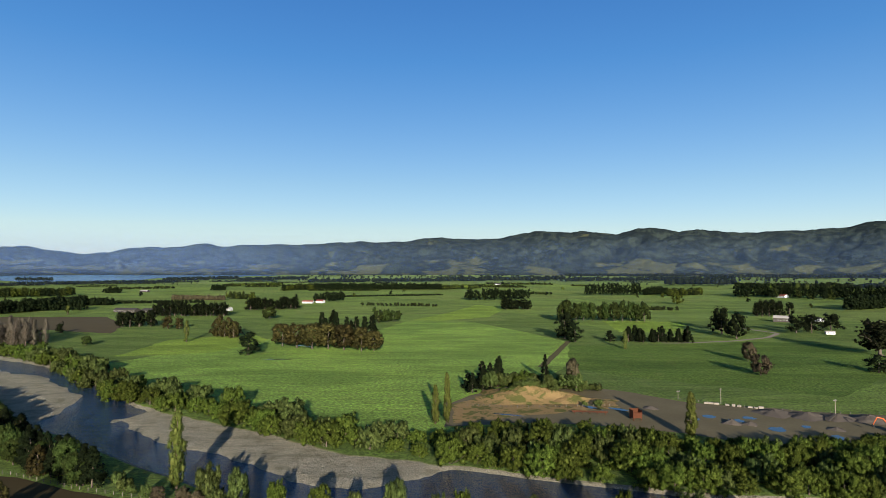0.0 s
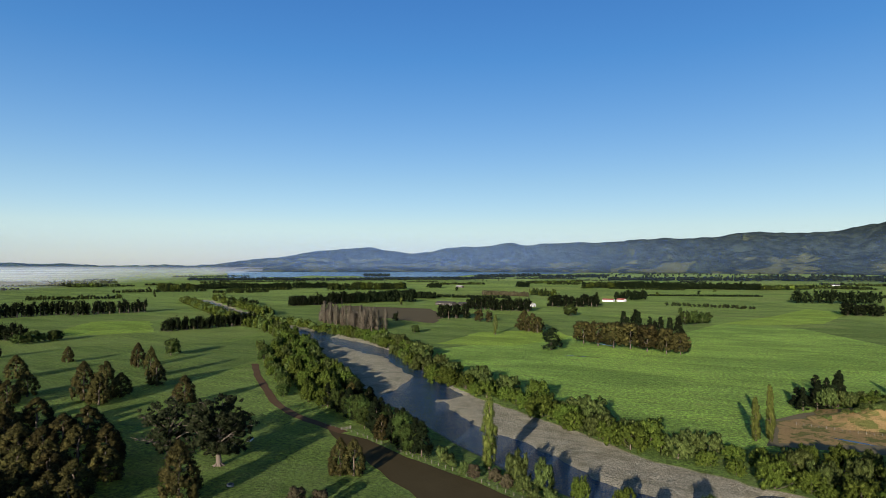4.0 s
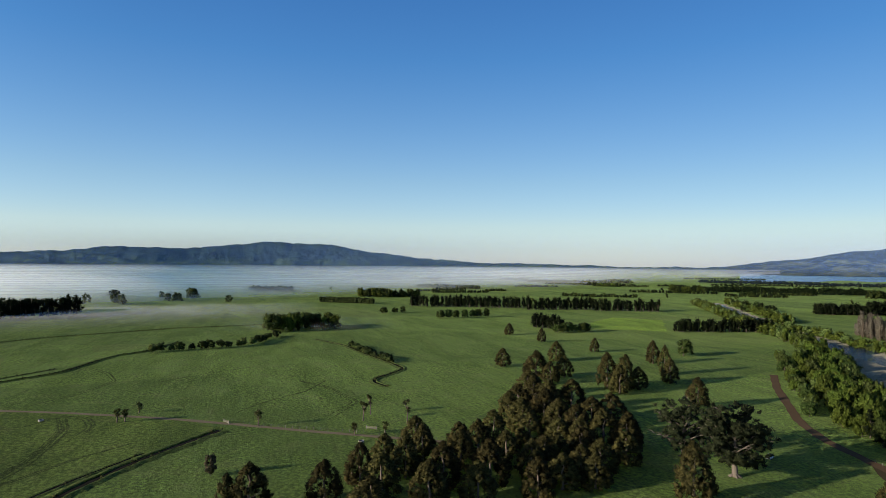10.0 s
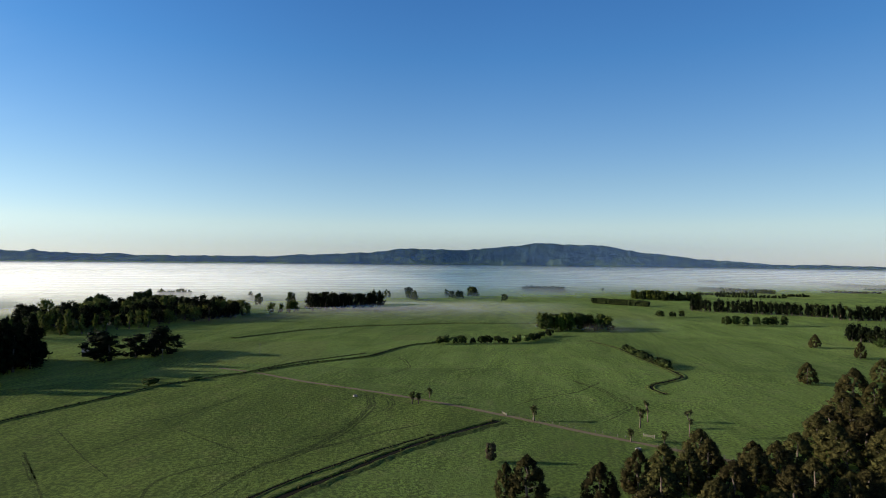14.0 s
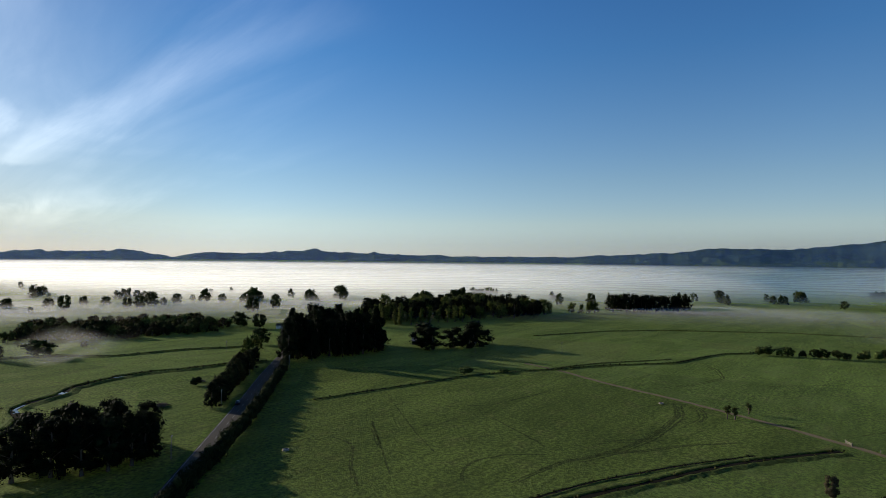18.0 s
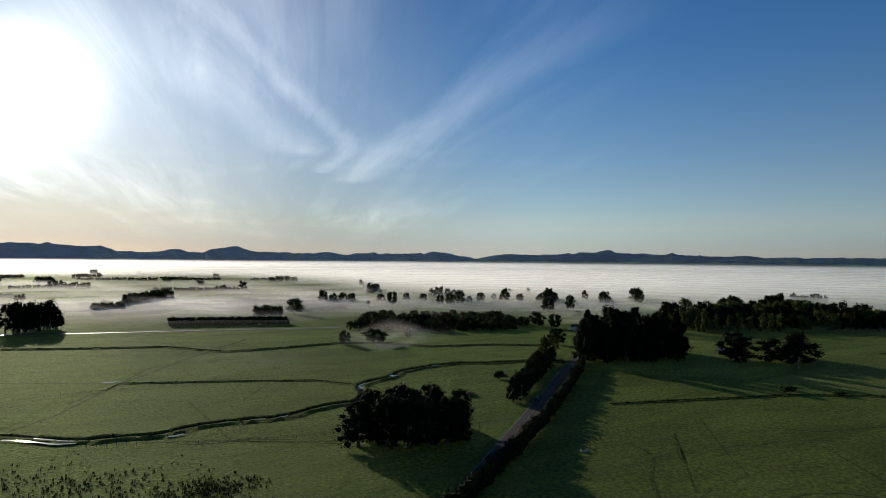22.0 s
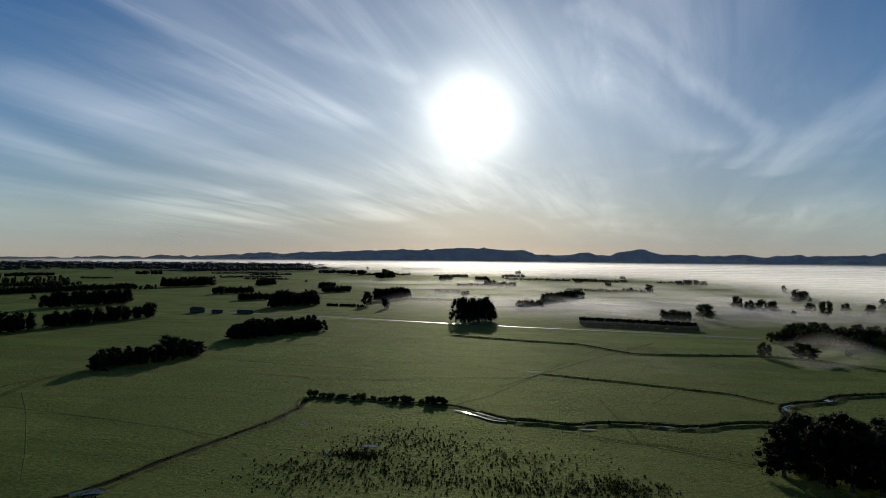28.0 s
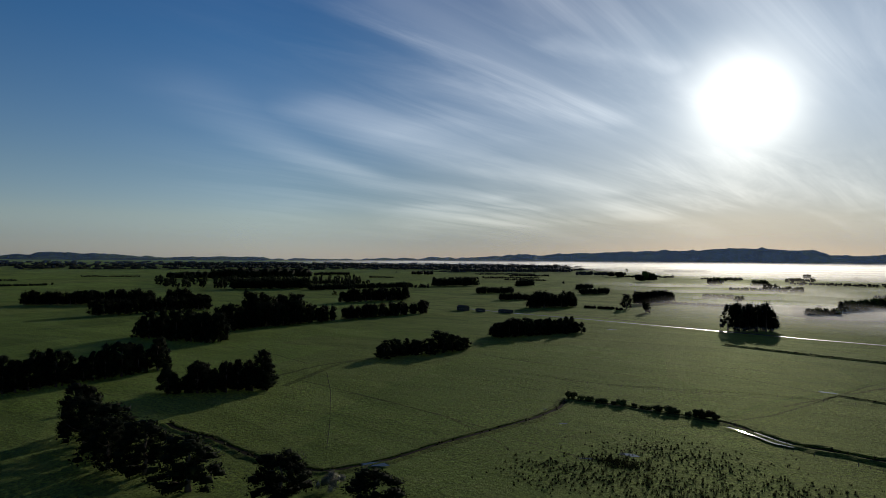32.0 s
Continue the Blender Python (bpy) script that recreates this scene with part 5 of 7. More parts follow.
def road_lines():
    verts, faces = [], []

    def dash(ax, ay, bx, by, off, w):
        d = Vector((bx - ax, by - ay)).normalized()
        nx, ny = -d.y, d.x
        k = len(verts)
        for px, py in ((ax, ay), (bx, by)):
            for s in (-1, 1):
                verts.append((px + nx * (off + s * w), py + ny * (off + s * w), 0.15))
        faces.append((k, k + 2, k + 3, k + 1))

    for (ax, ay), (bx, by) in zip(ROAD_C, ROAD_C[1:6]):
        n = int(math.hypot(bx - ax, by - ay) / 10)
        for i in range(n):
            t0, t1, t2 = i / n, (i + 0.32) / n, (i + 1) / n
            q = lambda t: (ax + (bx - ax) * t, ay + (by - ay) * t)
            dash(*q(t0), *q(t1), 0, 0.07)
            for s in (-3.2, 3.2):
                dash(*q(t0), *q(t2), s, 0.07)
    tagged(new("road_marking", mesh_from("road_marking", verts, faces, M_PAINT)), "white edge lines and broken centre line", "road marking", kind="structure")


road_lines()
strip("farm_road", [(420, -700), (336, -677), (256, -664), (167, -644), (83, -626), (24, -613), (-60, -600), (-190, -572)], 5.0, 0.1, M_WETROAD, "thin wet farm road shining in the sun", "road")
strip("earth_track", [(-305, 309), (-270, 276), (-236, 248), (-209, 226), (-184, 212), (-165, 206), (-150, 201)], 4.2, 0.09, M_TRACK, "red-brown earth track beside the river trees", "track", wobble=0.15, seed=5)
strip("farm_track", [(196, 548), (209, 546), (268, 564), (314, 592), (345, 630), (332, 680)], 5.0, 0.09, M_PALETRACK, "pale gravel farm track", "track", wobble=0.15, seed=6)
strip("farm_track", [(115, 560), (92, 490), (67, 416)], 5.0, 0.08, M_LANE, "worn grass lane between paddocks", "track", wobble=0.2, seed=7)
strip("farm_track", [(-225, 70), (-241, 43), (-257, 17), (-273, -7), (-292, -38), (-313, -80), (-332, -126), (-352, -161), (-362, -190)], 3.2, 0.08, M_GRITTRACK, "straight farm track across the pasture", "track", wobble=0.2, seed=8)
strip("farm_track", [(125, -270), (60, -283), (38, -290), (26, -332), (-1, -376), (-36, -454)], 3.0, 0.08, M_DARKGRASS, "worn track over wet pasture", "track", wobble=0.25, seed=9)
strip("farm_track", [(240, -225), (262, -290), (256, -330), (242, -350)], 4.0, 0.08, M_BANK, "worn track past the shelter belt", "track", wobble=0.25, seed=10)


# ---- ditches and creeks: dark mud standing in for a shaded cut, between two rough lips ----
GREENERY = []


def ditch(pts, width, lip, seed, wet=False, label="dark overgrown drainage ditch"):
    rnd = random.Random(seed)
    line = []
    for (ax, ay), (bx, by) in zip(pts, pts[1:]):
        n = max(1, int(math.hypot(bx - ax, by - ay) / 3.0))
        line += [(ax + (bx - ax) * k / n, ay + (by - ay) * k / n) for k in range(n)]
    line.append(pts[-1])
    for _ in range(3):
        line = [line[0]] + [((a[0] + b[0] * 2 + c[0]) / 4, (a[1] + b[1] * 2 + c[1]) / 4) for a, b, c in zip(line, line[1:], line[2:])] + [line[-1]]
    profile = ((-1.9, 0.0), (-1.0, 0.75), (-0.66, 0.7), (-0.5, 0.06), (0.5, 0.06), (0.66, 0.7), (1.0, 0.75), (1.9, 0.0))
    verts, faces, wv, wf, sv = [], [], [], [], []
    m = len(profile)
    for i, p in enumerate(line):
        a, b = line[max(i - 1, 0)], line[min(i + 1, len(line) - 1)]
        d = Vector((b[0] - a[0], b[1] - a[1])).normalized()
        g = width * rnd.uniform(0.8, 1.25)
        for u, hgt in profile:
            o = u * g + rnd.uniform(-0.08, 0.08) * width
            verts.append((p[0] - d.y * o, p[1] + d.x * o, hgt * lip * rnd.uniform(1.05, 1.55) + (-0.03 if hgt == 0 else 0.0) + (0.02 if 0 < hgt < 0.1 else 0)))
        # flat mud strip; its near-black colour also stands in for shade in a trench
        for s in (-1, 1):
            wv.append((p[0] - d.y * s * g * 0.52, p[1] + d.x * s * g * 0.52, 0.10 + lip * 0.09))
            sv.append((p[0] - d.y * s * g * 0.16, p[1] + d.x * s * g * 0.16, 0.125 + lip * 0.09))
        if i:
            for k in range(m - 1):
                a0 = (i - 1) * m + k
                faces.append((a0, a0 + m, a0 + m + 1, a0 + 1))
            wf.append((2 * i - 2, 2 * i, 2 * i + 1, 2 * i - 1))
    tufts = []
    for q in line:
        for s in (-1, 1):
            if rnd.random() < 0.3:
                c = rnd.uniform(0.35, 0.9) * (0.35 + 0.25 * width)
                tufts.append((q[0] + rnd.uniform(-0.5, 0.5) * width, q[1] + rnd.uniform(-0.5, 0.5) * width, lip * 0.8 + c * 0.3, c, rnd.uniform(0.6, 1.1)))
    GREENERY.extend(tufts)
    root = tagged(new("ditch"), label, "ditch", kind="structure")
    part("bank", mesh_from("bank", verts, faces, M_BANK), root)
    part("ditch_bed", mesh_from("ditch_bed", wv, wf, M_MUD_SHADE), root)
    if wet:
        part("stream", mesh_from("stream", sv, [f for k, f in enumerate(wf) if k // 5 % 5 == 0], M_PUDDLE), root, "narrow stream of still water")


ditch([(-150, -78), (-176, -66), (-193, -57), (-214, -47), (-234, -35), (-264, -12)], 2.3, 0.5, 1)
ditch([(-158, -81), (-182, -72), (-214, -54), (-240, -36)], 1.0, 0.25, 2, label="shallow wheel-worn drain beside a ditch")
ditch([(-352, -164), (-388, -144), (-425, -111), (-470, -100), (-492, -93), (-508, -77), (-560, -60)], 1.8, 0.5, 3)
ditch([(-352, -168), (-392, -152), (-440, -118)], 1.0, 0.3, 4)
ditch([(-500, -252), (-576, -216), (-621, -175), (-679, -72), (-700, 40)], 2.0, 0.45, 5)
ditch([(-333, 71), (-346, 66), (-356, 68), (-378, 88), (-385, 93), (-405, 91), (-453, 81), (-507, 72), (-550, 53)], 1.8, 0.45, 6)
ditch([(-205, -220), (-249, -209), (-274, -202), (-303, -195), (-337, -176), (-357, -162)], 1.5, 0.4, 7)
ditch([(128, -155), (124, -164), (120, -186), (113, -213), (106, -240), (104, -262), (108, -282)], 2.0, 0.5, 8)
ditch([(108, -282), (79, -283), (59, -281), (36, -279), (26, -270)], 2.0, 0.5, 9)
CREEK = [(26, -270), (13, -259), (1, -259), (-16, -255), (-25, -262), (-40, -264), (-62, -261), (-79, -271), (-91, -275), (-101, -274), (-108, -290), (-111, -307), (-124, -318), (-138, -323), (-147, -336), (-174, -346), (-194, -348), (-213, -340), (-239, -337), (-262, -325)]
ditch(CREEK, 3.2, 0.8, 10, True, "winding creek with steep grassy banks")
ditch([(74, -529), (21, -512), (-30, -499), (-44, -483), (-67, -455), (-116, -461), (-155, -468), (-189, -454), (-210, -422), (-247, -415), (-266, -410), (-292, -392)], 2.6, 0.7, 11, False, "winding creek with grassy banks")
ditch([(-1, -366), (-52, -349), (-97, -331), (-110, -313)], 1.5, 0.4, 12)
ditch([(225, -150), (216, -147), (194, -147), (173, -143), (158, -141), (134, -143), (128, -155)], 2.2, 0.5, 13)


tagged(new("ditch_plants", crown_mesh("ditch_plants", GREENERY, 14, 0.34, M_RUSH, 77, core=0.6, lift=0.8, whole=False)), "dark rushes and rank weeds along the ditches", "rushes", kind="stuff")


def pool(x, y, a, b, turn, seed, label="shallow pool of water on wet pasture", z=0.12):
    rnd = random.Random(seed)
    bm = bmesh.new()
    ring = []
    for k in range(18):
        t = 2 * math.pi * k / 18
        u, v = a * math.cos(t) * rnd.uniform(0.7, 1.15), b * math.sin(t) * rnd.uniform(0.7, 1.15)
        c, s = math.cos(turn), math.sin(turn)
        ring.append(bm.verts.new((x + u * c - v * s, y + u * s + v * c, z)))
    bm.faces.new(ring)
    return tagged(new("pool", from_bm("pool", bm, M_PUDDLE)), label, "pool", kind="structure")


pool(125, -158, 5, 2.5, 0.5, 2, "small pond at the end of a ditch", 0.35)
pool(-112, -302, 2.0, 5.0, 0.1, 3, z=0.3)
pool(-139, -326, 2.5, 6.0, 0.4, 4, z=0.3)
pool(-118, 446, 13, 1.5, 0.05, 5)
pool(-118, 520, 10, 1.2, -0.6, 6)

# ---- trees: river ----
BANK_FAR = [(-566, 580), (-480, 540), (-408, 503), (-360, 480), (-318, 462), (-286, 440), (-237, 395), (-186, 345), (-156, 312), (-132, 298), (-100, 282), (-68, 256), (-46, 240), (-26, 234), (0, 222), (16, 214), (48, 202), (62, 197), (92, 190), (140, 184), (230, 178)]
GREEN = ["willow_tree", "willow_tree", "river_bush"]
row(GREEN, [(x - 2.5, y - 4) for x, y in BANK_FAR], 7.5, 8.0, 10.5, 2.0, "far bank willows", 0.42)
row(["willow_tree", "river_bush", "river_bush"], [(x + 4, y + 6) for x, y in BANK_FAR[4:]], 8.5, 8.0, 10.5, 3.0, "far bank willows", 0.42)
row(GREEN, [(14, 226), (40, 220), (70, 214), (100, 208), (150, 204), (220, 200)], 7, 9.0, 10, 3.0, "far bank willows", 0.3)
row(GREEN, [(10, 240), (40, 234), (66, 230), (96, 222), (150, 216), (220, 212)], 7.5, 8.0, 9.5, 3.0, "far bank willows", 0.25)
row(["river_bush", "willow_tree"], [(8, 252), (36, 248), (62, 246), (92, 236)], 7.5, 6.0, 8.5, 3.0, "far bank willows", 0.25)
BANK_NEAR = [(-348, 402), (-300, 357), (-258, 318), (-226, 290), (-196, 264), (-176, 246), (-150, 226), (-134, 212), (-114, 200)]
row(GREEN, [(x - 4, y - 8) for x, y in BANK_NEAR[:6]], 6.5, 9.5, 9.0, 2.0, "near bank willows", 0.25)
row(["willow_tree", "river_bush", "willow_tree"], [(x - 10, y - 17) for x, y in BANK_NEAR[:6]], 7.0, 9.0, 8.0, 2.5, "near bank willows", 0.25)
row(["river_bush", "willow_tree", "broadleaf_tree"], [(x - 16, y - 26) for x, y in BANK_NEAR[:5]], 7.0, 6.5, 6.5, 2.5, "near bank willows", 0.25)
row(["willow_tree", "river_bush", "broadleaf_tree"], [(x + 3, y + 2) for x, y in BANK_NEAR[:6]], 6.5, 8.5, 9.0, 2.0, "near bank willows", 0.35)
row(GREEN, [(-900, 748), (-640, 584), (-560, 532), (-480, 492), (-410, 452), (-352, 408)], 7, 10, 9, 3.0, "upper river willows", 0.25, lines=2, apart=-9)
row(GREEN, [(-900, 806), (-640, 640), (-566, 592)], 8, 10, 9, 3.0, "upper river willows", 0.25, lines=2)
row(["pine_tree", "totara_tree", "pine_tree"], [(-176, 240), (-150, 222), (-128, 205), (-112, 196)], 5.0, 11.5, 7.5, 2.0, "near bank conifers", 0.2)
row(["pine_tree", "broadleaf_tree", "totara_tree"], [(-172, 228), (-148, 212), (-122, 196), (-108, 189)], 5.5, 9.0, 6.5, 1.5, "near bank conifers", 0.2)
row(["pine_tree", "pine_tree", "broadleaf_tree"], [(-184, 236), (-160, 220), (-136, 206), (-118, 196), (-104, 188)], 5.0, 11.0, 7.0, 2.0, "near bank conifers", 0.2)
row(["russet_bush", "shrub", "river_bush"], [(-104, 190), (-84, 180), (-66, 172), (-50, 168)], 5, 4.5, 4.5, 2.0, "near bank scrub", 0.3)
row(["willow_tree", "river_bush"], [(-72, 182), (-40, 170), (-8, 163), (40, 158), (90, 152)], 9, 9.5, 7.0, 2.5, "near bank willows", 0.25)
for x, y, h, w in ((-81, 188, 24, 7.8), (99, 245, 18.6, 7.2), (-3, 266, 17, 5.4), (2, 268, 22, 4.6), (-228, 545, 19.5, 6.5), (-518, 846, 15.6, 6.2), (151, 508, 15.4, 6.0)):
    plant("poplar_tree", x, y, h, w)

# ---- trees: the totara paddock ----
for x, y, h, w in ((-543, 234, 11.5, 9.6), (-486, 240, 12.6, 8.1), (-421, 253, 11.4, 7.6), (-362, 263, 16.6, 10.3), (-324, 244, 18.7, 9.2), (-298, 228, 15, 10.5), (-390, 204, 14, 12.6), (-332, 179, 13.3, 10.2), (-331, 160, 17.5, 16),
                   (-317, 162, 13.3, 10.7), (-298, 187, 20, 13), (-290, 193, 20, 12.5), (-283, 185, 15, 11.6), (-291, 202, 12.4, 10.6), (-244, 202, 15.3, 11.4), (-147, 120, 18.5, 11.9), (-121, 160, 12.4, 8.0), (-117, 162, 12.3, 8.0),
                   (-198, 133, 14.1, 10.8), (-377, 158, 12.8, 11.2), (-176, 0, 13.9, 11.9), (-178, -6, 11, 6.6)):
    plant("totara_tree", x, y, h, w)
GROVE = [(-292, 137, 14, 11.8), (-263, 118, 13, 10.5), (-258, 131, 14, 11.9), (-260, 144, 14, 10.8), (-238, 119, 15, 12.1), (-231, 105, 14, 10.4), (-222, 117, 14, 11.3), (-232, 138, 13, 9.7), (-230, 146, 13, 10.9),
         (-208, 98, 14, 9.4), (-201, 106, 14, 9.2), (-213, 120, 15, 9.9), (-207, 128, 14, 9.7), (-188, 108, 13, 8.8), (-184, 96, 14, 8.9), (-179, 85, 13, 8.2), (-190, 81, 14, 8.1), (-177, 70, 14, 9.5)]
GROVE_NEAR = [(-203, 76, 13, 8.9), (-193, 66, 14, 8.5), (-217, 57, 12, 10.2), (-200, 55, 14, 8.3), (-191, 47, 14, 8.2), (-164, 47, 14, 8.5), (-200, 42, 13, 8.3), (-175, 36, 14, 9.7), (-188, 32, 13, 7.8), (-180, 56, 14, 9),
              (-166, 62, 13, 9), (-164, 80, 13, 9), (-171, 98, 13, 9), (-246, 106, 13, 10), (-219, 88, 13, 10), (-212, 72, 12, 9), (-176, 20, 13, 9), (-160, 30, 13, 10), (-248, 126, 14, 10), (-276, 132, 13, 10), (-183, 122, 12, 9), (-196, 131, 12, 9), (-196, 112, 13, 9), (-176, 108, 12, 9), (-168, 90, 12, 9), (-166, 100, 11, 8), (-184, 92, 13, 9)]
for x, y, h, w in GROVE + GROVE_NEAR:
    plant("totara_tree", x, y, h * rng.uniform(0.92, 1.08), w * 1.3, "totara grove", "brown-green totara tree crowded in a grove")
plant("old_conifer", -163, 149, 20.5, 21, pick=0, label="huge spreading old conifer with a flared trunk")
plant("old_conifer", -185, 147, 18.9, 18, pick=1, label="half-dead old conifer with pale bare limbs")
plant("broadleaf_tree", -387, 308, 12.4, 15)
plant("russet_bush", -114, 131, 7.1, 5.7)
plant("russet_bush", -108, 134, 6.2, 5.7)
plant("russet_bush", -210, -12, 6.8, 3.8)

# ---- trees: across the river ----
for x, y, h, w in ((-136, 520, 20, 16), (-121, 509, 21, 16), (-107, 502, 22, 16.5), (-94, 503, 22, 16.5), (-80, 496, 22, 15.5), (-65, 490, 20, 15), (-55, 490, 17, 13)):
    plant("stand_totara", x, y, h, w * 1.22, "totara stand", "broad brown-green totara tree in a stand")
row("pine_tree", [(-113, 560), (-90, 540), (-58, 520)], 7, 24, 11, 2, "pines behind the stand")
plant("macrocarpa_tree", -149, 470, 17.2, 17)
plant("macrocarpa_tree", -383, 614, 11.3, 9.6)
plant("broadleaf_tree", -303, 520, 8.1, 12)
plant("broadleaf_tree", -221, 783, 15.9, 18)
for x, y, h, w in ((115, 578, 25, 21), (120, 556, 17.9, 17.4), (279, 582, 29, 26), (298, 659, 30, 28), (282, 620, 28, 22), (365, 633, 22, 24), (385, 640, 22, 24), (419, 662, 22, 26), (152, 557, 10.2, 11.3), (282, 397, 11.6, 16.4)):
    plant("macrocarpa_tree", x, y, h, w)
plant("old_conifer", 338, 474, 25, 27, pick=0, label="huge dark spreading conifer with a bare trunk beside a track")
plant("russet_bush", 221, 443, 14.2, 9.8)
plant("russet_bush", 200, 386, 13.1, 12.1)
row("pine_tree", [(166, 553), (221, 550)], 6, 13, 9, 2, "pine row by the track", lines=2, apart=5)
row("broadleaf_tree", [(143, 754), (182, 775), (256, 758)], 9, 24, 14, 2, "tree belt")
row("macrocarpa_tree", [(428, 849), (484, 851)], 9, 26, 18, 2, "macrocarpa belt")
for pts, kind, gap, h, w in (([(-646, 894), (-538, 921)], "macrocarpa_tree", 9, 18, 14), ([(-358, 671), (-324, 685)], "pine_tree", 8, 18, 13), ([(-389, 822), (-292, 825)], "macrocarpa_tree", 9, 20, 15), ([(-295, 930), (-227, 969)], "macrocarpa_tree", 9, 20, 16),
                             ([(-238, 1152), (-194, 1211)], "macrocarpa_tree", 10, 20, 16), ([(-77, 726), (-51, 764)], "broadleaf_tree", 7, 14, 11), ([(46, 1223), (177, 1271)], "macrocarpa_tree", 11, 24, 17), ([(95, 969), (140, 971)], "macrocarpa_tree", 9, 18, 15),
                             ([(338, 1454), (474, 1461)], "pine_tree", 9, 32, 14), ([(676, 1418), (863, 1306), (960, 1180)], "macrocarpa_tree", 12, 34, 20), ([(-300, 664), (-280, 655)], "totara_tree", 8, 14, 12), ([(-222, 588), (-195, 575)], "totara_tree", 8, 19, 14),
                             ([(-140, 1057), (-8, 1033)], "dark_shrub", 6, 5, 7), ([(239, 975), (367, 955)], "dark_shrub", 6, 6, 8)):
    row(kind, pts, gap, h, w, 2.5, "farm shelter trees", lines=2 if h > 15 else 1, apart=8)

# ---- trees: western plain ----
for pts, kind, gap, h, w in (([(-939, 235), (-858, 403)], "pine_tree", 6, 19, 9), ([(-825, 385), (-812, 493)], "pine_tree", 6, 19, 9), ([(-790, 477), (-755, 560)], "pine_tree", 6, 19, 9), ([(-606, 285), (-572, 305)], "pine_tree", 6, 15, 10),
                             ([(-547, 283), (-550, 325)], "broadleaf_tree", 7, 9, 10), ([(-724, 215), (-732, 291)], "broadleaf_tree", 10, 11, 11), ([(-818, 161), (-823, 200)], "broadleaf_tree", 12, 9, 10), ([(-524, 409), (-503, 484), (-505, 510)], "pine_tree", 5, 14, 8)):
    row(kind, pts, gap, h, w, 2.0, "plain shelter trees", lines=2 if kind == "pine_tree" else 1, apart=6)
grove(["broadleaf_tree", "willow_tree"], [(-609, 10), (-637, 90), (-670, 85), (-650, 5)], 12, 16, 14, "misty trees")
row(["shrub", "dark_shrub", "broadleaf_tree"], [(-501, -76), (-525, -2), (-580, 20)], 7, 6, 7, 2, "ditch shrubs")
row(["shrub", "dark_shrub"], [(-497, 76), (-453, 82), (-409, 92)], 6, 4.5, 7, 2, "ditch shrubs")
row("macrocarpa_tree", [(-800, -290), (-888, -210)], 11, 26, 20, 3, "grove at the fog's edge", lines=2, apart=12)
row("willow_tree", [(-749, -327), (-775, -296)], 9, 15, 13, 2, "pale willows")
plant("macrocarpa_tree", -1163, -225, 20, 25)
plant("macrocarpa_tree", -1298, -256, 16, 30)
for x, y, h, w in ((-374, -274, 17, 23), (-408, -260, 20, 29), (-390, -266, 16, 20), (-375, -285, 19, 24), (-397, -256, 12, 14), (-420, -268, 16, 20)):
    plant("macrocarpa_tree", x, y, h, w)
plant("shrub", -305, -198, 5.0, 8.5)
plant("shrub", -324, -184, 2.7, 7.2)
grove(["pine_tree", "macrocarpa_tree"], [(-268, -311), (-304, -298), (-340, -292), (-372, -325), (-345, -372), (-300, -360)], 9, 23, 13, "roadside plantation", 0.4)
row(["poplar_tree", "willow_tree"], [(-430, -420), (-500, -400), (-573, -372)], 10, 20, 9, 3, "light poplars")
grove(["macrocarpa_tree", "macrocarpa_tree", "poplar_tree"], [(-480, -440), (-573, -385), (-691, -320), (-760, -390), (-720, -470), (-580, -520)], 15, 20, 18, "dark woodlot", 0.45)

# ---- trees: by the road ----
for x, y, h, w in ((-77, -210, 17, 14), (-86, -206, 19, 14), (-92, -200, 18, 12), (-99, -198, 18, 13), (-106, -197, 18, 13), (-113, -202, 16, 12), (-86, -220, 18, 14), (-97, -213, 20, 15), (-109, -212, 19, 14), (-120, -214, 16, 12), (-98, -227, 17, 13), (-112, -224, 17, 13)):
    plant("macrocarpa_tree", x, y, h, w * 1.12, "dark grove by the road", "dark dense conifer in a grove")
plant("willow_tree", -264, -344, 15, 15, label="yellow-green round tree at the roadside")
row(["dark_shrub", "totara_tree", "macrocarpa_tree"], [(-165, -242), (-206, -282), (-255, -331)], 5, 11.5, 9, 1.5, "roadside trees", label="dark bushy roadside tree")
grove(["dark_shrub", "river_bush", "totara_tree"], [(-191, -547), (-264, -505), (-338, -488), (-380, -530), (-380, -600), (-249, -650)], 11, 9, 12, "dark scrub", 0.3)
for x, y, h, w in ((-267, -892, 19.8, 16.8), (-279, -881, 15.6, 13.2), (-291, -870, 17, 14.5), (-304, -870, 15.8, 13.5), (-307, -808, 8.2, 7), (-345, -856, 14.8, 12.6), (-347, -817, 20.1, 17.1), (-396, -877, 14.2, 12.1), (-417, -858, 14.3, 12.2),
                   (-412, -793, 15, 12.8), (-423, -783, 18.1, 15.4), (-448, -800, 21.9, 18.6), (-470, -809, 12, 10.3), (-495, -817, 16.5, 14), (-551, -866, 10.7, 9.1), (-543, -822, 21.6, 18.4), (-561, -805, 13.9, 11.8), (-583, -785, 12.2, 10.4),
                   (-644, -822, 13.1, 11.1), (-700, -812, 19.4, 16.5), (-748, -812, 16.1, 13.7), (-717, -1000, 13.6, 11.9), (-659, -980, 14.5, 12.4)):
    plant("broadleaf_tree", x, y, h, w, "misty field trees", "broadleaf tree standing in thin fog")
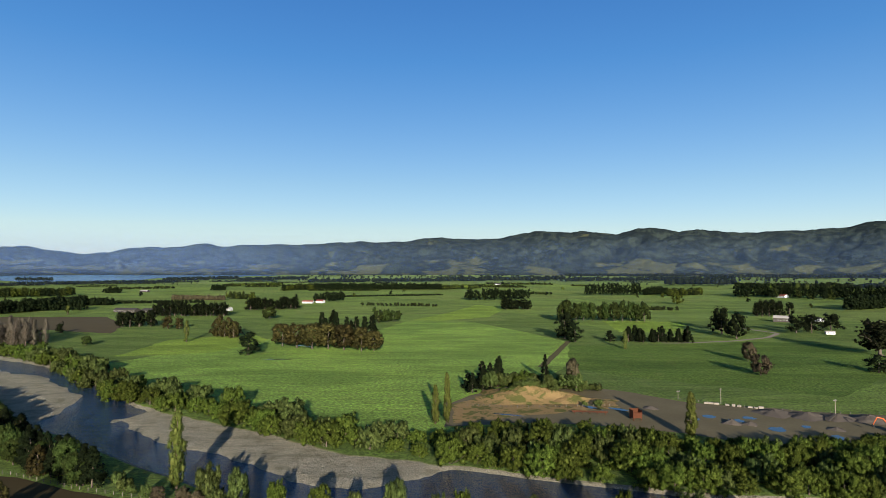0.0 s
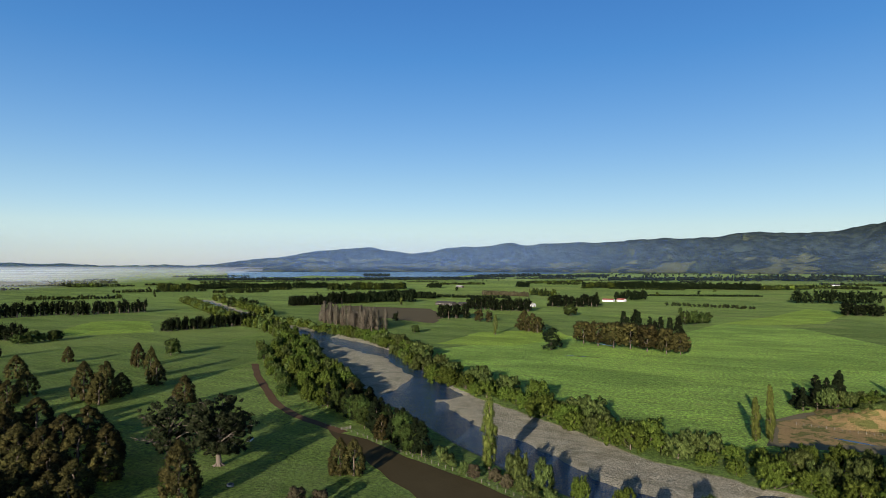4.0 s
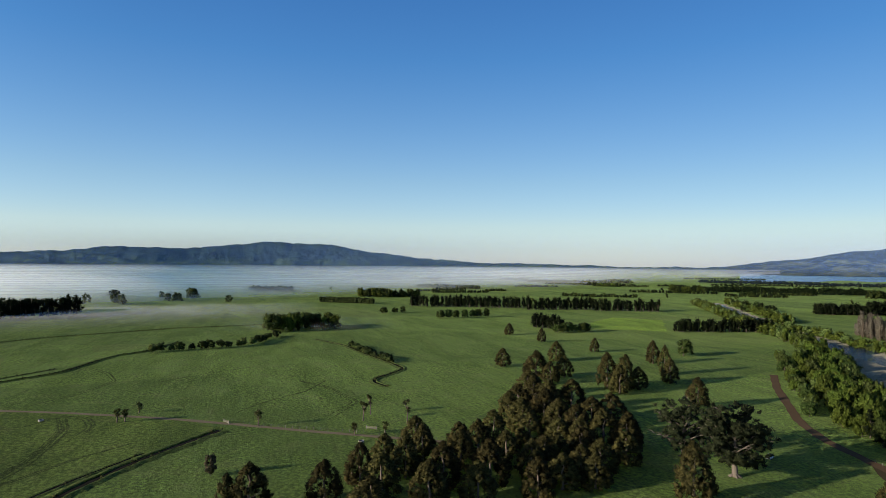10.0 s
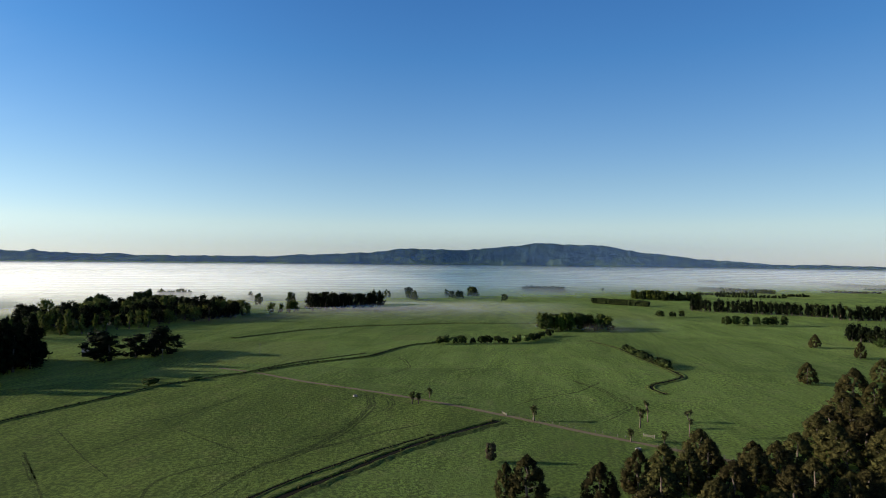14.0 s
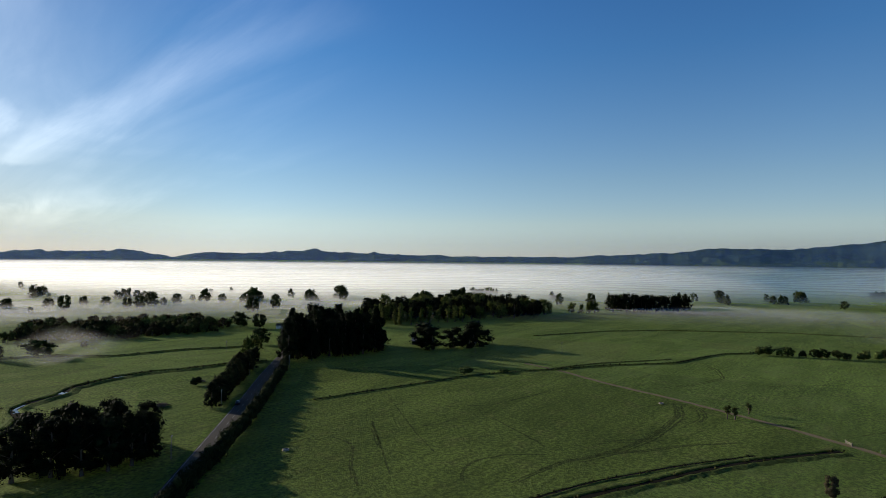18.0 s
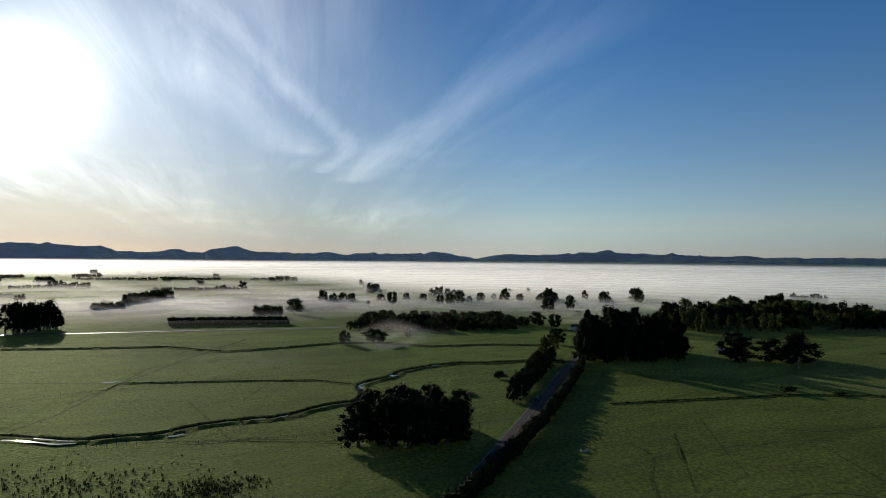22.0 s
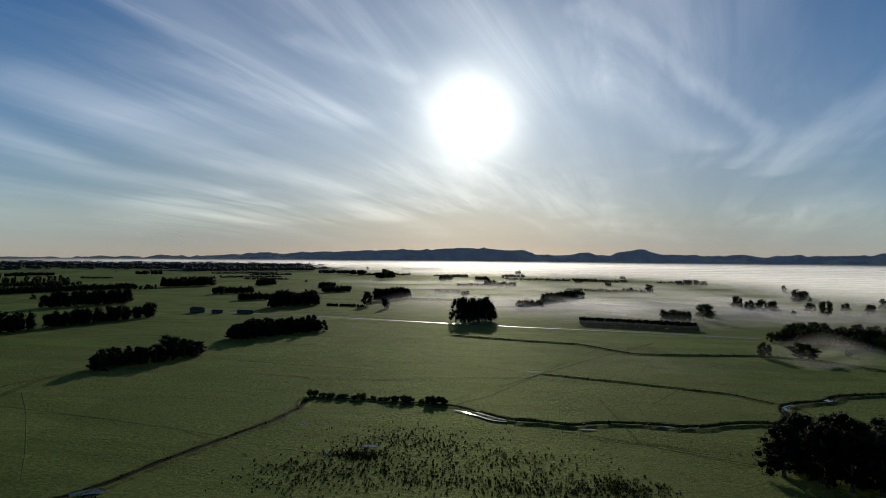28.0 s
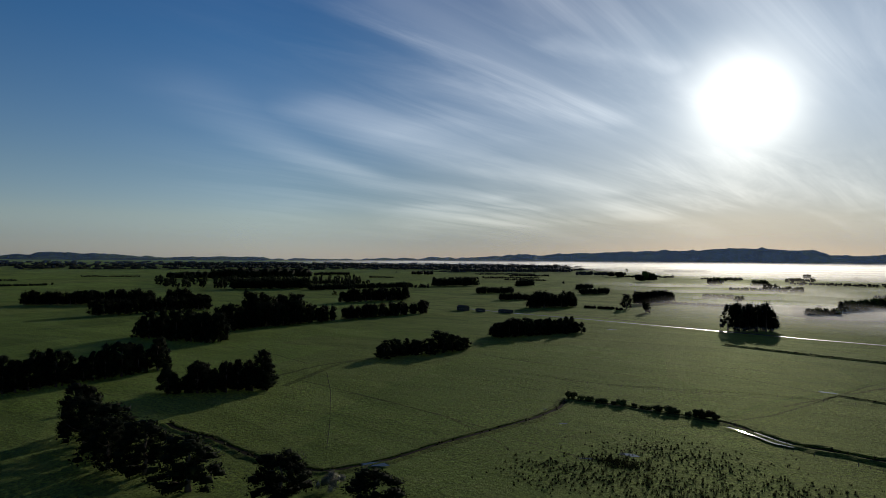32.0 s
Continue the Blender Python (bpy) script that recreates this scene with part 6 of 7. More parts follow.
for x, y, h, w in ((-150, -715, 12.9, 19), (-184, -732, 18.9, 22), (-157, -463, 10.6, 9.7), (-180, -460, 11.2, 18), (-219, -481, 4.8, 5.8), (-373, -505, 15.3, 17), (-379, -484, 14.6, 14), (-488, -637, 19.7, 18), (-535, -651, 20.9, 13.5), (-310, -394, 13.2, 15)):
    plant("broadleaf_tree", x, y, h, w)

# ---- trees: the southern farmland ----
for pts, kind, gap, h, w, n in (([(334, -134), (335, -220)], "macrocarpa_tree", 7, 15, 10, 1), ([(272, -177), (240, -215)], "macrocarpa_tree", 6, 12, 10, 1), ([(481, -288), (403, -304)], "macrocarpa_tree", 8, 18, 13, 2), ([(461, -351), (443, -486)], "macrocarpa_tree", 9, 18, 13, 1),
                                ([(480, -400), (490, -480)], "macrocarpa_tree", 9, 26, 15, 1), ([(441, -495), (415, -615)], "pine_tree", 7, 14, 10, 1), ([(607, -671), (566, -781)], "macrocarpa_tree", 9, 19, 14, 1), ([(252, -320), (227, -393)], "macrocarpa_tree", 9, 11, 11, 1),
                                ([(683, -355), (655, -487)], "macrocarpa_tree", 10, 17, 14, 1), ([(894, -374), (791, -494)], "macrocarpa_tree", 10, 18, 14, 2), ([(241, -461), (194, -539)], "macrocarpa_tree", 7, 12, 11, 2), ([(343, -756), (305, -822)], "macrocarpa_tree", 10, 21, 17, 2),
                                ([(81, -634), (47, -659)], "macrocarpa_tree", 9, 25, 15, 2)):
    mixed = [kind, kind, kind, "pine_tree"]
    row(mixed, pts, gap * 0.72, h, w, 2.5, "southern shelter belts", 0.34, lines=n + 1, apart=6)
for x, y, h, w in ((236, -122, 17.9, 15.8), (208, -118, 15, 16.4), (178, -112, 15.2, 18), (155, -111, 14.5, 18), (127, -120, 12.5, 15.5), (102, -130, 10, 16.5), (222, -116, 16, 15), (192, -108, 15, 16), (242, -213, 18.5, 11.4)):
    plant("macrocarpa_tree", x, y, h * 1.12, w * 1.15)
plant("blossom_bush", 122, -134, 6.5, 9)
row(["dark_shrub", "shrub"], [(108, -284), (79, -284), (40, -280)], 3.9, 3.0, 4.8, 1.2, "ditch shrubs", 0.4)


# ---- far shelter belts over the plain ----
# each row: its two ends, height, make-up and number of lines
LAKE_PLAIN = [(-606, 1035, -564, 1037, 13.4, "p", 2), (-830, 1500, -790, 1503, 15.3, "m", 2), (-932, 1433, -891, 1436, 14.6, "m", 2), (-1033, 1427, -1005, 1429, 17.1, "b", 2), (-588, 1083, -439, 1123, 6.1, "h", 1), (-536, 1213, -427, 1198, 10.0, "r", 2), (-446, 1260, -376, 1221, 16.0, "b", 1), (-624, 1653, -600, 1693, 17.0, "m", 2), (-696, 1964, -564, 2152, 11.4, "b", 2), (-1129, 2473, -937, 2787, 19.4, "m", 2), (-850, 2528, -641, 2842, 19.8, "m", 2)]
LAKE_PLAIN_2 = [(-437, 1666, -362, 1751, 18.9, "b", 2), (-386, 1750, 0, 1778, 19.5, "m", 3), (-540, 2446, 0, 2636, 18.8, "m", 2), (-228, 1341, 0, 1433, 3.8, "h", 1), (0, 1778, 115, 1877, 13.5, "b", 2), (0, 2636, 558, 2797, 25.1, "m", 2), (68, 2027, 219, 2040, 9.4, "b", 2)]
HILL_FOOT = [(480, 1461, 558, 1525, 22.1, "m", 2), (515, 1408, 631, 1499, 18.8, "b", 2), (419, 1112, 436, 1113, 20.5, "b", 1), (809, 2210, 1064, 2233, 28.7, "m", 3), (531, 2660, 1350, 2831, 20.3, "m", 2), (1363, 3235, 2142, 2956, 22.9, "m", 2), (638, 965, 728, 1007, 23.6, "m", 3), (901, 1889, 1395, 1926, 21.1, "m", 2), (692, 3465, 1418, 3363, 18.9, "m", 2), (859, 1643, 1019, 1585, 26.8, "b", 2)]
LAKE_SHORE = [(-737, 690, -710, 702, 15.4, "b", 2), (-757, 749, -739, 758, 7.3, "b", 1), (-665, 749, -634, 806, 16.1, "m", 3), (-634, 806, -590, 905, 20.9, "m", 3), (-608, 932, -602, 1032, 19.0, "m", 3), (-602, 1032, -562, 1050, 13.1, "m", 2), (-1320, 1008, -1237, 1048, 18.8, "b", 2), (-1314, 1113, -1250, 1143, 15.7, "m", 2), (-1276, 1131, -1172, 1256, 16.1, "m", 2), (-1147, 1229, -1061, 1349, 18.0, "m", 2), (-954, 1213, -830, 1379, 20.0, "b", 2), (-1932, 1612, -1615, 1851, 14.8, "m", 2), (-1565, 1794, -1306, 2002, 15.0, "m", 2), (-1349, 2068, -1035, 2382, 14.0, "m", 2)]
FOG_PLAIN = [(-1701, 1006, -1602, 1053, 13.3, "b", 2), (-1698, 2432, -1553, 2428, 16.0, "m", 2), (-1220, 202, -1187, 254, 18.6, "b", 3), (-1187, 254, -1191, 315, 16.9, "b", 2), (-1511, -13, -1450, 86, 12.6, "m", 2), (-2718, 208, -2700, 254, 13.1, "m", 1), (-2577, 401, -2559, 442, 17.4, "m", 1), (-2551, 461, -2513, 546, 11.0, "m", 1), (-2325, 614, -2275, 703, 12.6, "m", 1), (-2313, 952, -2264, 1041, 13.6, "m", 1), (-2059, 946, -1872, 1278, 12.5, "b", 2), (-1699, 449, -1537, 579, 10.5, "b", 1), (-1025, -661, -1031, -601, 15.8, "b", 1), (-1692, -687, -1703, -630, 7.7, "b", 1), (-1607, -508, -1612, -480, 10.3, "b", 1), (-1457, -9, -1563, 77, 11.1, "m", 1)]
SOUTH_TREES = [(240, -829, 227, -827, 21.0, "m", 1), (210, -786, 198, -784, 20.0, "m", 1), (250, -919, 219, -1015, 19.2, "m", 2), (402, -1101, 365, -1155, 12.7, "m", 2), (471, -1266, 449, -1303, 12.3, "m", 2), (246, -971, 125, -955, 3.2, "h", 1), (290, -813, 236, -805, 3.3, "h", 1), (696, -2194, 642, -2199, 21.5, "m", 3), (485, -1812, 442, -1812, 33.0, "b", 3), (860, -2304, 735, -2317, 18.6, "m", 2), (682, -2969, 484, -3018, 12.6, "m", 2), (284, -1735, 261, -1815, 18.1, "b", 2), (312, -2050, 252, -2168, 10.8, "b", 1), (125, -2117, 56, -2182, 15.1, "b", 1), (197, -1155, 149, -1168, 6.9, "b", 1)]
MISTY_SOUTH = [(131, -1500, 109, -1529, 18.4, "b", 1), (104, -1471, 57, -1497, 11.7, "b", 1), (30, -823, -5, -845, 11.8, "b", 2), (-5, -895, -70, -1050, 17.4, "b", 2), (-101, -1776, -120, -1776, 17.7, "b", 1), (-165, -1620, -182, -1620, 11.9, "b", 1), (-204, -1300, -222, -1299, 26.6, "m", 1), (-171, -1302, -190, -1301, 12.0, "b", 1), (-362, -1735, -438, -1735, 18.1, "b", 1), (-131, -704, -163, -699, 12.5, "b", 2), (140, -1102, 127, -1101, 9.5, "b", 1), (176, -1697, 148, -1775, 18.1, "b", 1)]
SOUTHERN_BELTS = [(831, -544, 809, -566, 18.0, "m", 2), (809, -566, 784, -580, 9.1, "m", 2), (1003, -793, 915, -914, 24.2, "m", 4), (873, -872, 802, -1118, 11.3, "m", 2)]
SOUTHERN_WOODS = [(1417, -1057, 1352, -1349, 32.9, "m", 4), (1578, -1028, 1477, -1102, 22.8, "m", 3), (1339, -1863, 1278, -1916, 16.5, "m", 2), (776, -1166, 720, -1268, 22.0, "m", 3), (564, -995, 522, -1062, 12.8, "m", 2), (629, -1294, 620, -1370, 16.3, "m", 2), (1414, -2267, 998, -2598, 20.0, "m", 2), (451, -868, 417, -902, 11.8, "m", 2), (2780, -1809, 2202, -2571, 21.7, "m", 3), (2088, -2439, 1206, -3136, 20.7, "m", 3), (1523, -1542, 1471, -1664, 13.1, "m", 2)]
MAKEUP = {"m": ("macrocarpa_tree", "macrocarpa_tree", "pine_tree"), "p": ("pine_tree",), "b": ("broadleaf_tree", "broadleaf_tree", "willow_tree", "macrocarpa_tree"), "w": ("willow_tree",), "r": ("russet_bush",), "h": ("macrocarpa_tree",)}


def far_belts():
    r = random.Random(5)
    for rows in (LAKE_PLAIN, LAKE_PLAIN_2, HILL_FOOT, LAKE_SHORE, FOG_PLAIN, SOUTH_TREES, MISTY_SOUTH, SOUTHERN_BELTS, SOUTHERN_WOODS):
        for ax, ay, bx, by, h, kind, lines in rows:
            d = math.hypot(bx - ax, by - ay)
            far = math.hypot(ax, ay)
            gap = max(2.5, h * (0.34 if far < 1800 else 0.5))
            nx, ny = ax / far, ay / far
            for line in range(lines):
                for k in range(max(1, int(d / gap))):
                    t = (k + r.random()) / max(1, int(d / gap))
                    o = line * max(4.0, h * 0.5) + r.uniform(-1.5, 1.5)
                    s = r.uniform(0.75, 1.2)
                    far_tree(r.choice(MAKEUP[kind]), ax + (bx - ax) * t + nx * o, ay + (by - ay) * t + ny * o, h * s, max(3.5, h * r.uniform(0.7, 1.0)))
    # the lesser belts between them
    for i in range(230):
        az = r.uniform(-252, 108)
        d = 1250 * (3600 / 1250) ** (r.random() ** 0.7)
        wrapped = az if az < 0 else az - 360
        edge = float(np.interp(wrapped, [a for a, q in FOG_EDGE], [q for a, q in FOG_EDGE])) if -252 <= wrapped <= -44 else 9e9
        if (-47 < az < -13 and d > 2750) or d > edge * 1.15:
            continue
        x, y = d * math.sin(radians(az)), d * math.cos(radians(az))
        turn = radians(-az + r.uniform(-14, 14))
        long = r.uniform(50, 260) * d / 2000
        h = r.uniform(5, 11)
        kinds = ("macrocarpa_tree", "pine_tree") if az < -160 or az > 60 else ("macrocarpa_tree", "broadleaf_tree", "broadleaf_tree", "pine_tree")
        gap = h * 0.5
        for k in range(int(long / gap)):
            q = (k - long / gap / 2) * gap
            far_tree(r.choice(kinds), x + math.cos(turn) * q + r.uniform(-2, 2), y + math.sin(turn) * q + r.uniform(-2, 2), h * r.uniform(0.6, 1.15), h * r.uniform(0.8, 1.1))
    for i in range(170):
        az, d = r.uniform(-252, 108), r.uniform(900, 2600)
        if -47 < az < -13 and d > 2750 or (az > 120 or az < -150) and r.random() < 0.75:
            continue
        h = r.uniform(5, 12)
        far_tree(r.choice(("broadleaf_tree", "macrocarpa_tree", "willow_tree")), d * math.sin(radians(az)), d * math.cos(radians(az)), h, h * r.uniform(0.8, 1.2))


def far_wood(az0, az1, d0, d1, n, h, kinds, seed, wide=0.75):
    r = random.Random(seed)
    for i in range(n):
        a, d = radians(r.uniform(az0, az1)), r.uniform(d0, d1)
        s = r.uniform(0.75, 1.2)
        far_tree(r.choice(kinds), d * math.sin(a), d * math.cos(a), h * s, h * s * wide)


far_belts()
far_wood(26, 46, 1480, 1750, 130, 24, ("macrocarpa_tree", "broadleaf_tree", "pine_tree"), 1)
far_wood(-14, 30, 2650, 3450, 300, 15, ("macrocarpa_tree", "broadleaf_tree", "pine_tree"), 3)
far_wood(-48, -22, 2300, 2750, 130, 8, ("macrocarpa_tree", "broadleaf_tree"), 4)
far_wood(20, 60, 2300, 3500, 160, 17, ("macrocarpa_tree", "broadleaf_tree"), 8)
far_wood(104, 160, 2900, 3900, 900, 15, ("macrocarpa_tree", "pine_tree"), 6, 2.4)
far_wood(122, 139.5, 1300, 1700, 150, 19, ("macrocarpa_tree", "pine_tree"), 9)
far_wood(-150, -102, 4385, 4440, 150, 9, ("macrocarpa_tree", "pine_tree"), 13)
r = random.Random(77)
for i in range(30):
    az = r.uniform(-206, -92)
    e = float(np.interp(az, [a for a, d in FOG_EDGE], [d for a, d in FOG_EDGE]))
    d = min(4000.0, e * r.uniform(0.9, 1.14))
    h = r.uniform(17, 27)
    for k in range(r.choice((1, 1, 2, 4, 6))):
        x, y = d * math.sin(radians(az)) + r.uniform(-5, 5) + k * 9, d * math.cos(radians(az)) + r.uniform(-5, 5) + k * 4
        plant("broadleaf_tree", x, y, h * r.uniform(0.7, 1.0), h * r.uniform(0.6, 0.85), "trees in the fog", "broadleaf tree standing at the fog's edge")
build_far_trees()


# ---- thicket of leafless poplars ----
row("bare_poplar", [(-466, 570), (-422, 551), (-383, 529), (-350, 512)], 4.2, 17.5, 7.0, 4.0, "bare poplar thicket", 0.35, lines=3, apart=8)


# ---- hedges ----
def hedge(pts, h, w, leaf, seed, label, ragged=0.25):
    """One clipped or ragged hedge."""
    r = random.Random(seed)
    rows = []
    for (ax, ay), (bx, by) in zip(pts, pts[1:]):
        d = math.hypot(bx - ax, by - ay)
        n = int(d / (w * 0.42))
        for i in range(n):
            t = (i + 0.5) / n
            for lev in (0.28, 0.68):
                c = w * 0.5 * r.uniform(0.8, 1.1)
                rows.append((ax + (bx - ax) * t + r.uniform(-0.2, 0.2) * w, ay + (by - ay) * t + r.uniform(-0.2, 0.2) * w, h * lev * r.uniform(1 - ragged, 1 + ragged), c, h * 0.36 / c))
    root = tagged(new("hedge"), label, "hedge")
    part("foliage", crown_mesh("foliage", rows, 64, leaf * 1.15, M_HEDGE, seed, core=0.7 if ragged > 0.1 else 1.0, whole=False), root)
    stems = [tube([(x, y, -0.2), (x, y, h * 0.5)], [0.12, 0.06], 5) for x, y, z, c, f in rows[::4]]
    part("stems", mesh_from("stems", *join(stems), M_BARK), root)


hedge([(-60, -128), (-101, -161), (-127, -181), (-165, -214), (-237, -281), (-272, -317)], 6.4, 4.6, 0.42, 3, "ragged dark conifer hedge along the country road")
hedge([(-42, -655), (-151, -626)], 7.6, 5.0, 0.8, 4, "long square-clipped dark hedge", 0.06)
hedge([(-1075, 110), (-1010, 190)], 9.0, 6.0, 1.2, 5, "long square-clipped hedge at the fog's edge", 0.06)


# ---- cabbage trees ----
def cabbage_tree(x, y, h, seed):
    r = random.Random(seed)
    root = tagged(new("cabbage_tree"), "slender cabbage tree with spiky leaf heads", "tree", "cabbage trees")
    root.matrix_basis = pose(x, y, 0, 0, 0, r.uniform(0, 360))
    fork = h * 0.55
    heads, stems = [], [tube([(0, 0, -0.2), (0.1, 0.05, fork * 0.5), (0.15, 0.0, fork)], [0.34, 0.24, 0.2], 7)]
    for k in range(r.randint(3, 5)):
        a = r.uniform(0, 6.28)
        tip = (0.15 + math.cos(a) * h * 0.13, math.sin(a) * h * 0.13, h * r.uniform(0.78, 0.95))
        stems.append(tube([(0.15, 0, fork), (0.15 + math.cos(a) * h * 0.08, math.sin(a) * h * 0.08, h * 0.68), tip], [0.16, 0.13, 0.1], 5))
        heads.append(tip)
    for k in range(2):
        a = r.uniform(0, 6.28)
        heads.append((0.15 + math.cos(a) * 0.5, math.sin(a) * 0.5, h * r.uniform(0.5, 0.66)))
    part("trunk", mesh_from("trunk", *join(stems), M_BARK, True), root)
    for tip in heads:
        v, f = [], []
        for i in range(110):
            d = Vector((r.gauss(0, 1), r.gauss(0, 1), r.gauss(0.25, 0.8))).normalized()
            s = d.cross(Vector((0.2, 0.4, 1))).normalized() * 0.17
            o, e = Vector(tip), Vector(tip) + d * r.uniform(0.8, 1.7)
            e.z -= 0.3
            k = len(v)
            v += [o - s, o + s, e]
            f.append((k, k + 1, k + 2))
        part("leaf_head", mesh_from("leaf_head", v, f, M_SPIKE), root)


for k, (x, y, h) in enumerate(((-264, 46, 8.6), (-274, 51, 8.9), (-254, 63, 11.0), (-243, 39, 4.6), (-242, 51, 4.6), (-289, -54, 5.5), (-289, -51, 5.3), (-304, -48, 4.6), (-267, 3, 6.5), (-190, 30, 9.0))):
    cabbage_tree(x, y, h, 60 + k)


# ---- rushes in the wet paddock ----
def rushes():
    r = random.Random(8)
    v, f = [], []
    spots = [(45, -222, 26, 16), (10, -205, 30, 18), (40, -190, 26, 12), (0, -185, 25, 10), (70, -185, 20, 14), (-25, -190, 14, 8), (60, -205, 10, 5)]
    for i in range(2400):
        cx, cy, sx, sy = r.choice(spots)
        x, y = r.gauss(cx, sx * 0.55), r.gauss(cy, sy * 0.6)
        tall = r.uniform(0.35, 1.1)
        for b in range(8):
            a = r.uniform(0, 6.28)
            lean = r.uniform(0.05, 0.45)
            ox, oy = x + r.uniform(-0.3, 0.3), y + r.uniform(-0.3, 0.3)
            k = len(v)
            v += [(ox - 0.09 * math.sin(a), oy + 0.09 * math.cos(a), -0.05), (ox + 0.09 * math.sin(a), oy - 0.09 * math.cos(a), -0.05), (ox + math.cos(a) * lean, oy + math.sin(a) * lean, tall * r.uniform(0.7, 1.1))]
            f.append((k, k + 1, k + 2))
    tagged(new("rushes", mesh_from("rushes", v, f, M_RUSH)), "scattered dark clumps of rushes in a wet paddock", "rushes", kind="stuff")


rushes()
def ruts(pts, lanes, spread, seed, label="churned wheel and cattle path in the pasture"):
    """Several narrow trodden lines that wander side by side."""
    rnd = random.Random(seed)
    verts, faces = [], []
    for lane in range(lanes):
        drift, off = rnd.uniform(-spread, spread), 0.0
        line = []
        for (ax, ay), (bx, by) in zip(pts, pts[1:]):
            n = max(2, int(math.hypot(bx - ax, by - ay) / 2.0))
            line += [(ax + (bx - ax) * k / n, ay + (by - ay) * k / n) for k in range(n)]
        for _ in range(6):
            line = [line[0]] + [((a[0] + b[0] * 2 + c[0]) / 4, (a[1] + b[1] * 2 + c[1]) / 4) for a, b, c in zip(line, line[1:], line[2:])] + [line[-1]]
        first, last = int(rnd.uniform(0, 0.25) * len(line)), len(line) - int(rnd.uniform(0, 0.25) * len(line))
        for i in range(first, last):
            a, b = line[max(i - 1, 0)], line[min(i + 1, len(line) - 1)]
            d = Vector((b[0] - a[0], b[1] - a[1])).normalized()
            off = max(-spread * 0.4, min(spread * 0.4, off + rnd.uniform(-0.2, 0.2)))
            w = rnd.uniform(0.14, 0.5) * (0.4 if i in (first, last - 1) else 1)
            for s in (-1, 1):
                o = drift + off + s * w
                verts.append((line[i][0] - d.y * o, line[i][1] + d.x * o, 0.045 + 0.003 * lane))
            if i > first and rnd.random() < 0.93:
                k = len(verts)
                faces.append((k - 4, k - 2, k - 1, k - 3))
    tagged(new("cattle_path", mesh_from("cattle_path", verts, faces, M_TRAMPLED)), label, "track", kind="structure")


for seed, (lanes, spread, pts) in enumerate((
        (7, 3.0, [(-305, -79), (-282, -72), (-260, -71), (-239, -72), (-217, -76), (-201, -82), (-190, -90)]), (5, 1.6, [(-254, -42), (-240, -57), (-222, -69), (-209, -79), (-193, -87), (-174, -90), (-156, -92)]),
        (4, 1.2, [(-201, -91), (-189, -107), (-176, -113), (-163, -109), (-152, -99)]), (3, 1.0, [(-168, -172), (-165, -157), (-149, -143), (-134, -126)]), (1, 0.3, [(-228, -191), (-193, -150), (-175, -126), (-159, -106)]),
        (2, 0.5, [(-235, -145), (-218, -119), (-206, -99), (-194, -94)]), (3, 1.0, [(-198, -154), (-206, -148), (-222, -147)]), (3, 1.2, [(-191, -171), (-172, -150), (-164, -140)]), (3, 2.0, [(-291, -90), (-306, -81), (-301, -68), (-284, -62), (-258, -65)]),
        (4, 1.5, [(-222, -86), (-232, -76), (-243, -66)]), (2, 0.8, [(-309, -137), (-274, -143), (-249, -148), (-230, -166)]), (3, 1.5, [(-442, -102), (-417, -84), (-387, -74), (-357, -84), (-326, -104)]),
        (4, 3.0, [(52, -205), (61, -214), (57, -227), (50, -238)]), (3, 1.0, [(-60, -229), (-45, -236), (-28, -237), (-16, -244)]), (2, 0.5, [(88, -190), (107, -206), (140, -223), (194, -232), (224, -231)]), (2, 0.6, [(-372, -57), (-402, -24), (-425, 13)]),
        (3, 1.0, [(-290, -9), (-310, 4), (-333, 28), (-367, 44)]), (3, 2.0, [(-372, 20), (-340, 40), (-300, 50), (-268, 30)]))):
    ruts(pts, lanes, spread, 140 + seed)

for seed, (pts, wide) in enumerate((
    ([(263, -235), (268, -280), (259, -326)], 2.6),
    ([(250, -242), (177, -230), (114, -216)], 0.9),
    ([(361, -303), (281, -281)], 0.9),
    ([(190, -371), (94, -359)], 0.9),
    ([(-194, -173), (-170, -147), (-150, -126)], 0.7),
    ([(20, -325), (-39, -434), (-92, -520)], 2.2),
    ([(68, -399), (-9, -362), (-65, -352)], 0.9),
    ([(-30, -306), (-38, -235), (-76, -218)], 0.9),
    ([(-45, -478), (-14, -401), (6, -347), (22, -305), (39, -279)], 1.6),
    ([(212, -379), (183, -370), (159, -369)], 0.8),
    ([(240, -499), (158, -499), (73, -506)], 1.1),
    ([(146, -410), (88, -413), (38, -422)], 0.9),
    ([(129, -325), (75, -330), (30, -339)], 0.8),
    ([(-53, -301), (-77, -345)], 0.8),
    ([(102, -210), (84, -206), (68, -202)], 0.7),
    ([(-9, -247), (-31, -240), (-45, -232), (-57, -225), (-71, -217)], 0.8),
)):
    strip("fence_track", pts, wide, 0.045, M_TRAMPLED, "worn line along a paddock edge", "track", wobble=0.5, seed=60 + seed, step=2.0)

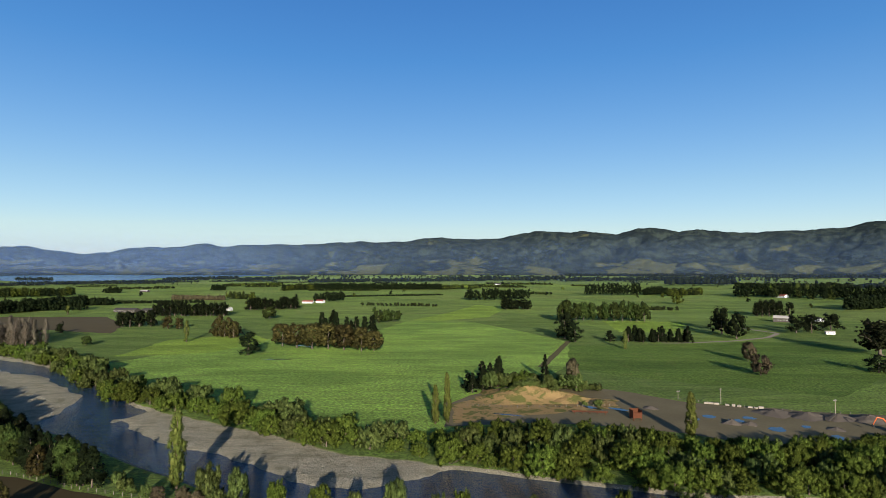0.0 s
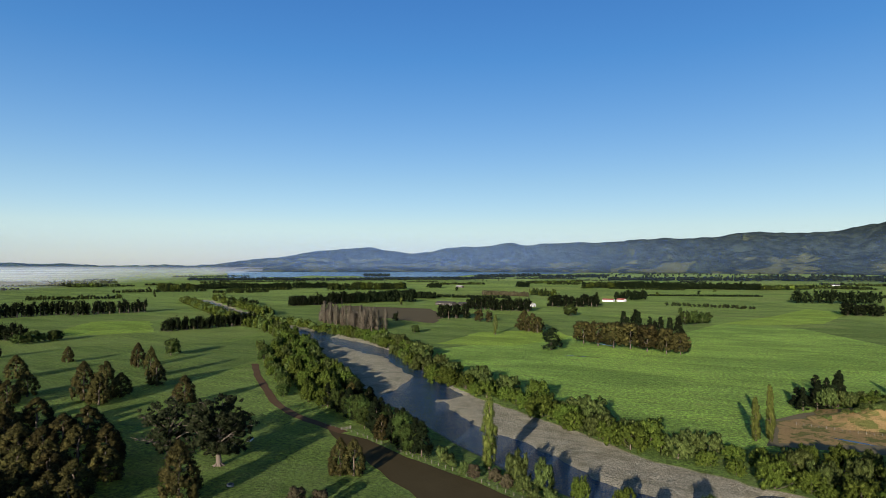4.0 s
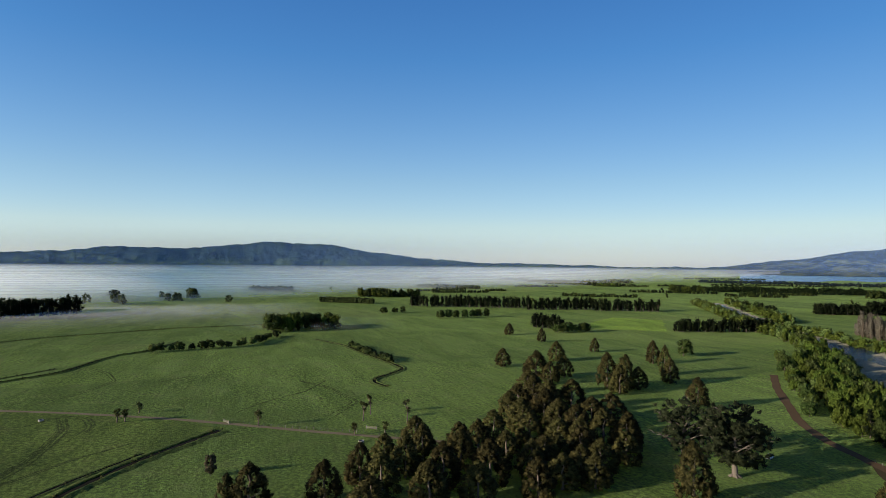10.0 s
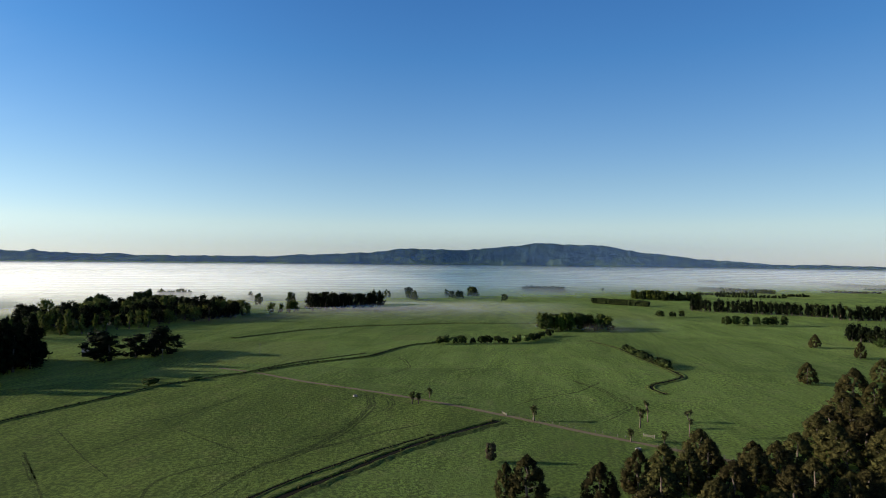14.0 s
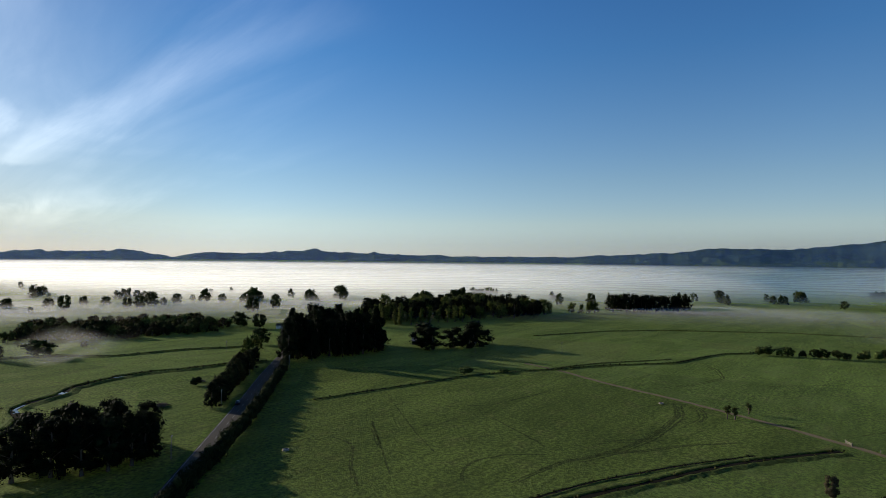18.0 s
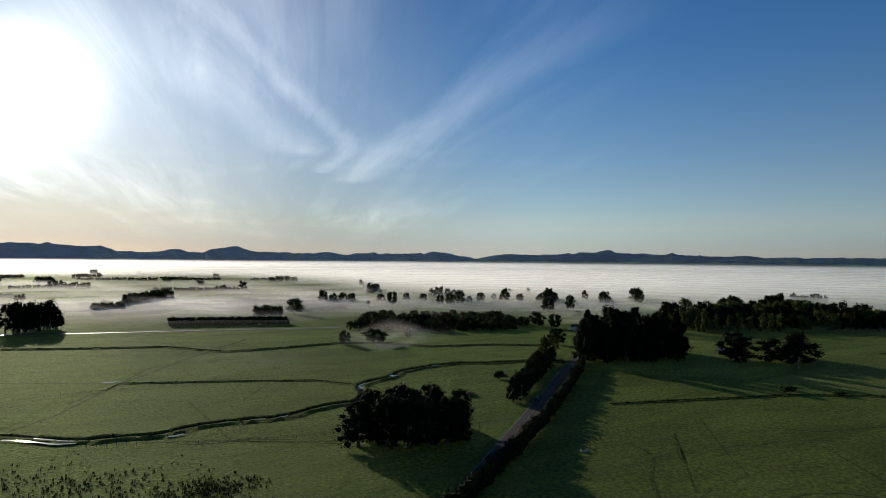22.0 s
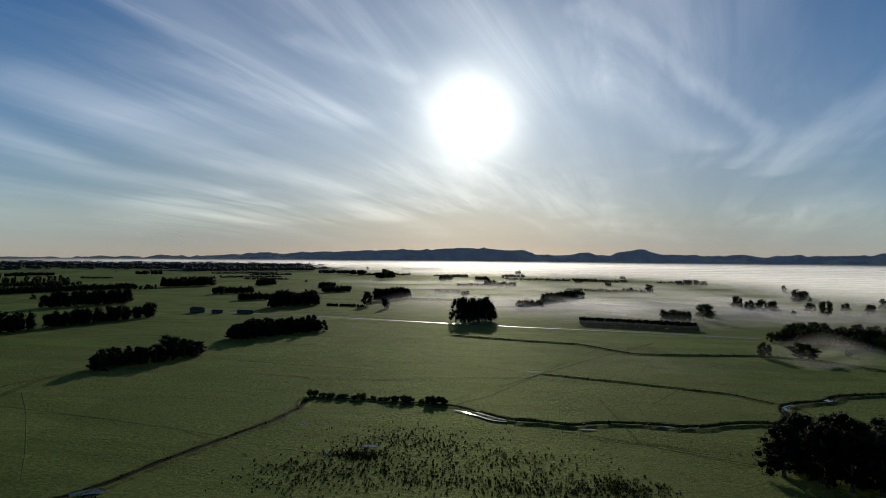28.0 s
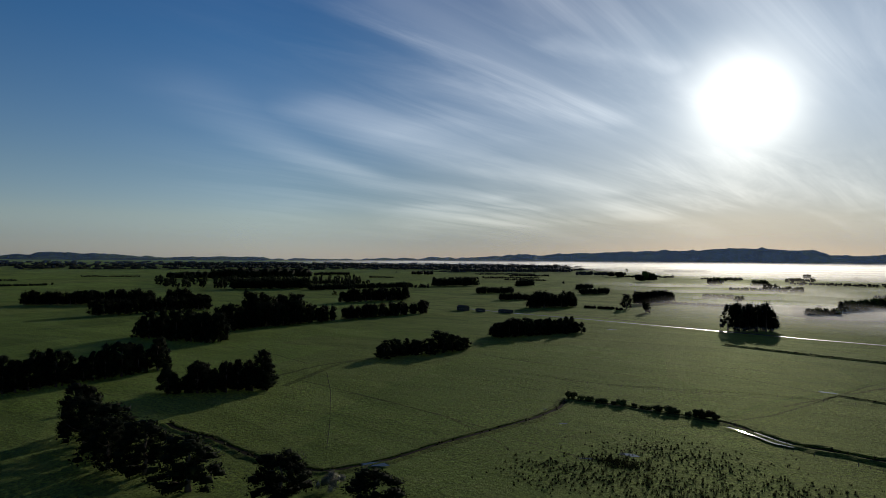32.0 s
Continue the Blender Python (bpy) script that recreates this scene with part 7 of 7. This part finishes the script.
strip("farm_track", [(352, -726), (284, -706), (216, -681), (153, -656), (104, -639), (35, -617), (-53, -595), (-128, -579)], 3.4, 0.08, M_GRITTRACK, "straight gravel track over the southern pasture", "track", wobble=0.2, seed=81)
# smooth water strip laid on the wet track to give its sun glint
strip("flooded_drain", [(128, -644), (104, -635), (70, -624), (35, -613), (10, -606)], 2.0, 0.12, M_PUDDLE, "smooth strip laid for the sun glint on a wet track", "drain", wobble=0.4, seed=82)
strip("creek_water", [(36, -271), (32, -269), (27, -265), (23, -261.5), (19, -257), (12, -256)], 1.3, 0.5, M_PUDDLE, "bright still water in a creek bend", "creek", wobble=0.35, seed=83, step=1.5)
for k, (x, y, a, b) in enumerate(((3, -372, 4.5, 1.6), (59, -215, 3.4, 1.6), (107, -258, 3.0, 0.8), (178, -578, 5.0, 2.5), (-20, -251, 4.0, 1.0), (70, -203, 2.6, 0.7), (93, -240, 2.0, 0.8))):
    pool(x, y, a, b, -0.1 + 0.1 * k, 90 + k, z=0.4 if k == 4 else 0.1)


# ---- fences ----
POST = from_bm("post", box_bm(0.14, 0.14, 1.35, (0, 0, -0.2), 0.02), M_POST)


def fence(pts, gap, label="weathered post-and-wire farm fence on pasture"):
    root = tagged(new("fence"), label, "fence", "farm fences")
    root.location = (pts[0][0], pts[0][1], 0)
    ox, oy = pts[0]
    for (ax, ay), (bx, by) in zip(pts, pts[1:]):
        n = max(1, int(math.hypot(bx - ax, by - ay) / gap))
        for i in range(n):
            p = part("post", POST, root)
            p.location = (ax + (bx - ax) * i / n - ox, ay + (by - ay) * i / n - oy, 0)
            p.rotation_euler = (rng.uniform(-0.05, 0.05), rng.uniform(-0.05, 0.05), rng.uniform(0, 3))
    for z in (0.45, 0.8, 1.08):
        v, f = join([tube([(a[0] - ox, a[1] - oy, z), (b[0] - ox, b[1] - oy, z)], [0.012, 0.012], 4) for a, b in zip(pts, pts[1:])])
        part("wire", mesh_from("wire", v, f, M_ROOF_GREY), root)


fence([(-164, 207), (-140, 200), (-113, 188), (-88, 180), (-62, 168), (-40, 152)], 3.2)
fence([(-245, 43), (-258, 19), (-274, -6)], 3.0)
fence([(-240, 45), (-228, 68), (-215, 92)], 3.0)
fence([(-30, -237), (-70, -228), (-100, -222)], 3.2)
fence([(15, -252), (-10, -245), (-30, -237)], 3.2)
fence([(245, -262), (210, -228), (170, -185), (148, -160)], 4.5)
fence([(180, -330), (100, -322), (30, -345), (-40, -352)], 6.0)
fence([(118, 316), (150, 296), (185, 286), (240, 280)], 4.0)
fence([(12, 300), (36, 296), (60, 298), (84, 300)], 2.5)


# ---- power poles ----
def power_pole(x, y, h, turn):
    root = tagged(new("power_pole"), "weathered power pole with a crossarm", "power pole", "power poles")
    root.matrix_basis = pose(x, y, 0, 0, 0, turn)
    part("pole", mesh_from("pole", *tube([(0, 0, -0.3), (0, 0, h)], [0.16, 0.11], 8), M_CONCRETE if h > 6.5 else M_POST), root)
    part("crossarm", from_bm("crossarm", box_bm(2.2, 0.12, 0.14, (0, 0.12, h - 0.7), 0.02), M_POST), root)
    for s in (-0.95, -0.4, 0.4, 0.95):
        part("insulator", mesh_from("insulator", *tube([(s, 0.12, h - 0.56), (s, 0.12, h - 0.34)], [0.06, 0.04], 6), M_WALL_WHITE), root)


for x, y, h, turn in ((180, 282, 7.6, 20), (138, 305, 8.0, 20), (121, 316, 4.6, 20), (-117, -193, 8, 45), (-170, -242, 8, 45), (-226, -296, 8, 45), (-256, -297, 8, 45), (-271, -382, 8, 40), (-380, -240, 8, 80), (-420, -190, 8, 80)):
    power_pole(x, y, h, turn)


# ---- buildings ----
def house(x, y, w, d, h, turn, wall, roof, label, name="house", lean_to=False):
    root = tagged(new(name), label, "building")
    root.matrix_basis = pose(x, y, land_z(x, y), 0, 0, turn)
    rise = w * 0.22
    v = [(-w / 2, -d / 2, -0.2), (w / 2, -d / 2, -0.2), (w / 2, d / 2, -0.2), (-w / 2, d / 2, -0.2), (-w / 2, -d / 2, h), (w / 2, -d / 2, h), (w / 2, d / 2, h), (-w / 2, d / 2, h), (0, -d / 2, h + rise), (0, d / 2, h + rise)]
    f = [(0, 1, 5, 8, 4), (2, 3, 7, 9, 6), (1, 2, 6, 5), (3, 0, 4, 7), (3, 2, 1, 0)]
    part("wall", mesh_from("wall", v, f, wall), root)
    o, t = 0.45, 0.14
    for s in (-1, 1):
        q = [(0, -d / 2 - o, h + rise + 0.06), (s * (w / 2 + o), -d / 2 - o, h - o * 0.44 + 0.06), (s * (w / 2 + o), d / 2 + o, h - o * 0.44 + 0.06), (0, d / 2 + o, h + rise + 0.06)]
        rv = q + [(a, b, c + t) for a, b, c in q]
        rf = [(0, 1, 2, 3), (7, 6, 5, 4), (0, 4, 5, 1), (1, 5, 6, 2), (2, 6, 7, 3), (3, 7, 4, 0)]
        if s < 0:
            rf = [tuple(reversed(a)) for a in rf]
        part("roof", mesh_from("roof", rv, rf, roof), root)
    part("door", from_bm("door", box_bm(1.0, 0.08, 2.05, (w * 0.1, -d / 2 - 0.03, 0), 0.01), M_WALL_GREY), root)
    n = max(2, int(d / 3.2))
    for i in range(n):
        py = -d / 2 + d * (i + 0.5) / n
        for s in (-1, 1):
            win = part("window", from_bm("window", box_bm(0.08, 1.3, 1.1, (s * (w / 2 + 0.03), py, h * 0.4), 0.01), M_WALL_WHITE), root)
            part("pane", from_bm("pane", box_bm(0.05, 1.1, 0.9, (s * (w / 2 + 0.065), py, h * 0.4 + 0.1)), M_GLASS), win)
    return root


house(423, 763, 12, 20, 5.0, 60, M_WALL_GREY, M_ROOF_PALE, "grey farm shed with a pale iron roof", "farm_shed")
house(470, 770, 9, 14, 3.4, 20, M_WALL_WHITE, M_ROOF_GREY, "white farmhouse with a grey iron roof")
house(393, 622, 3.2, 8.5, 2.6, 80, M_WALL_WHITE, M_ROOF_PALE, "small white farm building beside the yards", "farm_shed")
house(-612, 1016, 12, 22, 6.0, 70, M_WALL_WHITE, M_ROOF_GREY, "white barn with a grey roof", "barn")
house(-459, 890, 12, 36, 3.6, 76, M_WALL_GREY, M_ROOF_GREY, "long low grey farm shed", "farm_shed")
house(-415, 885, 12, 40, 3.2, 76, M_WALL_GREY, M_ROOF_GREY, "long low pale farm shed", "farm_shed")
house(-330, 925, 10, 22, 3.6, 76, M_WALL_WHITE, M_ROOF_PALE, "long white farm shed among trees", "farm_shed")
house(-246, 1116, 9, 20, 3.2, 80, M_WALL_WHITE, M_ROOF_RED, "white farmhouse with a red roof")
house(-225, 1125, 10, 14, 3.6, 70, M_WALL_WHITE, M_ROOF_RED, "white cottage with a red roof", "cottage")
house(760, 1370, 14, 22, 4.5, 20, M_WALL_WHITE, M_ROOF_RED, "house with a red roof among tall trees")
house(-20, 2080, 10, 22, 4, 80, M_WALL_WHITE, M_ROOF_GREY, "distant white farm buildings", "farm_shed")
house(200, 2240, 10, 24, 4, 85, M_WALL_WHITE, M_ROOF_GREY, "distant white farm buildings", "farm_shed")
house(-760, 1560, 10, 22, 3.5, 75, M_WALL_GREY, M_ROOF_PALE, "distant pale farm shed", "farm_shed")
house(-1050, 1420, 10, 24, 3.5, 60, M_WALL_GREY, M_ROOF_GREY, "distant pale farm shed", "farm_shed")
house(-1500, 1250, 10, 22, 4, 50, M_WALL_WHITE, M_ROOF_RED, "distant farm buildings with red roofs", "farm_shed")
house(399, -671, 9, 14, 4.6, 75, M_WALL_GREY, M_ROOF_GREY, "dark weathered farm barn beside sheds", "barn")
house(372, -668, 6, 11, 2.8, 80, M_WALL_GREY, M_ROOF_GREY, "low pale-roofed farm shed", "farm_shed")
house(340, -674, 6, 18, 2.8, 80, M_WALL_GREY, M_ROOF_GREY, "long dark farm shed", "farm_shed")
house(-262, -612, 8, 14, 3.2, 30, M_WALL_WHITE, M_ROOF_GREY, "small farm cottage behind scrub", "cottage")
house(-392, -300, 8, 12, 3.2, 35, M_WALL_GREY, M_ROOF_PALE, "cottage half hidden by macrocarpas", "cottage")
house(-395, -470, 7, 10, 3.0, 40, M_WALL_WHITE, M_ROOF_GREY, "small white cottage by the road", "cottage")


# ---- the gravel yard by the river ----
field("gravel_yard", [(2, 262), (3, 306), (26, 338), (70, 345), (96, 338), (120, 312), (140, 302), (172, 290), (205, 282), (290, 270), (290, 225), (205, 214), (150, 222), (118, 238), (100, 252), (70, 262), (40, 268)], 0.07, M_YARD, "grey gravel works yard with tracks and puddles", "yard", seed=31, rough=1.5)


def heap(x, y, r, h, mat, seed, label, name="gravel_heap", squash=1.0):
    rnd = random.Random(seed)
    rings, seg = 9, 28
    v, f = [], []
    for i in range(rings + 1):
        u = i / rings
        for k in range(seg):
            a = 2 * math.pi * k / seg
            q = r * u * (1 + 0.14 * math.sin(3 * a + seed) + 0.08 * math.sin(7 * a + seed * 2)) + (rnd.uniform(-0.06, 0.06) * r if 0 < i else 0)
            z = h * (1 - u) ** 1.1 * (1 + 0.25 * math.sin(2 * a + seed) * u) + (rnd.uniform(-0.05, 0.05) * h if i < rings else -0.1)
            v.append((q * math.cos(a), q * math.sin(a) * squash, z if i < rings else -0.1))
        if i:
            for k in range(seg):
                a0, b0 = (i - 1) * seg + k, (i - 1) * seg + (k + 1) % seg
                f.append((a0, a0 + seg, b0 + seg, b0))
    f.append(tuple(range(seg)))
    ob = new(name, mesh_from(name, v, f, mat, True))
    ob.location = (x, y, 0)
    return tagged(ob, label, "heap", "gravel heaps")


field("clay_flat", [(4, 268), (4, 304), (20, 318), (60, 322), (92, 314), (84, 298), (58, 288), (34, 278)], 0.085, M_SAND, "trodden orange clay at the foot of a mound", "yard", seed=37, rough=2.0)
heap(44, 320, 30, 7.0, M_SAND, 2, "eroded mound of orange sandy clay", "clay_mound", 0.62)
scrub = random.Random(23)
for k in range(40):
    a, u = scrub.uniform(-0.5, 3.5), scrub.uniform(0.0, 0.55)
    px, py = 46 + 27 * u * math.cos(a), 320 + 17 * u * math.sin(a)
    plant(scrub.choice(["river_bush", "shrub", "shrub"]), px, py, scrub.uniform(2.2, 4.2), scrub.uniform(3.8, 6.0), "mound scrub", "low green scrub growing on a clay mound", z=6.2 * (1 - u) ** 1.1)
for px, py, ph, pw in ((16, 330, 11, 7), (22, 335, 13, 8), (28, 338, 12, 7), (46, 344, 10, 6)):
    plant("pine_tree", px, py, ph, pw, "mound pines", "ragged dark pine behind a clay mound")
heap(66, 312, 16, 3.0, M_SAND, 3, "low bank of sandy clay", "clay_mound", 0.6)
for k, (x, y, r, h) in enumerate(((100, 296, 4, 1.2), (126, 268, 4.5, 2.0), (133, 266, 3.5, 1.5), (154, 286, 9, 2.2), (166, 280, 9, 2.4), (178, 277, 8, 2.2), (190, 274, 9, 2.6), (203, 270, 8, 2.2), (165, 258, 4, 1.2), (176, 244, 6, 2.4), (186, 243, 5, 2.0), (214, 262, 10, 3), (230, 256, 8, 2.6))):
    heap(x, y, r, h, M_PILE, 10 + k, "grey heap of river gravel in the yard")
for k, (x, y, a, b) in enumerate(((121, 280, 3, 3.4), (130, 272, 4, 3.6), (138, 277, 3, 3), (150, 285, 3, 2), (140, 258, 4.5, 3.5), (155, 262, 3, 2), (158, 246, 4, 2.5), (149, 240, 4, 2.5), (170, 236, 5, 3), (181, 228, 6, 3), (112, 274, 2, 4), (72, 296, 6, 2.2), (84, 293, 6, 2.0), (54, 300, 5, 2.2), (30, 282, 9, 1.2))):
    pool(x, y, a, b, 0.2 * k, 70 + k, "rain puddle in the gravel yard", 0.12)
for k in range(11):
    if k in (3, 7):
        continue
    block = box_bm(rng.uniform(1.4, 2.6), rng.uniform(0.9, 1.4), rng.uniform(0.7, 1.3), (0, 0, 0), 0.12)
    b = tagged(new("concrete_block", from_bm("concrete_block", block, M_CONCRETE)), "pale broken concrete block in a loose wall", "block", "concrete blocks")
    b.matrix_basis = pose(131 + k * 2.2, 306 - k * 1.05 + rng.uniform(-0.8, 0.8), -0.03, 0, 0, -26 + rng.uniform(-35, 35))


def hopper(x, y, turn):
    root = tagged(new("hopper"), "rusty open steel hopper on legs in the yard", "hopper")
    root.matrix_basis = pose(x, y, 0.07, 0, 0, turn)
    w, h = 4.0, 4.4
    for s in (-1, 1):
        part("side_plate", from_bm("side_plate", box_bm(0.18, w, h - 1.0, (s * w / 2, 0, 1.0), 0.02), M_RUST), root)
    for s in (-1, 1):
        part("end_plate", from_bm("end_plate", box_bm(w - 0.2, 0.18, h - 1.0 - (0.9 if s < 0 else 0), (0, s * (w / 2 - 0.1), 1.0), 0.02), M_RUST), root)
    part("floor_plate", from_bm("floor_plate", box_bm(w - 0.2, w - 0.2, 0.16, (0, 0, 1.0)), M_RUST), root)
    part("rim", from_bm("rim", box_bm(w + 0.5, 0.3, 0.3, (0, w / 2, h - 0.1), 0.04), M_RUST), root)
    for sx in (-1, 1):
        for sy in (-1, 1):
            part("leg", from_bm("leg", box_bm(0.3, 0.3, 1.2, (sx * w * 0.44, sy * w * 0.44, -0.15), 0.02), M_RUST), root)


r = random.Random(19)
for k in range(34):
    x, y = r.uniform(24, 72), r.uniform(322, 350)
    plant(r.choice(("river_bush", "shrub", "willow_tree", "river_bush")), x, y, r.uniform(4.5, 8.0), r.uniform(7, 11), "mound scrub", z=max(0.0, 5.0 - abs(y - 324) * 0.2))
for x, y, h, w in ((27, 352, 13, 7), (33, 358, 16, 8), (24, 346, 10, 7), (30, 345, 11, 7), (62, 372, 15, 6)):
    plant("pine_tree", x, y, h, w, "mound pines")
hopper(86, 274, 8)


def excavator(x, y, turn):
    root = tagged(new("excavator"), "orange excavator working in the gravel yard", "excavator")
    root.matrix_basis = pose(x, y, 0.07, 0, 0, turn)
    for s in (-1, 1):
        part("track", from_bm("track", box_bm(0.6, 3.8, 0.9, (s * 1.15, 0, 0), 0.25), M_RUBBER), root)
    part("body", from_bm("body", box_bm(2.6, 3.2, 1.3, (0, -0.4, 1.0), 0.15), M_ORANGE), root)
    cab = part("cab", from_bm("cab", box_bm(1.0, 1.5, 1.5, (-0.8, 0.5, 2.2), 0.12), M_ORANGE), root)
    part("cab_window", from_bm("cab_window", box_bm(1.04, 1.1, 0.8, (-0.8, 0.6, 2.75)), M_GLASS), cab)
    part("boom", mesh_from("boom", *tube([(0.3, 1.0, 1.9), (0.3, 3.4, 5.2), (0.3, 5.6, 5.6)], [0.36, 0.3, 0.24], 6), M_ORANGE), root)
    part("arm", mesh_from("arm", *tube([(0.3, 5.6, 5.6), (0.3, 7.0, 2.4)], [0.26, 0.18], 6), M_ORANGE), root)
    part("bucket", from_bm("bucket", box_bm(1.2, 1.0, 0.9, (0.3, 7.0, 1.5), 0.2), M_RUBBER), root)


excavator(186, 254, 70)


def pipe_rack(x, y, turn):
    root = tagged(new("pipe_frame"), "rusty pipework frame beside a settling pond", "pipe frame")
    root.matrix_basis = pose(x, y, 0.07, 0, 0, turn)
    for z in (0.9, 1.3):
        part("pipe", mesh_from("pipe", *tube([(-8, 0, z), (8, 0, z)], [0.16, 0.16], 8), M_RUST), root)
    for k in range(5):
        part("support", from_bm("support", box_bm(0.2, 0.5, 1.2, (-7 + 3.5 * k, 0, -0.1), 0.02), M_RUST), root)


pipe_rack(68, 284, -8)


def conveyor(x, y, turn):
    root = tagged(new("conveyor"), "small pale conveyor leaning on a gravel heap", "conveyor")
    root.matrix_basis = pose(x, y, 0.07, 0, 0, turn)
    part("belt", mesh_from("belt", [(-3, -0.5, 0.3), (3, -0.5, 2.6), (3, 0.5, 2.6), (-3, 0.5, 0.3), (-3, -0.5, 0.6), (3, -0.5, 2.9), (3, 0.5, 2.9), (-3, 0.5, 0.6)],
                             [(0, 3, 2, 1), (4, 5, 6, 7), (0, 1, 5, 4), (1, 2, 6, 5), (2, 3, 7, 6), (3, 0, 4, 7)], M_WALL_GREY), root)
    for sx in (-2.2, 2.2):
        part("leg", from_bm("leg", box_bm(0.14, 1.0, 0.6 + (sx + 3) * 0.38, (sx, 0, 0), 0.01), M_WALL_GREY), root)


conveyor(172, 272, 30)
row(["river_bush", "river_bush", "shrub"], [(36, 334), (60, 338), (84, 334)], 4.5, 6.0, 8, 2.5, "mound shrubs", label="grey-green shrub on the clay mound")
for x, y, h, w in ((22, 344, 15, 10), (31, 348, 16, 9), (14, 342, 9, 8)):
    plant("pine_tree", x, y, h, w)
plant("russet_bush", 74, 350, 16, 8)
plant("willow_tree", 46, 346, 10, 10)
row(["shrub", "shrub", "river_bush"], [(20, 318), (36, 310), (52, 322), (66, 326)], 6, 2.6, 4.5, 3.0, "mound shrubs", label="low shrub on the clay mound")
row(["shrub", "river_bush"], [(66, 298), (80, 300)], 5, 3.5, 5, 1.0, "yard shrubs")


# ---- vehicles, troughs, brush heaps ----
def car(x, y, turn, paint, label, ute=False):
    root = tagged(new("car"), label, "car")
    root.matrix_basis = pose(x, y, 0.13, 0, 0, turn)
    part("body", from_bm("body", box_bm(1.75, 4.4, 0.62, (0, 0, 0.35), 0.14), paint), root)
    cabin = box_bm(1.5, 1.7 if ute else 2.4, 0.6, (0, 0.3 if ute else -0.2, 0.95), 0.0)
    for v in cabin.verts:
        if v.co.z > 1.3:
            v.co.x *= 0.82
            v.co.y *= 0.78
    roof = part("cabin", from_bm("cabin", cabin, paint), root)
    part("side_window", from_bm("side_window", box_bm(1.53, 1.3, 0.32, (0, 0.2 if ute else -0.2, 1.05), 0.02), M_GLASS), roof)
    for sx in (-0.82, 0.82):
        for sy in (-1.35, 1.4):
            v, f = tube([(sx - 0.1, sy, 0.33), (sx + 0.1, sy, 0.33)], [0.33, 0.33], 14)
            part("wheel", mesh_from("wheel", v, f, M_RUBBER), root)
    for sx in (-0.6, 0.6):
        part("headlight", from_bm("headlight", box_bm(0.34, 0.06, 0.16, (sx, 2.2, 0.62), 0.02), M_WALL_WHITE), root)


car(-178, -241, 135, M_CAR, "dark car on the country road")
car(-174, 174, 30, M_WHITECAR, "white farm ute parked under an old conifer", True)


def trough(x, y, turn):
    root = tagged(new("water_trough"), "round concrete water trough in the paddock", "water trough", "water troughs")
    root.matrix_basis = pose(x, y, 0, 0, 0, turn)
    n = 20
    v, f = [], []
    for r, z in ((1.15, -0.1), (1.15, 0.7), (1.0, 0.7), (1.0, 0.15)):
        v += [(r * math.cos(6.283 * k / n), r * 0.8 * math.sin(6.283 * k / n), z) for k in range(n)]
    for i in range(3):
        f += [(i * n + k, i * n + (k + 1) % n, (i + 1) * n + (k + 1) % n, (i + 1) * n + k) for k in range(n)]
    part("basin", mesh_from("basin", v, f, M_CONCRETE, True), root)
    part("water", mesh_from("water", [(math.cos(6.283 * k / n), 0.8 * math.sin(6.283 * k / n), 0.55) for k in range(n)], [tuple(range(n))], M_PUDDLE), root)


for x, y in ((-145, 137), (-171, 107), (-233, 40), (-300, -85), (-146, -170)):
    trough(x, y, rng.uniform(0, 360))


def brush_heap(x, y, r, h, seed):
    """A heap of cut branches."""
    rnd = random.Random(seed)
    pieces = []
    for k in range(70):
        a, q = rnd.uniform(0, 6.28), r * math.sqrt(rnd.random()) * 0.9
        c = Vector((q * math.cos(a), q * math.sin(a), 0.1 + h * (1 - (q / r) ** 1.5) * rnd.random()))
        d = Vector((rnd.gauss(0, 1), rnd.gauss(0, 1), rnd.gauss(0, 0.35))).normalized() * rnd.uniform(0.8, 1.8)
        pieces.append(tube([c - d, c + d], [0.09, 0.03], 4))
    ob = tagged(new("brush_heap"), "heap of cut branches on the pasture", "brush heap", "brush heaps")
    ob.location = (x, y, 0)
    part("branches", mesh_from("branches", *join(pieces), M_BARK), ob)
    part("core", crown_mesh("core", [(rnd.uniform(-0.5, 0.5) * r, rnd.uniform(-0.5, 0.5) * r, h * 0.32, r * 0.5, h * 0.6 / r) for k in range(5)], 30, 0.35, M_BARE, seed), ob)


brush_heap(-154, -265, 4.5, 2.4, 1)
brush_heap(-197, -301, 3.5, 1.8, 2)
plant("dark_shrub", -190, -294, 4.5, 7)


def gate(x, y, turn):
    root = tagged(new("farm_gate"), "weathered timber farm gate between posts", "gate", "farm gates")
    root.matrix_basis = pose(x, y, 0, 0, 0, turn)
    for s in (-2.1, 2.1):
        part("gatepost", from_bm("gatepost", box_bm(0.25, 0.25, 1.6, (s, 0, -0.2), 0.03), M_POST), root)
    for z in (0.25, 0.5, 0.75, 1.0):
        part("rail", from_bm("rail", box_bm(4.0, 0.05, 0.1, (0, 0, z), 0.01), M_POST), root)
    part("brace", mesh_from("brace", *tube([(-1.9, 0.05, 0.25), (1.9, 0.05, 1.1)], [0.05, 0.05], 4), M_POST), root)


gate(-152, 205, 60)
gate(-276, -10, 30)
gate(-250, 47, 60)
